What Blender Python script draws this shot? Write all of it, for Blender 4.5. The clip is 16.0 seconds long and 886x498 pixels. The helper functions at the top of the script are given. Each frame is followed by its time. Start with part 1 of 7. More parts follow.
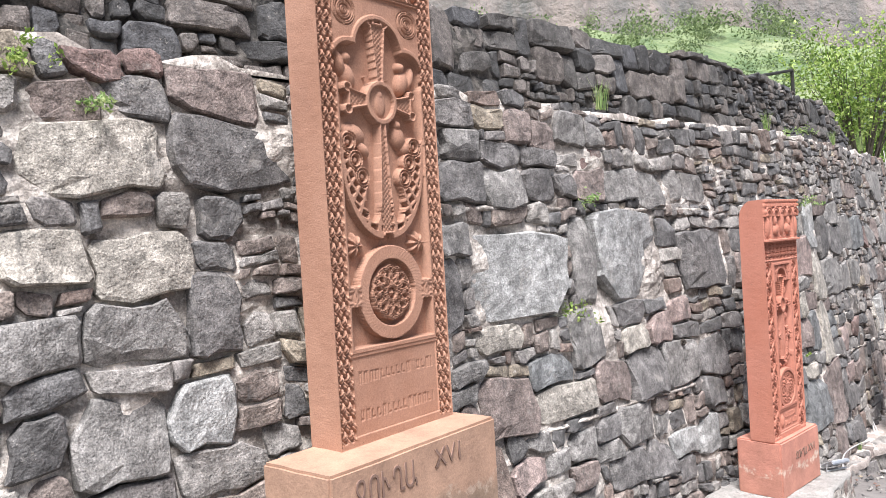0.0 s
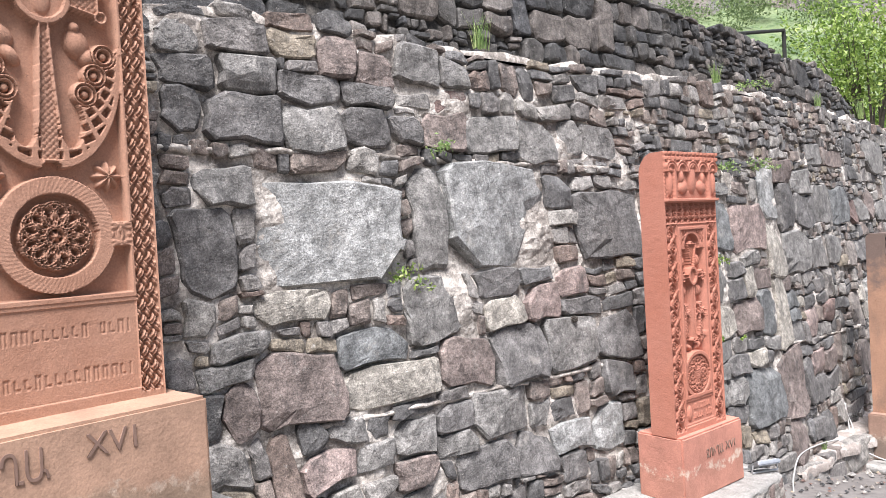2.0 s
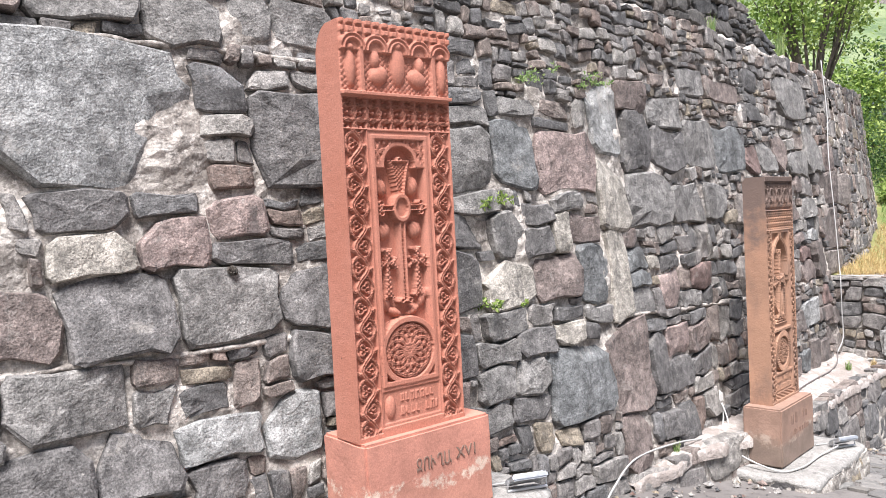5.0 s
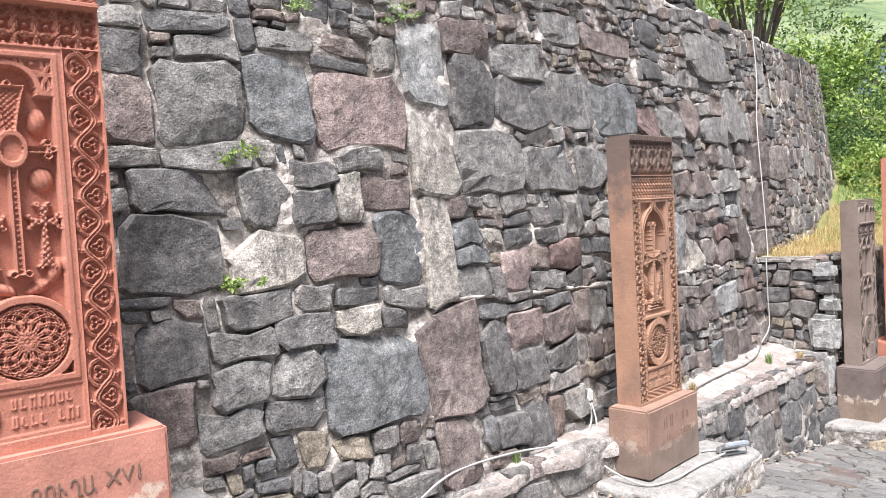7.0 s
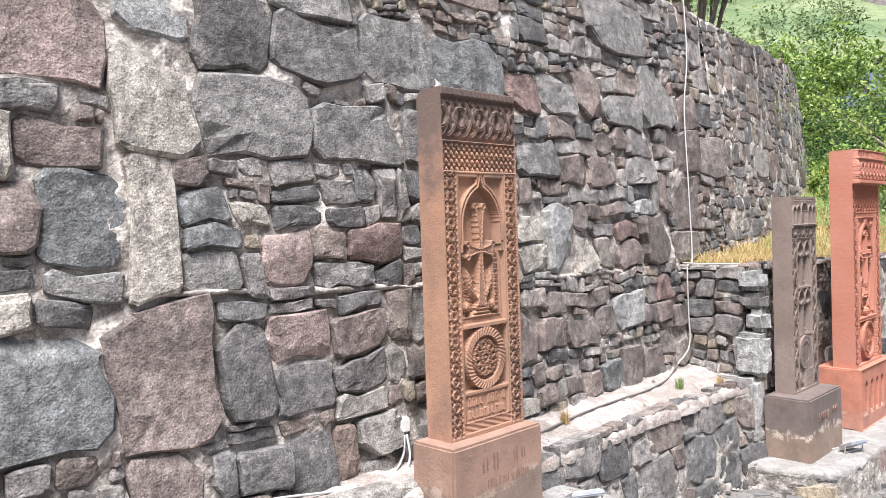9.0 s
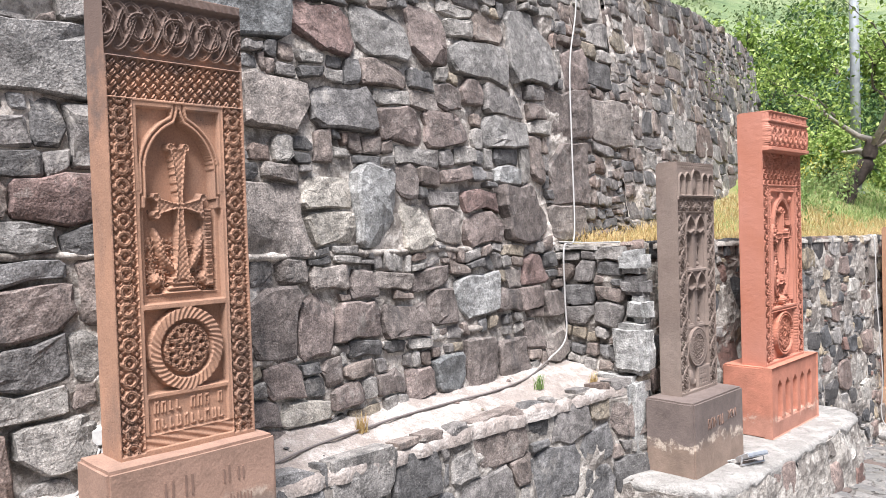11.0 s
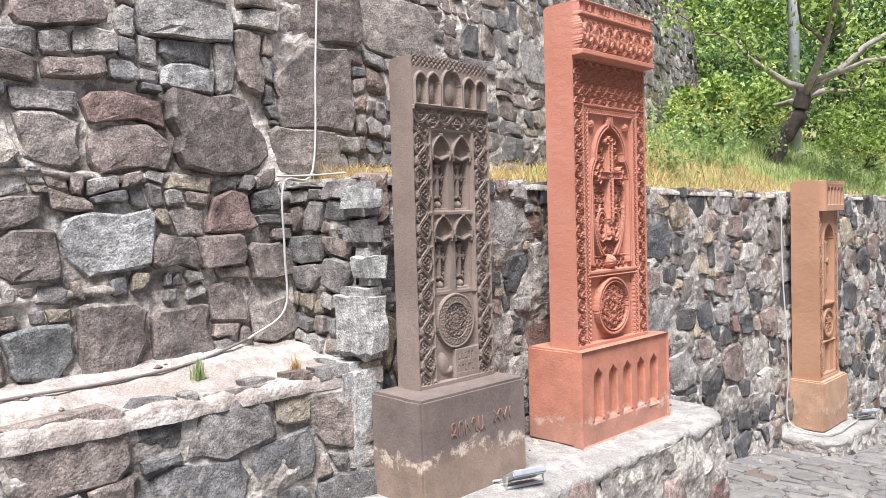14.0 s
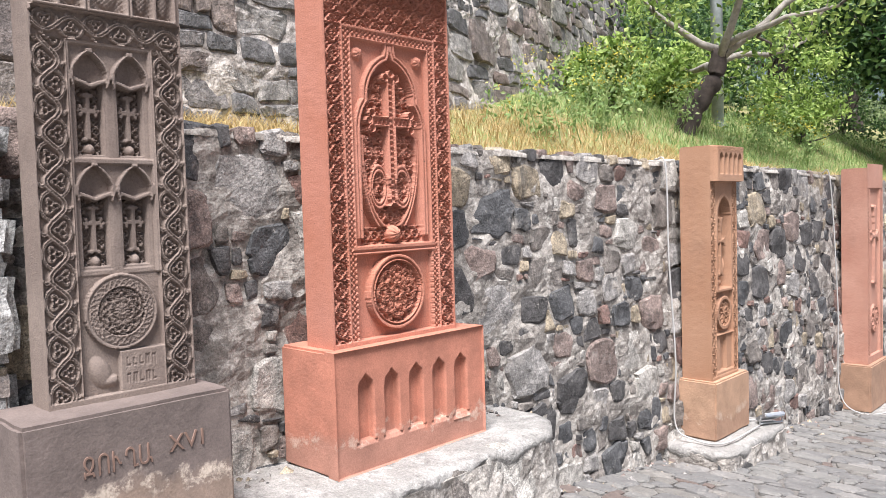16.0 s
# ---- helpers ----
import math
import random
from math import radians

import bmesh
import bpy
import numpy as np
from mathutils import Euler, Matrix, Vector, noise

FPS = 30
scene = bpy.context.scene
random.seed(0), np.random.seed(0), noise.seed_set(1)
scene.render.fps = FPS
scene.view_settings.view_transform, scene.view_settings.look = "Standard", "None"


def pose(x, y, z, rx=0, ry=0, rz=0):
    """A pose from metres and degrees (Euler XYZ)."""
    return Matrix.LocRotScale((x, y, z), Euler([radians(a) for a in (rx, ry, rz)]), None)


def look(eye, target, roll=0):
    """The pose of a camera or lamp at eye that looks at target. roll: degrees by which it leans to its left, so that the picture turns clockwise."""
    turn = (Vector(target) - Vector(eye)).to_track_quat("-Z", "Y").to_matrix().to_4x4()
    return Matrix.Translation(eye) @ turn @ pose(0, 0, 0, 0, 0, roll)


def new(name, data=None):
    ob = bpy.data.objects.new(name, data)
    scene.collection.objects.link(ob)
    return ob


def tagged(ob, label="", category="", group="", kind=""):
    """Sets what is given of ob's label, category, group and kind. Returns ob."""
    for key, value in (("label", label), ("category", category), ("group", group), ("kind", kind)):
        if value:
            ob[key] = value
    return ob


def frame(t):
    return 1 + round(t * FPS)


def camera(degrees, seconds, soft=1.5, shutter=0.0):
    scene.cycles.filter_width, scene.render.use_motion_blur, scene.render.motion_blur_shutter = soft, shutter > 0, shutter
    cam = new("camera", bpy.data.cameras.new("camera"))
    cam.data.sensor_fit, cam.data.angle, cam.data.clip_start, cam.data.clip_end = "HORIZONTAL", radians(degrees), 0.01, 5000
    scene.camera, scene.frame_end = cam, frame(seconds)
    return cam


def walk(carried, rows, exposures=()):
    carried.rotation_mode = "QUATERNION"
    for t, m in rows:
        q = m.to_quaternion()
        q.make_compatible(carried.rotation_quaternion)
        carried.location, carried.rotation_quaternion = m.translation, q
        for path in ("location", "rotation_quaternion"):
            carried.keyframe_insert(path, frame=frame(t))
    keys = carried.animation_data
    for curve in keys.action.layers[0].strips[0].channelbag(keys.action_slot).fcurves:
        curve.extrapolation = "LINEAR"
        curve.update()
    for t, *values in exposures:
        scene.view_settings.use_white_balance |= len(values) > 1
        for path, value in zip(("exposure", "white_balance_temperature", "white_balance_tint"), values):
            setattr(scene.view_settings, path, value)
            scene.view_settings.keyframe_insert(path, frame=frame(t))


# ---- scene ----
cam = camera(59.9, 16.0, 0.75)
METRES, EYE, TILT, LEAN, TURN = 15.0, 2.8125, 0.0, 0.0, 40.1
ROWS = [
    (0.0, 0.0, 0.0, 0.0, -0.04, -0.71, 3.39),
    (0.5, 0.0233, 0.0119, -0.0047, 0.53, -0.68, 3.36),
    (1.0, 0.0518, 0.0218, -0.011, 1.38, -0.81, 3.19),
    (1.5, 0.0758, 0.0413, -0.0164, 2.39, -0.97, 3.17),
    (2.0, 0.1009, 0.0625, -0.0228, 3.58, -1.08, 3.18),
    (2.5, 0.1266, 0.0855, -0.0298, 4.25, -1.23, 3.26),
    (3.0, 0.1501, 0.1068, -0.0342, 4.32, -1.46, 3.23),
    (3.5, 0.1749, 0.1258, -0.0383, 3.97, -1.73, 2.96),
    (4.0, 0.1943, 0.1485, -0.0446, 3.64, -1.85, 2.7),
    (6.5, 0.3035, 0.2547, -0.0699, 4.01, -2.52, 3.42),
    (7.0, 0.3279, 0.2719, -0.0742, 3.95, -2.63, 3.21),
    (7.5, 0.3527, 0.295, -0.0801, 3.95, -2.51, 2.86),
    (8.0, 0.3743, 0.3194, -0.0839, 4.1, -2.24, 2.52),
    (8.5, 0.3969, 0.3429, -0.0894, 4.4, -1.84, 2.12),
    (9.0, 0.4189, 0.3675, -0.0948, 4.77, -1.43, 1.92),
    (9.5, 0.4429, 0.3889, -0.0998, 4.95, -1.3, 1.78),
    (12.0, 0.5469, 0.4936, -0.1236, 4.96, -1.7, 1.79),
    (12.5, 0.5671, 0.5166, -0.1296, 5.17, -1.75, 1.88),
    (13.0, 0.5886, 0.5398, -0.1332, 5.24, -1.84, 1.9),
    (13.5, 0.6112, 0.5606, -0.1376, 5.23, -2.07, 1.73),
    (14.0, 0.6321, 0.5831, -0.1419, 5.19, -2.27, 1.56),
    (14.5, 0.6546, 0.6026, -0.1458, 5.1, -2.55, 1.42),
    (15.0, 0.6748, 0.624, -0.1494, 4.88, -2.76, 1.5),
    (15.5, 0.6939, 0.6489, -0.1529, 4.45, -2.84, 1.64),
    (16.0, 0.7142, 0.6727, -0.1565, 3.79, -2.8, 1.71),
]
walk(cam, [(t, pose(0, 0, EYE, TILT, LEAN, TURN) @ pose(METRES * x, METRES * y, METRES * z, 90 + pitch, roll, yaw)) for t, x, y, z, yaw, pitch, roll in ROWS], [(0.0, 0.80, 6150, 13.5), (16.0, 0.80, 6150, 13.5)])

# ---- light ----
world = bpy.data.worlds.new("sky")
scene.world = world
world.use_nodes = True
wn = world.node_tree.nodes
sky = wn.new("ShaderNodeTexSky")
sky.sky_type = "NISHITA"
sky.sun_disc = False
sky.sun_elevation, sky.sun_rotation = radians(62), radians(142)
sky.dust_density, sky.air_density = 4.0, 1.2
world.node_tree.links.new(sky.outputs[0], wn["Background"].inputs[0])
wn["Background"].inputs[1].default_value = 0.066
sun = new("sun", bpy.data.lights.new("sun", "SUN"))
sun.data.energy, sun.data.angle, sun.data.color = 5.6, radians(28), (1.0, 0.975, 0.94)
sun.matrix_world = look((7, -9, 22), (0, 0, 0))


# ---- small tools ----
def part(name, verts, faces, mat, parent=None, label="", smooth=False, origin=None):
    """One mesh object under a thing or a part. verts may be a list or an array."""
    me = bpy.data.meshes.new(name)
    me.from_pydata([tuple(v) for v in verts], [], [tuple(f) for f in faces])
    me.materials.append(mat)
    if smooth:
        me.polygons.foreach_set("use_smooth", [True] * len(me.polygons))
    me.update()
    ob = new(name, me)
    if origin is not None:
        ob.location = origin
    if parent is not None:
        ob.parent = parent
    if label:
        ob["label"] = label
    return ob


def from_bm(name, bm, mat, parent=None, label="", smooth=False):
    me = bpy.data.meshes.new(name)
    bm.to_mesh(me)
    bm.free()
    me.materials.append(mat)
    if smooth:
        me.polygons.foreach_set("use_smooth", [True] * len(me.polygons))
    ob = new(name, me)
    if parent is not None:
        ob.parent = parent
    if label:
        ob["label"] = label
    return ob


def root(name, m):
    ob = new(name)
    ob.matrix_world = m
    ob.empty_display_size = 0.1
    return ob


def lerp(x, xs, ys):
    return float(np.interp(x, xs, ys))


def block(w, d, h, bevel=0.012, wear=0.004, seed=0, at=(0, 0, 0), cuts=3):
    """A bevelled, slightly worn block, centred in x and y on its foot."""
    bm = bmesh.new()
    bmesh.ops.create_cube(bm, size=1.0)
    bmesh.ops.scale(bm, vec=(w, d, h), verts=bm.verts)
    bmesh.ops.bevel(bm, geom=bm.edges[:], offset=bevel, segments=2, affect="EDGES")
    bmesh.ops.subdivide_edges(bm, edges=[e for e in bm.edges if e.calc_length() > 0.08], cuts=cuts, use_grid_fill=True)
    for v in bm.verts:
        n = noise.noise_vector(v.co * 7 + Vector((seed * 3.1, seed, 0)))
        v.co += n * wear
    bmesh.ops.translate(bm, vec=(at[0], at[1], at[2] + h / 2), verts=bm.verts)
    return bm


def tube(pts, r, sides=8):
    """Verts and faces of a round tube along points; r is one radius or one per point."""
    pts = [Vector(p) for p in pts]
    rs = r if isinstance(r, (list, tuple)) else [r] * len(pts)
    verts, faces = [], []
    ref = Vector((0.31, 0.17, 0.93)).normalized()
    for i, p in enumerate(pts):
        d = (pts[min(i + 1, len(pts) - 1)] - pts[max(i - 1, 0)]).normalized()
        a = d.cross(ref)
        a = a.normalized() if a.length > 1e-3 else Vector((1, 0, 0))
        b = d.cross(a)
        for k in range(sides):
            t = 2 * math.pi * k / sides
            verts.append(p + (a * math.cos(t) + b * math.sin(t)) * rs[i])
    for i in range(len(pts) - 1):
        for k in range(sides):
            j = (k + 1) % sides
            faces.append((i * sides + k, i * sides + j, (i + 1) * sides + j, (i + 1) * sides + k))
    faces.append(tuple(range(sides))[::-1])
    faces.append(tuple(range((len(pts) - 1) * sides, len(pts) * sides)))
    return verts, faces


def smooth_path(pts, n=6):
    """Catmull-Rom through points."""
    p = [Vector(q) for q in pts]
    p = [2 * p[0] - p[1]] + p + [2 * p[-1] - p[-2]]
    out = []
    for i in range(1, len(p) - 2):
        for k in range(n):
            t = k / n
            a, b, c, d = p[i - 1], p[i], p[i + 1], p[i + 2]
            out.append(0.5 * ((2 * b) + (c - a) * t + (2 * a - 5 * b + 4 * c - d) * t * t + (3 * b - a - 3 * c + d) * t ** 3))
    out.append(p[-2])
    return out


# ---- materials ----
class Nodes:
    """A short hand for node materials."""

    def __init__(self, name, rough=0.9):
        self.mat = bpy.data.materials.new(name)
        self.mat.use_nodes = True
        self.t = self.mat.node_tree
        self.b = self.t.nodes["Principled BSDF"]
        self.b.inputs["Roughness"].default_value = rough
        self.pos = self.t.nodes.new("ShaderNodeNewGeometry").outputs["Position"]

    def put(self, sock, val):
        if isinstance(val, bpy.types.NodeSocket):
            self.t.links.new(val, sock)
        elif isinstance(val, tuple) and len(val) == 3 and sock.type == "RGBA":
            sock.default_value = (*val, 1)
        else:
            sock.default_value = val

    def noise(self, scale, detail=4, rough=0.6, stretch=None, kind="ShaderNodeTexNoise"):
        n = self.t.nodes.new(kind)
        src = self.pos
        if stretch:
            m = self.t.nodes.new("ShaderNodeMapping")
            m.inputs["Scale"].default_value = stretch
            self.t.links.new(self.pos, m.inputs[0])
            src = m.outputs[0]
        self.t.links.new(src, n.inputs["Vector"])
        n.inputs["Scale"].default_value = scale
        if "Detail" in n.inputs and kind == "ShaderNodeTexNoise":
            n.inputs["Detail"].default_value = detail
            n.inputs["Roughness"].default_value = rough
        return n.outputs[0]

    def ramp(self, fac, stops, mode="LINEAR"):
        n = self.t.nodes.new("ShaderNodeValToRGB")
        n.color_ramp.interpolation = mode
        el = n.color_ramp.elements
        while len(el) < len(stops):
            el.new(0.5)
        for e, (p, c) in zip(el, stops):
            e.position = p
            e.color = (*c, 1) if isinstance(c, tuple) else (c, c, c, 1)
        self.put(n.inputs[0], fac)
        return n.outputs[0]

    def mix(self, fac, a, b, mode="MIX"):
        n = self.t.nodes.new("ShaderNodeMix")
        n.data_type, n.blend_type = "RGBA", mode
        self.put(n.inputs["Factor"], fac)
        self.put(n.inputs["A"] if False else n.inputs[6], a)
        self.put(n.inputs[7], b)
        return n.outputs[2]

    def bump(self, height, strength, dist, normal=None):
        n = self.t.nodes.new("ShaderNodeBump")
        n.inputs["Strength"].default_value, n.inputs["Distance"].default_value = strength, dist
        self.put(n.inputs["Height"], height)
        if normal is not None:
            self.put(n.inputs["Normal"], normal)
        return n.outputs[0]

    def done(self, colour, normal=None, rough=None):
        self.put(self.b.inputs["Base Color"], colour)
        if normal is not None:
            self.put(self.b.inputs["Normal"], normal)
        if rough is not None:
            self.put(self.b.inputs["Roughness"], rough)
        return self.mat


ROCKS = [(0.00, (0.092, 0.088, 0.085)), (0.14, (0.150, 0.138, 0.129)), (0.30, (0.158, 0.130, 0.114)), (0.44, (0.205, 0.191, 0.176)),
         (0.60, (0.120, 0.116, 0.113)), (0.70, (0.176, 0.144, 0.124)), (0.80, (0.222, 0.207, 0.188)), (0.90, (0.212, 0.180, 0.138)), (0.96, (0.150, 0.114, 0.096))]
DARK_ROCKS = [(0.00, (0.050, 0.049, 0.048)), (0.3, (0.075, 0.070, 0.065)), (0.55, (0.103, 0.090, 0.081)), (0.75, (0.062, 0.062, 0.064)), (0.9, (0.150, 0.135, 0.123))]
WARM_ROCKS = [(0.00, (0.066, 0.062, 0.060)), (0.16, (0.150, 0.132, 0.116)), (0.30, (0.250, 0.207, 0.148)), (0.42, (0.227, 0.213, 0.198)),
              (0.56, (0.066, 0.066, 0.067)), (0.70, (0.184, 0.140, 0.121)), (0.82, (0.324, 0.304, 0.272)), (0.94, (0.145, 0.090, 0.074))]
SETTS = [(0.00, (0.126, 0.121, 0.115)), (0.35, (0.152, 0.146, 0.135)), (0.6, (0.137, 0.128, 0.115)), (0.8, (0.175, 0.165, 0.153)), (0.93, (0.114, 0.088, 0.076))]


def rock(name, colours, joined=False, pale=0.5, one=None, calm=1.0):
    """Broken, weathered stone: one tone a stone, mottled, with pale lime and lichen spots and pits."""
    m = Nodes(name, 0.92)
    if one:
        base = m.mix(0.0, one, one)
    else:
        if joined:
            rnd = m.t.nodes.new("ShaderNodeNewGeometry").outputs["Random Per Island"]
        else:
            rnd = m.t.nodes.new("ShaderNodeObjectInfo").outputs["Random"]
        base = m.ramp(rnd, colours, "CONSTANT")
    mott = m.ramp(m.noise(4.5, 6, 0.7), [(0.32, 1.12 - 0.46 * calm), (0.68, 1.12 + 0.46 * calm)])
    col = m.mix(1.0, base, mott, "MULTIPLY")
    mid = m.ramp(m.noise(17, 8, 0.8), [(0.36, 1 - 0.50 * calm), (0.50, 1.0), (0.64, 1 + 0.52 * calm)])
    col = m.mix(1.0, col, mid, "MULTIPLY")
    grain = m.ramp(m.noise(105, 3, 0.7), [(0.34, 1 - 0.40 * calm), (0.66, 1 + 0.42 * calm)])
    col = m.mix(1.0, col, grain, "MULTIPLY")
    lime = m.ramp(m.noise(3.1, 8, 0.8), [(0.57, 0.0), (0.65, pale)])
    col = m.mix(lime, col, (0.37, 0.343, 0.308))
    drip = m.ramp(m.noise(5.0, 6, 0.75, stretch=(1, 1, 0.25)), [(0.57, 0.0), (0.66, 0.6 * calm)])
    col = m.mix(drip, col, (0.05, 0.048, 0.047))
    spots = m.ramp(m.noise(14, 8, 0.85), [(0.60, 0.0), (0.65, 0.7)])
    col = m.mix(spots, col, (0.42, 0.395, 0.358))
    pits = m.ramp(m.noise(62, 4, 0.65), [(0.63, 0.0), (0.69, 0.7 * calm)])
    col = m.mix(pits, col, (0.03, 0.028, 0.027))
    n0 = m.bump(m.noise(7.5, kind="ShaderNodeTexVoronoi"), 1.0, 0.012 * calm)
    n1 = m.bump(m.noise(6, 5, 0.6), 1.0, 0.014 * calm, n0)
    n2 = m.bump(m.noise(21, 5, 0.6), 1.0, 0.011 * calm, n1)
    n3 = m.bump(m.noise(75, 3, 0.6), 1.0, 0.008 * calm, n2)
    return m.done(col, n3)


def tuff(name, base, light, stain, stain_amount=0.35, crust=None):
    """Carved volcanic tuff: even tone with soft blotches, pores and a weathered bloom."""
    m = Nodes(name, 0.88)
    col = m.mix(m.ramp(m.noise(2.2, 5, 0.6), [(0.35, 0.0), (0.68, 1.0)]), base, light)
    col = m.mix(m.ramp(m.noise(3.7, 6, 0.7, stretch=(1, 1, 0.5)), [(0.52, 0.0), (0.72, stain_amount)]), col, stain)
    col = m.mix(1.0, col, m.ramp(m.noise(110, 3, 0.6), [(0.3, 0.84), (0.7, 1.14)]), "MULTIPLY")
    if crust:
        # a dark lichen crust that creeps down from the head of the slab in tongues
        sep = m.t.nodes.new("ShaderNodeSeparateXYZ")
        m.t.links.new(m.pos, sep.inputs[0])
        add = m.t.nodes.new("ShaderNodeMath")
        add.operation = "MULTIPLY_ADD"
        m.put(add.inputs[0], m.noise(2.6, 6, 0.7))
        add.inputs[1].default_value = 1.6
        m.put(add.inputs[2], sep.outputs["Z"])
        rng_node = m.t.nodes.new("ShaderNodeMapRange")
        rng_node.inputs["From Min"].default_value, rng_node.inputs["From Max"].default_value = crust + 0.75, crust + 1.05
        rng_node.inputs["To Max"].default_value = 0.8
        m.put(rng_node.inputs["Value"], add.outputs[0])
        col = m.mix(rng_node.outputs[0], col, (0.10, 0.082, 0.076))
    pores = m.ramp(m.noise(58, 2, 0.5), [(0.71, 0.0), (0.76, 0.75)])
    col = m.mix(pores, col, (0.10, 0.06, 0.045))
    n1 = m.bump(m.noise(20, 4, 0.5), 0.5, 0.008)
    n2 = m.bump(m.noise(150, 2, 0.5), 0.6, 0.003, n1)
    return m.done(col, n2)


def base_tuff(name, top, low, z_mid, bloom=0.6):
    """Tuff of a base block: a rising-damp tide line, paler bloom in ragged patches along it."""
    m = Nodes(name, 0.9)
    sep = m.t.nodes.new("ShaderNodeSeparateXYZ")
    m.t.links.new(m.pos, sep.inputs[0])
    z = sep.outputs["Z"]
    wob = m.noise(3.5, 5, 0.7)
    add = m.t.nodes.new("ShaderNodeMath")
    add.operation = "MULTIPLY_ADD"
    m.put(add.inputs[0], wob)
    add.inputs[1].default_value = 0.34
    m.put(add.inputs[2], z)
    tide = m.t.nodes.new("ShaderNodeMapRange")
    tide.inputs["From Min"].default_value, tide.inputs["From Max"].default_value = z_mid + 0.13, z_mid + 0.21
    m.put(tide.inputs["Value"], add.outputs[0])
    col = m.mix(tide.outputs[0], low, top)
    edge = m.ramp(tide.outputs[0], [(0.0, 0.0), (0.25, bloom), (0.7, bloom), (1.0, 0.0)])
    brk = m.ramp(m.noise(9, 5, 0.75), [(0.48, 0.0), (0.58, 1.0)])
    col = m.mix(m.mix(1.0, edge, brk, "MULTIPLY"), col, (0.62, 0.52, 0.42))
    col = m.mix(1.0, col, m.ramp(m.noise(5, 5, 0.7), [(0.3, 0.75), (0.7, 1.2)]), "MULTIPLY")
    col = m.mix(1.0, col, m.ramp(m.noise(120, 3, 0.6), [(0.3, 0.85), (0.7, 1.12)]), "MULTIPLY")
    return m.done(col, m.bump(m.noise(50, 4, 0.55), 0.5, 0.006))


def mortar(name, a, b, c):
    m = Nodes(name, 0.95)
    col = m.mix(m.ramp(m.noise(3.4, 7, 0.75), [(0.46, 0.0), (0.60, 1.0)]), a, b)
    col = m.mix(m.ramp(m.noise(13, 5, 0.7), [(0.5, 0.0), (0.68, 0.8)]), col, c)
    col = m.mix(1.0, col, m.ramp(m.noise(90, 3, 0.7), [(0.3, 0.7), (0.7, 1.3)]), "MULTIPLY")
    n = m.bump(m.noise(28, 5, 0.6), 1.0, 0.02)
    return m.done(col, n)


def plain(name, colour, rough=0.6, metal=0.0, wear=0.15, scale=20):
    m = Nodes(name, rough)
    m.b.inputs["Metallic"].default_value = metal
    col = m.mix(1.0, colour, m.ramp(m.noise(scale, 5, 0.65), [(0.3, 1 - wear), (0.7, 1 + wear)]), "MULTIPLY")
    return m.done(col, m.bump(m.noise(scale * 4, 3), 0.15, 0.004))


def leafy(name, a, b, c, joined=True):
    """Leaves: three greens, one a leaf, thin enough to let light through."""
    m = Nodes(name, 0.55)
    rnd = m.t.nodes.new("ShaderNodeNewGeometry").outputs["Random Per Island"]
    col = m.ramp(rnd, [(0.0, a), (0.5, b), (1.0, c)])
    m.put(m.b.inputs["Base Color"], col)
    tr = m.t.nodes.new("ShaderNodeBsdfTranslucent")
    m.put(tr.inputs[0], col)
    mx = m.t.nodes.new("ShaderNodeMixShader")
    mx.inputs[0].default_value = 0.45
    out = m.t.nodes["Material Output"]
    m.t.links.new(m.b.outputs[0], mx.inputs[1])
    m.t.links.new(tr.outputs[0], mx.inputs[2])
    m.t.links.new(mx.outputs[0], out.inputs[0])
    return m.mat


M_ROCK, M_ROCK_J = rock("rubble_stone", ROCKS), rock("rubble_stone_joined", ROCKS, True)
M_DARK, M_DARK_J = rock("dark_rubble", DARK_ROCKS, pale=0.15), rock("dark_rubble_joined", DARK_ROCKS, True, 0.15)
M_WARM, M_WARM_J = rock("warm_rubble", WARM_ROCKS), rock("warm_rubble_joined", WARM_ROCKS, True)
M_SETT, M_SETT_J = rock("sett", SETTS, pale=0.3, calm=0.3), rock("sett_joined", SETTS, True, 0.3, calm=0.3)
M_PALE = rock("pale_grey_stone", None, one=(0.250, 0.248, 0.238))
M_PINK = rock("pink_stone", None, one=(0.222, 0.172, 0.155))
M_CREAM = rock("cream_stone", None, one=(0.287, 0.263, 0.227))
M_BLUE = rock("blue_grey_stone", None, one=(0.136, 0.139, 0.137))
M_RED = rock("red_brown_stone", None, one=(0.150, 0.104, 0.092))
M_MAROON = rock("brown_violet_stone", None, one=(0.163, 0.131, 0.117))
M_SLATE = rock("dark_grey_stone", None, one=(0.122, 0.115, 0.110))
M_BROWN = rock("brown_grey_stone", None, one=(0.132, 0.111, 0.100))
M_TAUPE = rock("taupe_stone", None, one=(0.192, 0.168, 0.150))
M_GREY = rock("mid_grey_stone", None, one=(0.178, 0.169, 0.158))
M_MORTAR = mortar("lime_mortar", (0.21, 0.185, 0.162), (0.60, 0.545, 0.485), (0.70, 0.65, 0.59))
M_MORTAR_DARK = mortar("dark_mortar", (0.032, 0.030, 0.027), (0.103, 0.093, 0.082), (0.193, 0.174, 0.153))
M_JOINT = mortar("sandy_joint", (0.11, 0.10, 0.09), (0.19, 0.175, 0.16), (0.24, 0.222, 0.20))
M_MORTAR_PALE = mortar("pale_mortar", (0.18, 0.16, 0.14), (0.42, 0.385, 0.34), (0.56, 0.525, 0.475))
M_LIMED = rock("lime_washed_stone", None, one=(0.31, 0.305, 0.29))
M_LEDGE = mortar("ledge_render", (0.29, 0.25, 0.222), (0.47, 0.43, 0.395), (0.22, 0.185, 0.16))
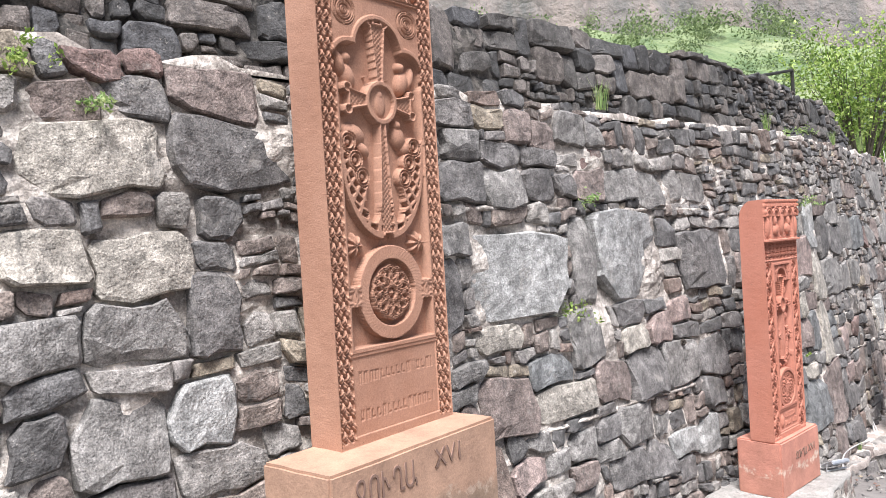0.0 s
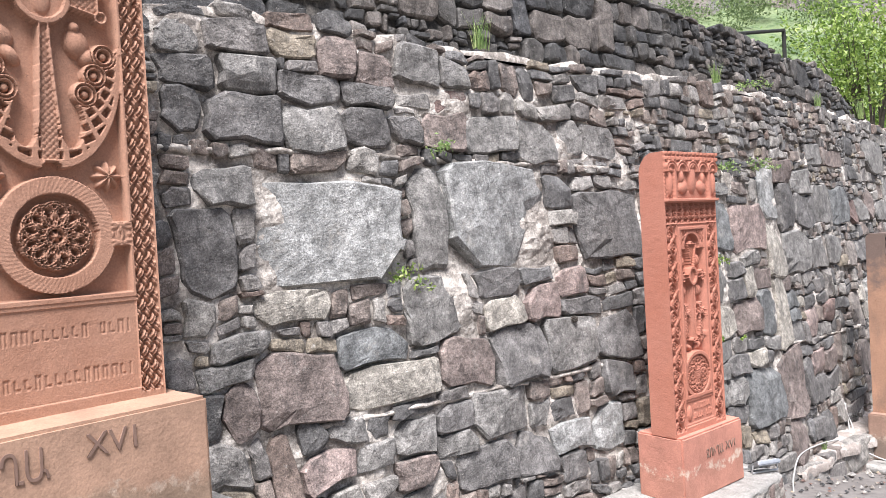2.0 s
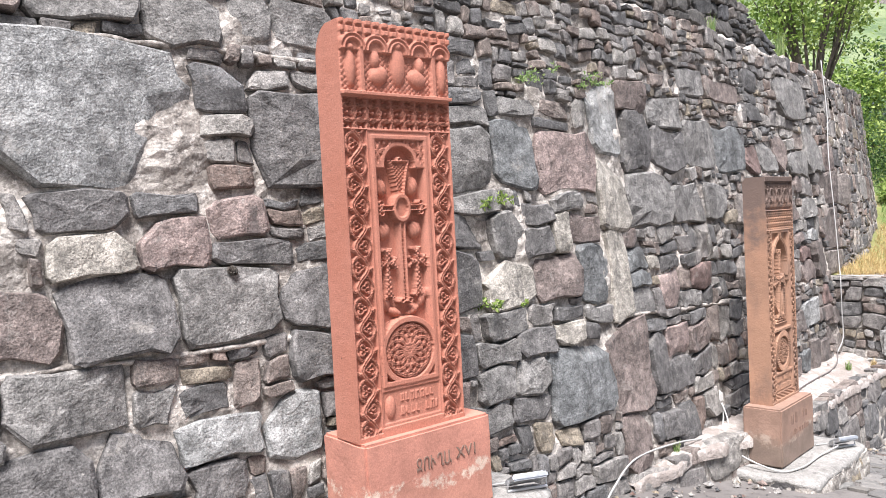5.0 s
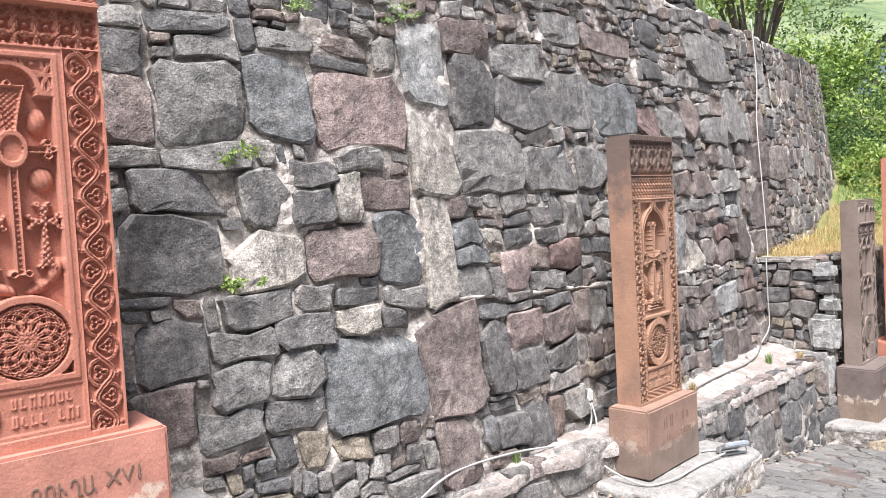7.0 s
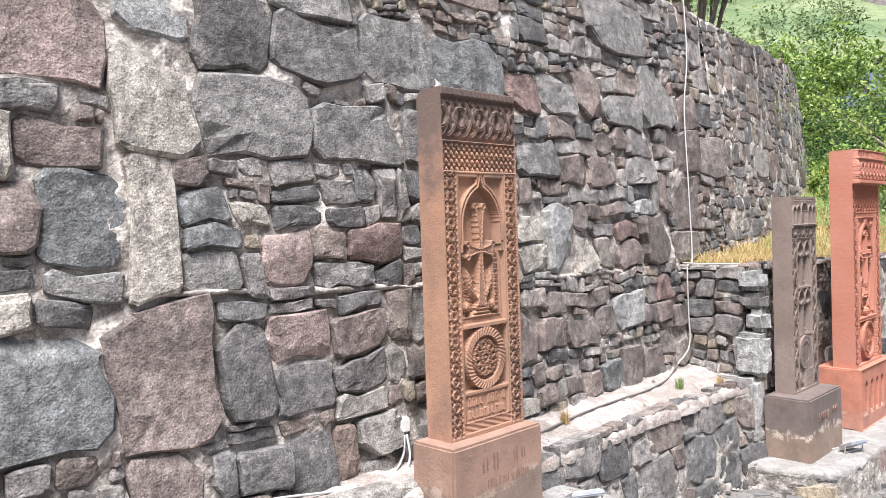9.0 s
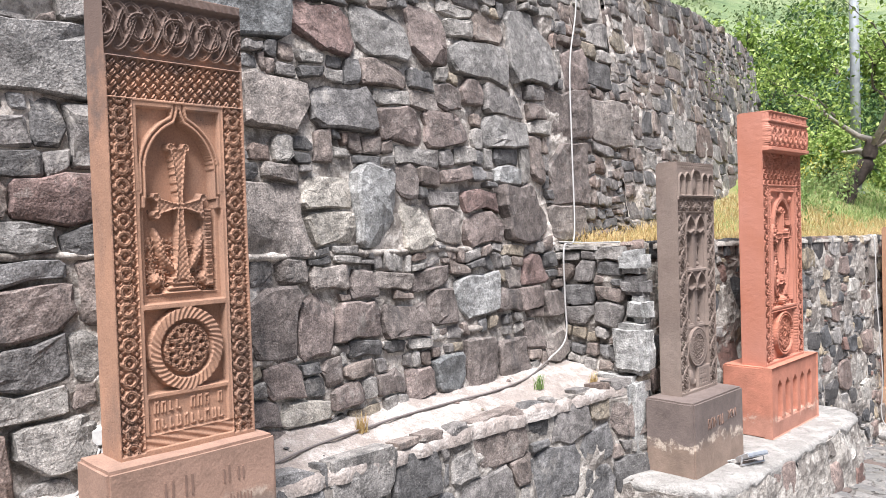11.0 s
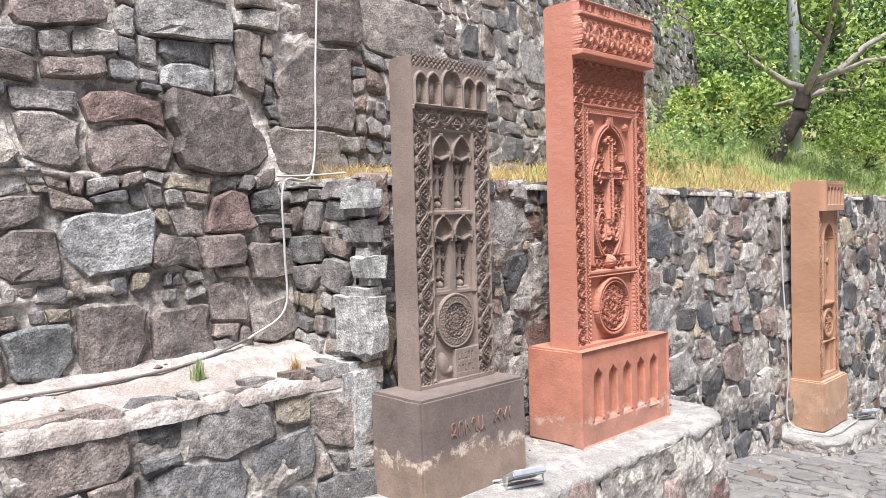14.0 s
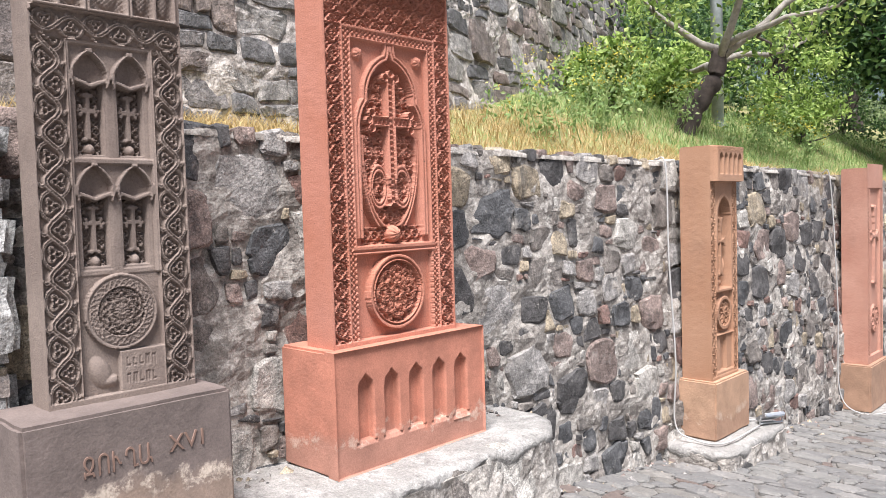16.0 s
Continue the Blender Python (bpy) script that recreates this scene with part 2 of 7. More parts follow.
M_WHITE = mortar("whitewashed_render", (0.262, 0.25, 0.23), (0.36, 0.344, 0.32), (0.162, 0.150, 0.140))
M_K1 = tuff("rose_brown_tuff", (0.335, 0.174, 0.112), (0.405, 0.226, 0.152), (0.24, 0.135, 0.10))
M_K2 = tuff("red_tuff", (0.41, 0.157, 0.102), (0.46, 0.197, 0.138), (0.35, 0.15, 0.105))
M_K3 = tuff("brown_tuff", (0.304, 0.175, 0.115), (0.42, 0.235, 0.15), (0.17, 0.115, 0.09), 0.7, 1.75)
M_K4 = tuff("dark_brown_tuff", (0.182, 0.137, 0.113), (0.25, 0.197, 0.164), (0.115, 0.09, 0.078), 0.45)
M_K5 = tuff("orange_red_tuff", (0.43, 0.168, 0.105), (0.48, 0.21, 0.148), (0.36, 0.155, 0.11))
M_K6 = tuff("ochre_tuff", (0.34, 0.18, 0.105), (0.39, 0.225, 0.14), (0.24, 0.14, 0.095), 0.5)
M_K7 = tuff("faded_red_tuff", (0.386, 0.184, 0.129), (0.48, 0.26, 0.19), (0.30, 0.17, 0.13), 0.4)
# darker than the tuff: shade of the cut grooves put into the letters' colour
M_LETTER_SHADE = plain("letter_shade", (0.20, 0.125, 0.095), 0.95)
M_TRUNK = plain("old_bark", (0.055, 0.042, 0.036), 0.95, 0, 0.6, 9)
M_CABLE = plain("grey_conduit", (0.40, 0.39, 0.375), 0.6)
M_CABLE_D = plain("dark_cable", (0.16, 0.14, 0.13), 0.6)
M_BOXW = plain("white_plastic", (0.78, 0.77, 0.74), 0.4)
M_ALU = plain("grey_metal", (0.55, 0.56, 0.57), 0.35, 0.7)
M_BLACK = plain("dark_iron", (0.035, 0.033, 0.03), 0.6, 0.3)
M_POLE = plain("painted_pole", (0.42, 0.45, 0.47), 0.5, 0.2, 0.25, 9)
M_BARK = plain("bark", (0.10, 0.085, 0.07), 0.95, 0, 0.5, 12)
M_PALE_BARK = plain("pale_bark", (0.30, 0.27, 0.235), 0.9, 0, 0.35, 14)
M_LEAF = leafy("leaf_green", (0.075, 0.135, 0.025), (0.25, 0.37, 0.075), (0.52, 0.62, 0.20))
# less saturated than the near leaves: distance haze put into the colour
M_SCRUB_HAZE = leafy("scrub_haze_green", (0.085, 0.125, 0.055), (0.17, 0.235, 0.10), (0.30, 0.37, 0.17))
M_LEAF_D = leafy("leaf_dark", (0.025, 0.06, 0.024), (0.07, 0.145, 0.045), (0.18, 0.29, 0.09))
M_GRASS = leafy("grass_green", (0.15, 0.25, 0.08), (0.26, 0.38, 0.13), (0.44, 0.50, 0.22))
M_STRAW = leafy("dry_grass", (0.38, 0.25, 0.10), (0.52, 0.38, 0.17), (0.62, 0.52, 0.28))


# ---- the lie of the land ----
def ground_z(y):
    return lerp(y, [-60, -8, 0, 3.6, 7.3, 11, 14, 17, 20, 22.5, 30, 60], [7.0, 2.55, 1.28, 0.72, 0.2, -0.42, -0.92, -1.34, -1.69, -1.93, -2.7, -5.0])


def main_x(y, z):
    """The face of the tall retaining wall, which leans back a little."""
    return lerp(y, [-8, 0, 2, 5.2, 6.7, 8, 9.3, 10.6, 12, 15, 16.8, 18.4, 20, 22, 25.5, 29, 33],
                [-4.1, -3.46, -3.3, -3.0, -2.88, -2.68, -2.5, -2.47, -2.52, -2.62, -2.74, -2.93, -3.2, -3.68, -4.75, -6.3, -9.0]) - 0.105 * (z - 1.5)


def upper_x(y, z):
    return lerp(y, [-8, 0, 2.3, 6.4, 9, 11, 14.8, 17], [-4.6, -4.25, -4.1, -3.62, -3.4, -3.35, -3.42, -3.5]) - 0.1 * (z - 4.4)


def terrace_x(y, z):
    return lerp(y, [15.4, 18, 19.2, 20.7, 23.3, 26, 32, 40], [-1.86, -1.80, -1.70, -1.60, -1.49, -1.45, -1.1, 0.0]) - 0.05 * (z + 0.2)


# ---- rubble masonry ----
def scatter(rng, s0, s1, low, high, sizes, fixed=(), aniso=1.4, fill=0.0):
    """Middles and radii of stones in an unrolled wall: big ones first, small ones in what the named ones and those leave."""
    arr = np.zeros((9000, 3))
    n = 0
    box = np.array([f[:4] for f in fixed]) if fixed else np.zeros((0, 4))
    for r0, share in sizes:
        for _ in range(int(share * (s1 - s0))):
            s = rng.uniform(s0, s1)
            lo, hi = low(s), high(s)
            r = r0 * rng.uniform(0.82, 1.2)
            if hi - lo < r or n > 8990:
                continue
            h = rng.uniform(lo + r * 0.5, hi - r * 0.45)
            if len(box) and ((np.abs(s - box[:, 0]) < box[:, 2] + r * 0.36) & (np.abs(h - box[:, 1]) < box[:, 3] + r * 0.26)).any():
                continue
            x = s / aniso
            if n and (np.hypot(arr[:n, 0] - x, arr[:n, 1] - h) < (arr[:n, 2] + r) * 0.77).any():
                continue
            arr[n] = (x, h, r)
            n += 1
    if fill:
        # pinning stones in every hollow that is left
        for s in np.arange(s0 + fill, s1, fill * 1.3):
            for h in np.arange(low(s) + fill, high(s) - fill * 0.5, fill):
                if n > 8990:
                    break
                q, g = s + rng.uniform(-0.4, 0.4) * fill, h + rng.uniform(-0.4, 0.4) * fill
                if len(box) and ((np.abs(q - box[:, 0]) < box[:, 2] + 0.012) & (np.abs(g - box[:, 1]) < box[:, 3] + 0.008)).any():
                    continue
                if (np.hypot(arr[:n, 0] - q / aniso, arr[:n, 1] - g) < arr[:n, 2] * 1.12 + fill * 0.42).any():
                    continue
                arr[n] = (q / aniso, g, fill * rng.uniform(0.6, 1.0))
                n += 1
    return arr[:n]


def cut_poly(poly, mx, mh, c):
    """The part of a polygon on the near side of the line mx * x + mh * h = c."""
    out = []
    for k in range(len(poly)):
        p, q = poly[k], poly[(k + 1) % len(poly)]
        dp, dq = p[0] * mx + p[1] * mh - c, q[0] * mx + q[1] * mh - c
        if dp <= 0:
            out.append(p)
        if (dp < 0) != (dq < 0) and dp != dq:
            f = dp / (dp - dq)
            out.append((p[0] + (q[0] - p[0]) * f, p[1] + (q[1] - p[1]) * f))
    return out


def worn(rng, poly, low=0.05, high=0.24):
    """Knocks the corners off an outline, unevenly."""
    pts = np.array(poly)
    nxt = np.roll(pts, -1, axis=0)
    cut = rng.uniform(low, high, (len(pts), 2))
    ring = np.stack([pts + (nxt - pts) * cut[:, :1], nxt - (nxt - pts) * cut[:, 1:]], 1).reshape(-1, 2)
    size = np.sqrt(np.mean(np.sum((ring - ring.mean(axis=0)) ** 2, axis=1)))
    ring = ring + rng.normal(0, 0.045, ring.shape) * size
    area = 0.5 * abs(np.sum(ring[:, 0] * np.roll(ring[:, 1], -1) - ring[:, 1] * np.roll(ring[:, 0], -1)))
    return ring if area > 0.0007 else None


def outlines(rng, arr, aniso, gap, fixed=(), span=None, top=None):
    """The outline of each stone: weighted bisectors with its neighbours, drawn towards level and plumb."""
    out = []
    for i, f in enumerate(fixed):
        s, h, a, b = f[:4]
        n = 9
        t0 = rng.uniform(0, 1)
        poly = []
        for k in range(n):
            th = 2 * math.pi * (k + t0 + rng.uniform(-0.25, 0.25)) / n
            c, d = math.cos(th), math.sin(th)
            q = (abs(c) ** 4.5 + abs(d) ** 4.5) ** (-1 / 4.5) * rng.uniform(0.92, 1.10)
            poly.append((s + a * c * q, h + b * d * q))
        for k, g in enumerate(fixed):
            if k != i and abs(g[0] - s) < a + g[2] + 0.1 and abs(g[1] - h) < b + g[3] + 0.1:
                ds, dh = abs(g[0] - s) - a - g[2], abs(g[1] - h) - b - g[3]
                if ds >= dh:
                    sg = 1 if g[0] > s else -1
                    poly = cut_poly(poly, sg, 0, sg * ((s + sg * a) + (g[0] - sg * g[2])) / 2 - gap * 0.5)
                else:
                    sg = 1 if g[1] > h else -1
                    poly = cut_poly(poly, 0, sg, sg * ((h + sg * b) + (g[1] - sg * g[3])) / 2 - gap * 0.5)
                if len(poly) < 3:
                    break
        out.append(worn(rng, poly, 0.05, 0.2) if len(poly) > 2 else None)
    for i, (x, h, r) in enumerate(arr):
        e = r * 1.8
        poly = [(x - e, h - e), (x + e, h - e), (x + e, h + e), (x - e, h + e)]
        d = np.hypot(arr[:, 0] - x, arr[:, 1] - h)
        near = np.where((d < (arr[:, 2] + r) * 2.4) & (d > 1e-6))[0]
        for j in near[np.argsort(d[near])][:22]:
            D = d[j]
            t = (D * D + r * r - arr[j, 2] ** 2) / (2 * D)
            nx, nh = (arr[j, 0] - x) / D, (arr[j, 1] - h) / D
            a = math.atan2(nh, nx)
            q = round(a / (math.pi / 2)) * math.pi / 2
            a2 = a + (q - a) * 0.62
            mx, mh = math.cos(a2), math.sin(a2)
            poly = cut_poly(poly, mx, mh, (x + nx * t) * mx + (h + nh * t) * mh - gap * 0.5)
            if len(poly) < 3:
                break
        s = x * aniso
        poly = [(p[0] * aniso, p[1]) for p in poly]
        for g in fixed:
            if len(poly) < 3:
                break
            ds, dh = abs(g[0] - s) - g[2], abs(g[1] - h) - g[3]
            if ds < r * 3 and dh < r * 3:
                if ds >= dh:
                    sg = 1 if g[0] > s else -1
                    poly = cut_poly(poly, sg, 0, sg * (g[0] - sg * g[2]) - gap)
                else:
                    sg = 1 if g[1] > h else -1
                    poly = cut_poly(poly, 0, sg, sg * (g[1] - sg * g[3]) - gap)
        if len(poly) > 2 and span:
            poly = cut_poly(cut_poly(poly, 1, 0, span[1]), -1, 0, -span[0]) or []
        if len(poly) > 2 and top is not None:
            poly = cut_poly(poly, 0, 1, top(s))
        out.append(worn(rng, poly) if len(poly) > 2 else None)
    return out


def stone_shape(rng, ring, put, proud, deep=0.11, rough=1.0):
    """Verts and faces of one stone. put(s, h, out) gives the place in the world."""
    m = len(ring)
    mid = ring.mean(axis=0)
    size = np.sqrt(np.mean(np.sum((ring - mid) ** 2, axis=1)))
    tilt = rng.normal(0, 0.07, 2) * rough
    out = min(0.020, 0.13 * size) * rng.uniform(0.5, 1.3)
    off = rng.uniform(-50, 50, 3)
    ax = rng.uniform(0, 2 * math.pi)
    chip = np.array((math.cos(ax), math.sin(ax)))
    edge = rng.uniform(0.3, 0.9) * size
    slope = rng.uniform(0.1, 0.7) * rough
    inset = min(0.24, 0.022 / (size + 0.01))

    def lift(p):
        q = p - mid
        z = proud + float(np.dot(q, tilt))
        z -= slope * max(0.0, float(np.dot(q, chip)) - edge)
        return z + 0.17 * min(size, 0.16) * rough * noise.noise(Vector((p[0] / (size + 0.02) * 1.1, p[1] / (size + 0.02) * 1.1, 0)) + Vector(off))
    verts = []
    for p in ring:
        verts.append(put(p[0], p[1], -deep))
    for p in ring:
        verts.append(put(p[0], p[1], lift(p) - out * rng.uniform(0.5, 1.3)))
    r1 = mid + (ring - mid) * (1 - inset * rng.uniform(0.35, 1.3, (m, 1)))
    for p in r1:
        verts.append(put(p[0], p[1], lift(p)))
    r2 = mid + (ring - mid) * rng.uniform(0.45, 0.56, (m, 1))
    for p in r2:
        verts.append(put(p[0], p[1], lift(p) + out * 0.12))
    verts.append(put(mid[0], mid[1], lift(mid) + out * 0.14))
    faces = []
    for a in range(3):
        for k in range(m):
            j = (k + 1) % m
            faces.append((a * m + k, a * m + j, (a + 1) * m + j, (a + 1) * m + k))
    for k in range(m):
        faces.append((3 * m + k, 3 * m + (k + 1) % m, 4 * m))
    return verts, faces


def snug(fixed, reach=0.085):
    """Lets named stones grow towards their neighbours until only a joint is left between them."""
    box = [[f[0] - f[2], f[0] + f[2], f[1] - f[3], f[1] + f[3]] for f in fixed]
    for i, p in enumerate(box):
        for q in box[i + 1:]:
            for a, b in ((0, 2), (2, 0)):
                over = min(p[b + 1], q[b + 1]) - max(p[b], q[b])
                if over < 0.5 * min(p[b + 1] - p[b], q[b + 1] - q[b]):
                    continue
                lo, hi = (p, q) if p[a] < q[a] else (q, p)
                free = hi[a] - lo[a + 1]
                if 0 < free < reach:
                    lo[a + 1], hi[a] = lo[a + 1] + free / 2, hi[a] - free / 2
    return [((b[0] + b[1]) / 2, (b[2] + b[3]) / 2, (b[1] - b[0]) / 2, (b[3] - b[2]) / 2, f[4]) for b, f in zip(box, fixed)]


def courses(rng, s0, s1, low, high, fixed, unit):
    """Tiles an unrolled wall with roughly squared stones laid in lifts round the named ones: boxes (s0, s1, h0, h1)."""
    bottom, top = min(low(s0), low(s1)), max(high(s0), high(s1), high((s0 + s1) / 2)) + 0.1
    edges_s = np.array([f[0] + k * f[2] for f in fixed for k in (-1, 1)]) if fixed else np.zeros(0)
    edges_h = np.array([f[1] + k * f[3] for f in fixed for k in (-1, 1)]) if fixed else np.zeros(0)
    mid_s = np.array([f[0] for f in fixed for k in (-1, 1)]) if fixed else np.zeros(0)
    mid_h = np.array([f[1] for f in fixed for k in (-1, 1)]) if fixed else np.zeros(0)
    half_s = np.array([f[2] for f in fixed for k in (-1, 1)]) if fixed else np.zeros(0)
    half_h = np.array([f[3] for f in fixed for k in (-1, 1)]) if fixed else np.zeros(0)
    cells = []

    def cut(a, b, c, d, size):
        w, h = b - a, d - c
        if math.sqrt(w * h) < size and w < 3.4 * h and h < 2.4 * w or min(w, h) < 0.07:
            cells.append((a, b, c, d))
            return
        across = w > h * rng.uniform(1.1, 1.9)
        lo, hi = (a, b) if across else (c, d)
        at = lo + (hi - lo) * rng.uniform(0.3, 0.7)
        if len(edges_s):
            near = (np.abs(mid_s - (a + b) / 2) < half_s + w / 2 - 0.03) & (np.abs(mid_h - (c + d) / 2) < half_h + h / 2 - 0.03)
            e = (edges_s if across else edges_h)[near]
            e = e[(e > lo + 0.09) & (e < hi - 0.09)]
            if len(e):
                at = e[np.argmin(np.abs(e - at))]
        spread = [size * rng.uniform(0.75, 1.3) for _ in range(2)]
        if across:
            cut(a, at, c, d, spread[0])
            cut(at, b, c, d, spread[1])
        else:
            cut(a, b, c, at, spread[0])
            cut(a, b, at, d, spread[1])
    h = bottom
    while h < top:
        nxt = h + rng.uniform(0.34, 0.66)
        s = s0
        while s < s1:
            e = min(s1, s + rng.uniform(0.8, 2.2))
            cut(s, e, h, nxt, unit * min(1.7, max(0.62, math.exp(rng.normal(0, 0.4)))))
            s = e
        h = nxt
    for f in fixed:
        x0, x1, z0, z1 = f[0] - f[2], f[0] + f[2], f[1] - f[3], f[1] + f[3]
        rest = []
        for a, b, c, d in cells:
            if b <= x0 or a >= x1 or d <= z0 or c >= z1:
                rest.append((a, b, c, d))
                continue
            p, q, u, v = max(a, x0), min(b, x1), max(c, z0), min(d, z1)
            if (v < d - 0.03 or u > c + 0.03) and (b - a) > (d - c):
                rest += [(a, b, v, d), (a, b, c, u), (a, p, u, v), (q, b, u, v)]
            else:
                rest += [(a, p, c, d), (q, b, c, d), (p, q, v, d), (p, q, c, u)]
        cells = [r for r in rest if r[1] - r[0] > 0.045 and r[3] - r[2] > 0.038]
    out = []
    for a, b, c, d in cells:
        # long slivers break into pinning stones
        n = max(1, int(round((b - a) / max(0.10, 3.6 * (d - c)))))
        m = max(1, int(round((d - c) / max(0.10, 2.6 * (b - a)))))
        for i in range(n):
            for k in range(m):
                out.append((a + (b - a) * i / n, a + (b - a) * (i + 1) / n, c + (d - c) * k / m, c + (d - c) * (k + 1) / m))
    out = [r for r in out if min(r[1] - r[0], r[3] - r[2]) > 0.062 or rng.random() < 0.4]
    return [r for r in out if low((r[0] + r[1]) / 2) - 0.05 < r[3] and r[2] < high((r[0] + r[1]) / 2) - 0.03]


def squared(rng, box, gap, warp, seed, cap=None, named=False):
    """The outline of a roughly squared stone that fills its box but for the joint, with broken corners and bowed edges."""
    a, b, c, d = box
    if cap is not None:
        d = min(d, cap)
    g = gap * 0.5 * rng.uniform(0.3, 1.5, 4)
    a, b, c, d = a + g[0], b - g[1], c + g[2], d - g[3]
    if b - a < 0.02 or d - c < 0.016:
        return None
    small = min(b - a, d - c)
    corner = [np.array(p) for p in ((a, c), (b, c), (b, d), (a, d))]
    mid = np.array(((a + b) / 2, (c + d) / 2))
    slip = rng.uniform(0, 0.06 if named else 0.10, 4) * (rng.random(4) < 0.7)
    corner = [p + (mid - p) * k for p, k in zip(corner, slip)]
    ring = []
    broken = rng.integers(0, 4) if rng.random() < 0.6 else -1
    for i in range(4):
        p, before, after = corner[i], corner[i - 1], corner[(i + 1) % 4]
        for q in (before, after):
            L = np.hypot(*(q - p))
            cutoff = small * (rng.uniform(0.2, 0.5) if i == broken else rng.uniform(0.05, 0.2))
            ring.append(p + (q - p) / L * min(cutoff, 0.45 * L))
        L = np.hypot(*(after - p))
        if L > 0.15:
            for f in ((0.5,) if L < 0.4 else (0.36, 0.66)):
                n = np.array((after[1] - p[1], p[0] - after[0])) / L
                ring.append(p + (after - p) * (f + rng.uniform(-0.08, 0.08)) + n * rng.uniform(-0.05, 0.05) * small)
    ring = np.array(ring)
    if warp:
        for p in ring:
            n = noise.noise_vector(Vector((p[0] * 2.3, p[1] * 2.3, seed))) * warp + noise.noise_vector(Vector((p[0] * 6.5, p[1] * 6.5, seed + 9))) * warp * 0.55
            p += (n.x, n.y)
    return ring


def masonry(name, seed, s0, s1, low, high, put, sizes, mats, back_mat, label, fixed=(), keep=None, aniso=1.4, gap=0.022,
            step=0.06, proud=(0.0, 0.05), back=(-0.045, 0.055), rough=1.0, top_cut=True, kind="structure", piece="stone", fill=0.0, unit=0.0, warp=0.05):
    """A wall of rubble: a rough mortar core and every stone in it. keep: a stretch (from, to) in which stones are parts of their own."""
    rng = np.random.default_rng(seed)
    ns = max(2, int((s1 - s0) / step))
    nh = max(2, int(max(high(s0 + (s1 - s0) * k / 20) - low(s0 + (s1 - s0) * k / 20) for k in range(21)) / step))
    verts, faces = [], []
    for i in range(ns + 1):
        s = s0 + (s1 - s0) * i / ns
        lo, hi = low(s), high(s)
        for j in range(nh + 1):
            h = lo + (hi - lo) * j / nh
            d = back[0] + back[1] * 1.6 * noise.noise(Vector((s * 3.1, h * 3.1, seed))) + 0.018 * noise.noise(Vector((s * 14, h * 14, seed)))
            verts.append(put(s, h, d))
    for i in range(ns):
        for j in range(nh):
            a = i * (nh + 1) + j
            faces.append((a, a + nh + 1, a + nh + 2, a + 1))
    # thickness: the core runs back behind its face
    n0 = len(verts)
    for i in range(ns + 1):
        s = s0 + (s1 - s0) * i / ns
        verts.append(put(s, high(s), -0.38))
        verts.append(put(s, low(s), -0.38))
    for i in range(ns):
        t0, t1 = i * (nh + 1) + nh, (i + 1) * (nh + 1) + nh
        b0, b1 = n0 + 2 * i, n0 + 2 * i + 2
        faces.append((t0, t1, b1, b0))
        faces.append((b0, b1, b1 + 1, b0 + 1))
    wall = tagged(part(name, verts, faces, back_mat), label, "stone wall", kind=kind)
    nf = len(fixed)
    if unit:
        fixed = snug(fixed)
        cells = courses(rng, s0, s1, low, high, fixed, unit)
        arr = np.array([((a + b) / 2, (c + d) / 2, math.sqrt((b - a) * (d - c)) / 2) for a, b, c, d in cells])
        aniso = 1.0
        shapes = [squared(rng, (f[0] - f[2], f[0] + f[2], f[1] - f[3], f[1] + f[3]), gap * 0.7, warp, seed, named=True) for f in fixed]
        shapes += [squared(rng, c, gap, warp, seed, high((c[0] + c[1]) / 2) + 0.05 * rng.random()) for c in cells]
    else:
        arr = scatter(rng, s0, s1, low, high, sizes, fixed, aniso, fill)
        shapes = outlines(rng, arr, aniso, gap, fixed, (s0, s1), (lambda s: high(s) + 0.03) if top_cut else None)
    own = [i for i, r in enumerate(shapes) if r is not None and (i < nf or keep is None or keep(arr[i - nf, 0] * aniso, arr[i - nf, 1]))]
    if len(own) > 300:
        own = sorted(own, key=lambda i: -9 if i < nf else -arr[i - nf, 2])[:300]
    own = set(own)
    jv, jf = [], []
    for i, ring in enumerate(shapes):
        if ring is None:
            continue
        pr = rng.uniform(*proud) + (0.008 if i < nf else 0)
        v, f = stone_shape(rng, ring, put, pr, rough=rough)
        if i in own:
            c = sum((Vector(q) for q in v), Vector()) / len(v)
            mat = fixed[i][4] if i < nf else mats[0]
            part(piece, [Vector(q) - c for q in v], f, mat, wall, origin=c)
        else:
            k = len(jv)
            jv += v
            jf += [tuple(a + k for a in q) for q in f]
    if jv:
        ob = part("stones", jv, jf, mats[1], wall)
        ob["kind"] = "stuff"
    return wall


def on_wall(face, batter=0.105):
    """put() for a wall whose face is x = face(y, z)."""
    def put(s, h, out):
        dx = (face(s + 0.3, h) - face(s - 0.3, h)) / 0.6
        n = Vector((1, -dx, batter)).normalized()
        return Vector((face(s, h), s, h)) + n * out
    return put


MIX = [(0.25, 10), (0.18, 70), (0.125, 260), (0.085, 480), (0.055, 800)]
SMALL = [(0.19, 24), (0.125, 150), (0.085, 480), (0.055, 800), (0.035, 600)]

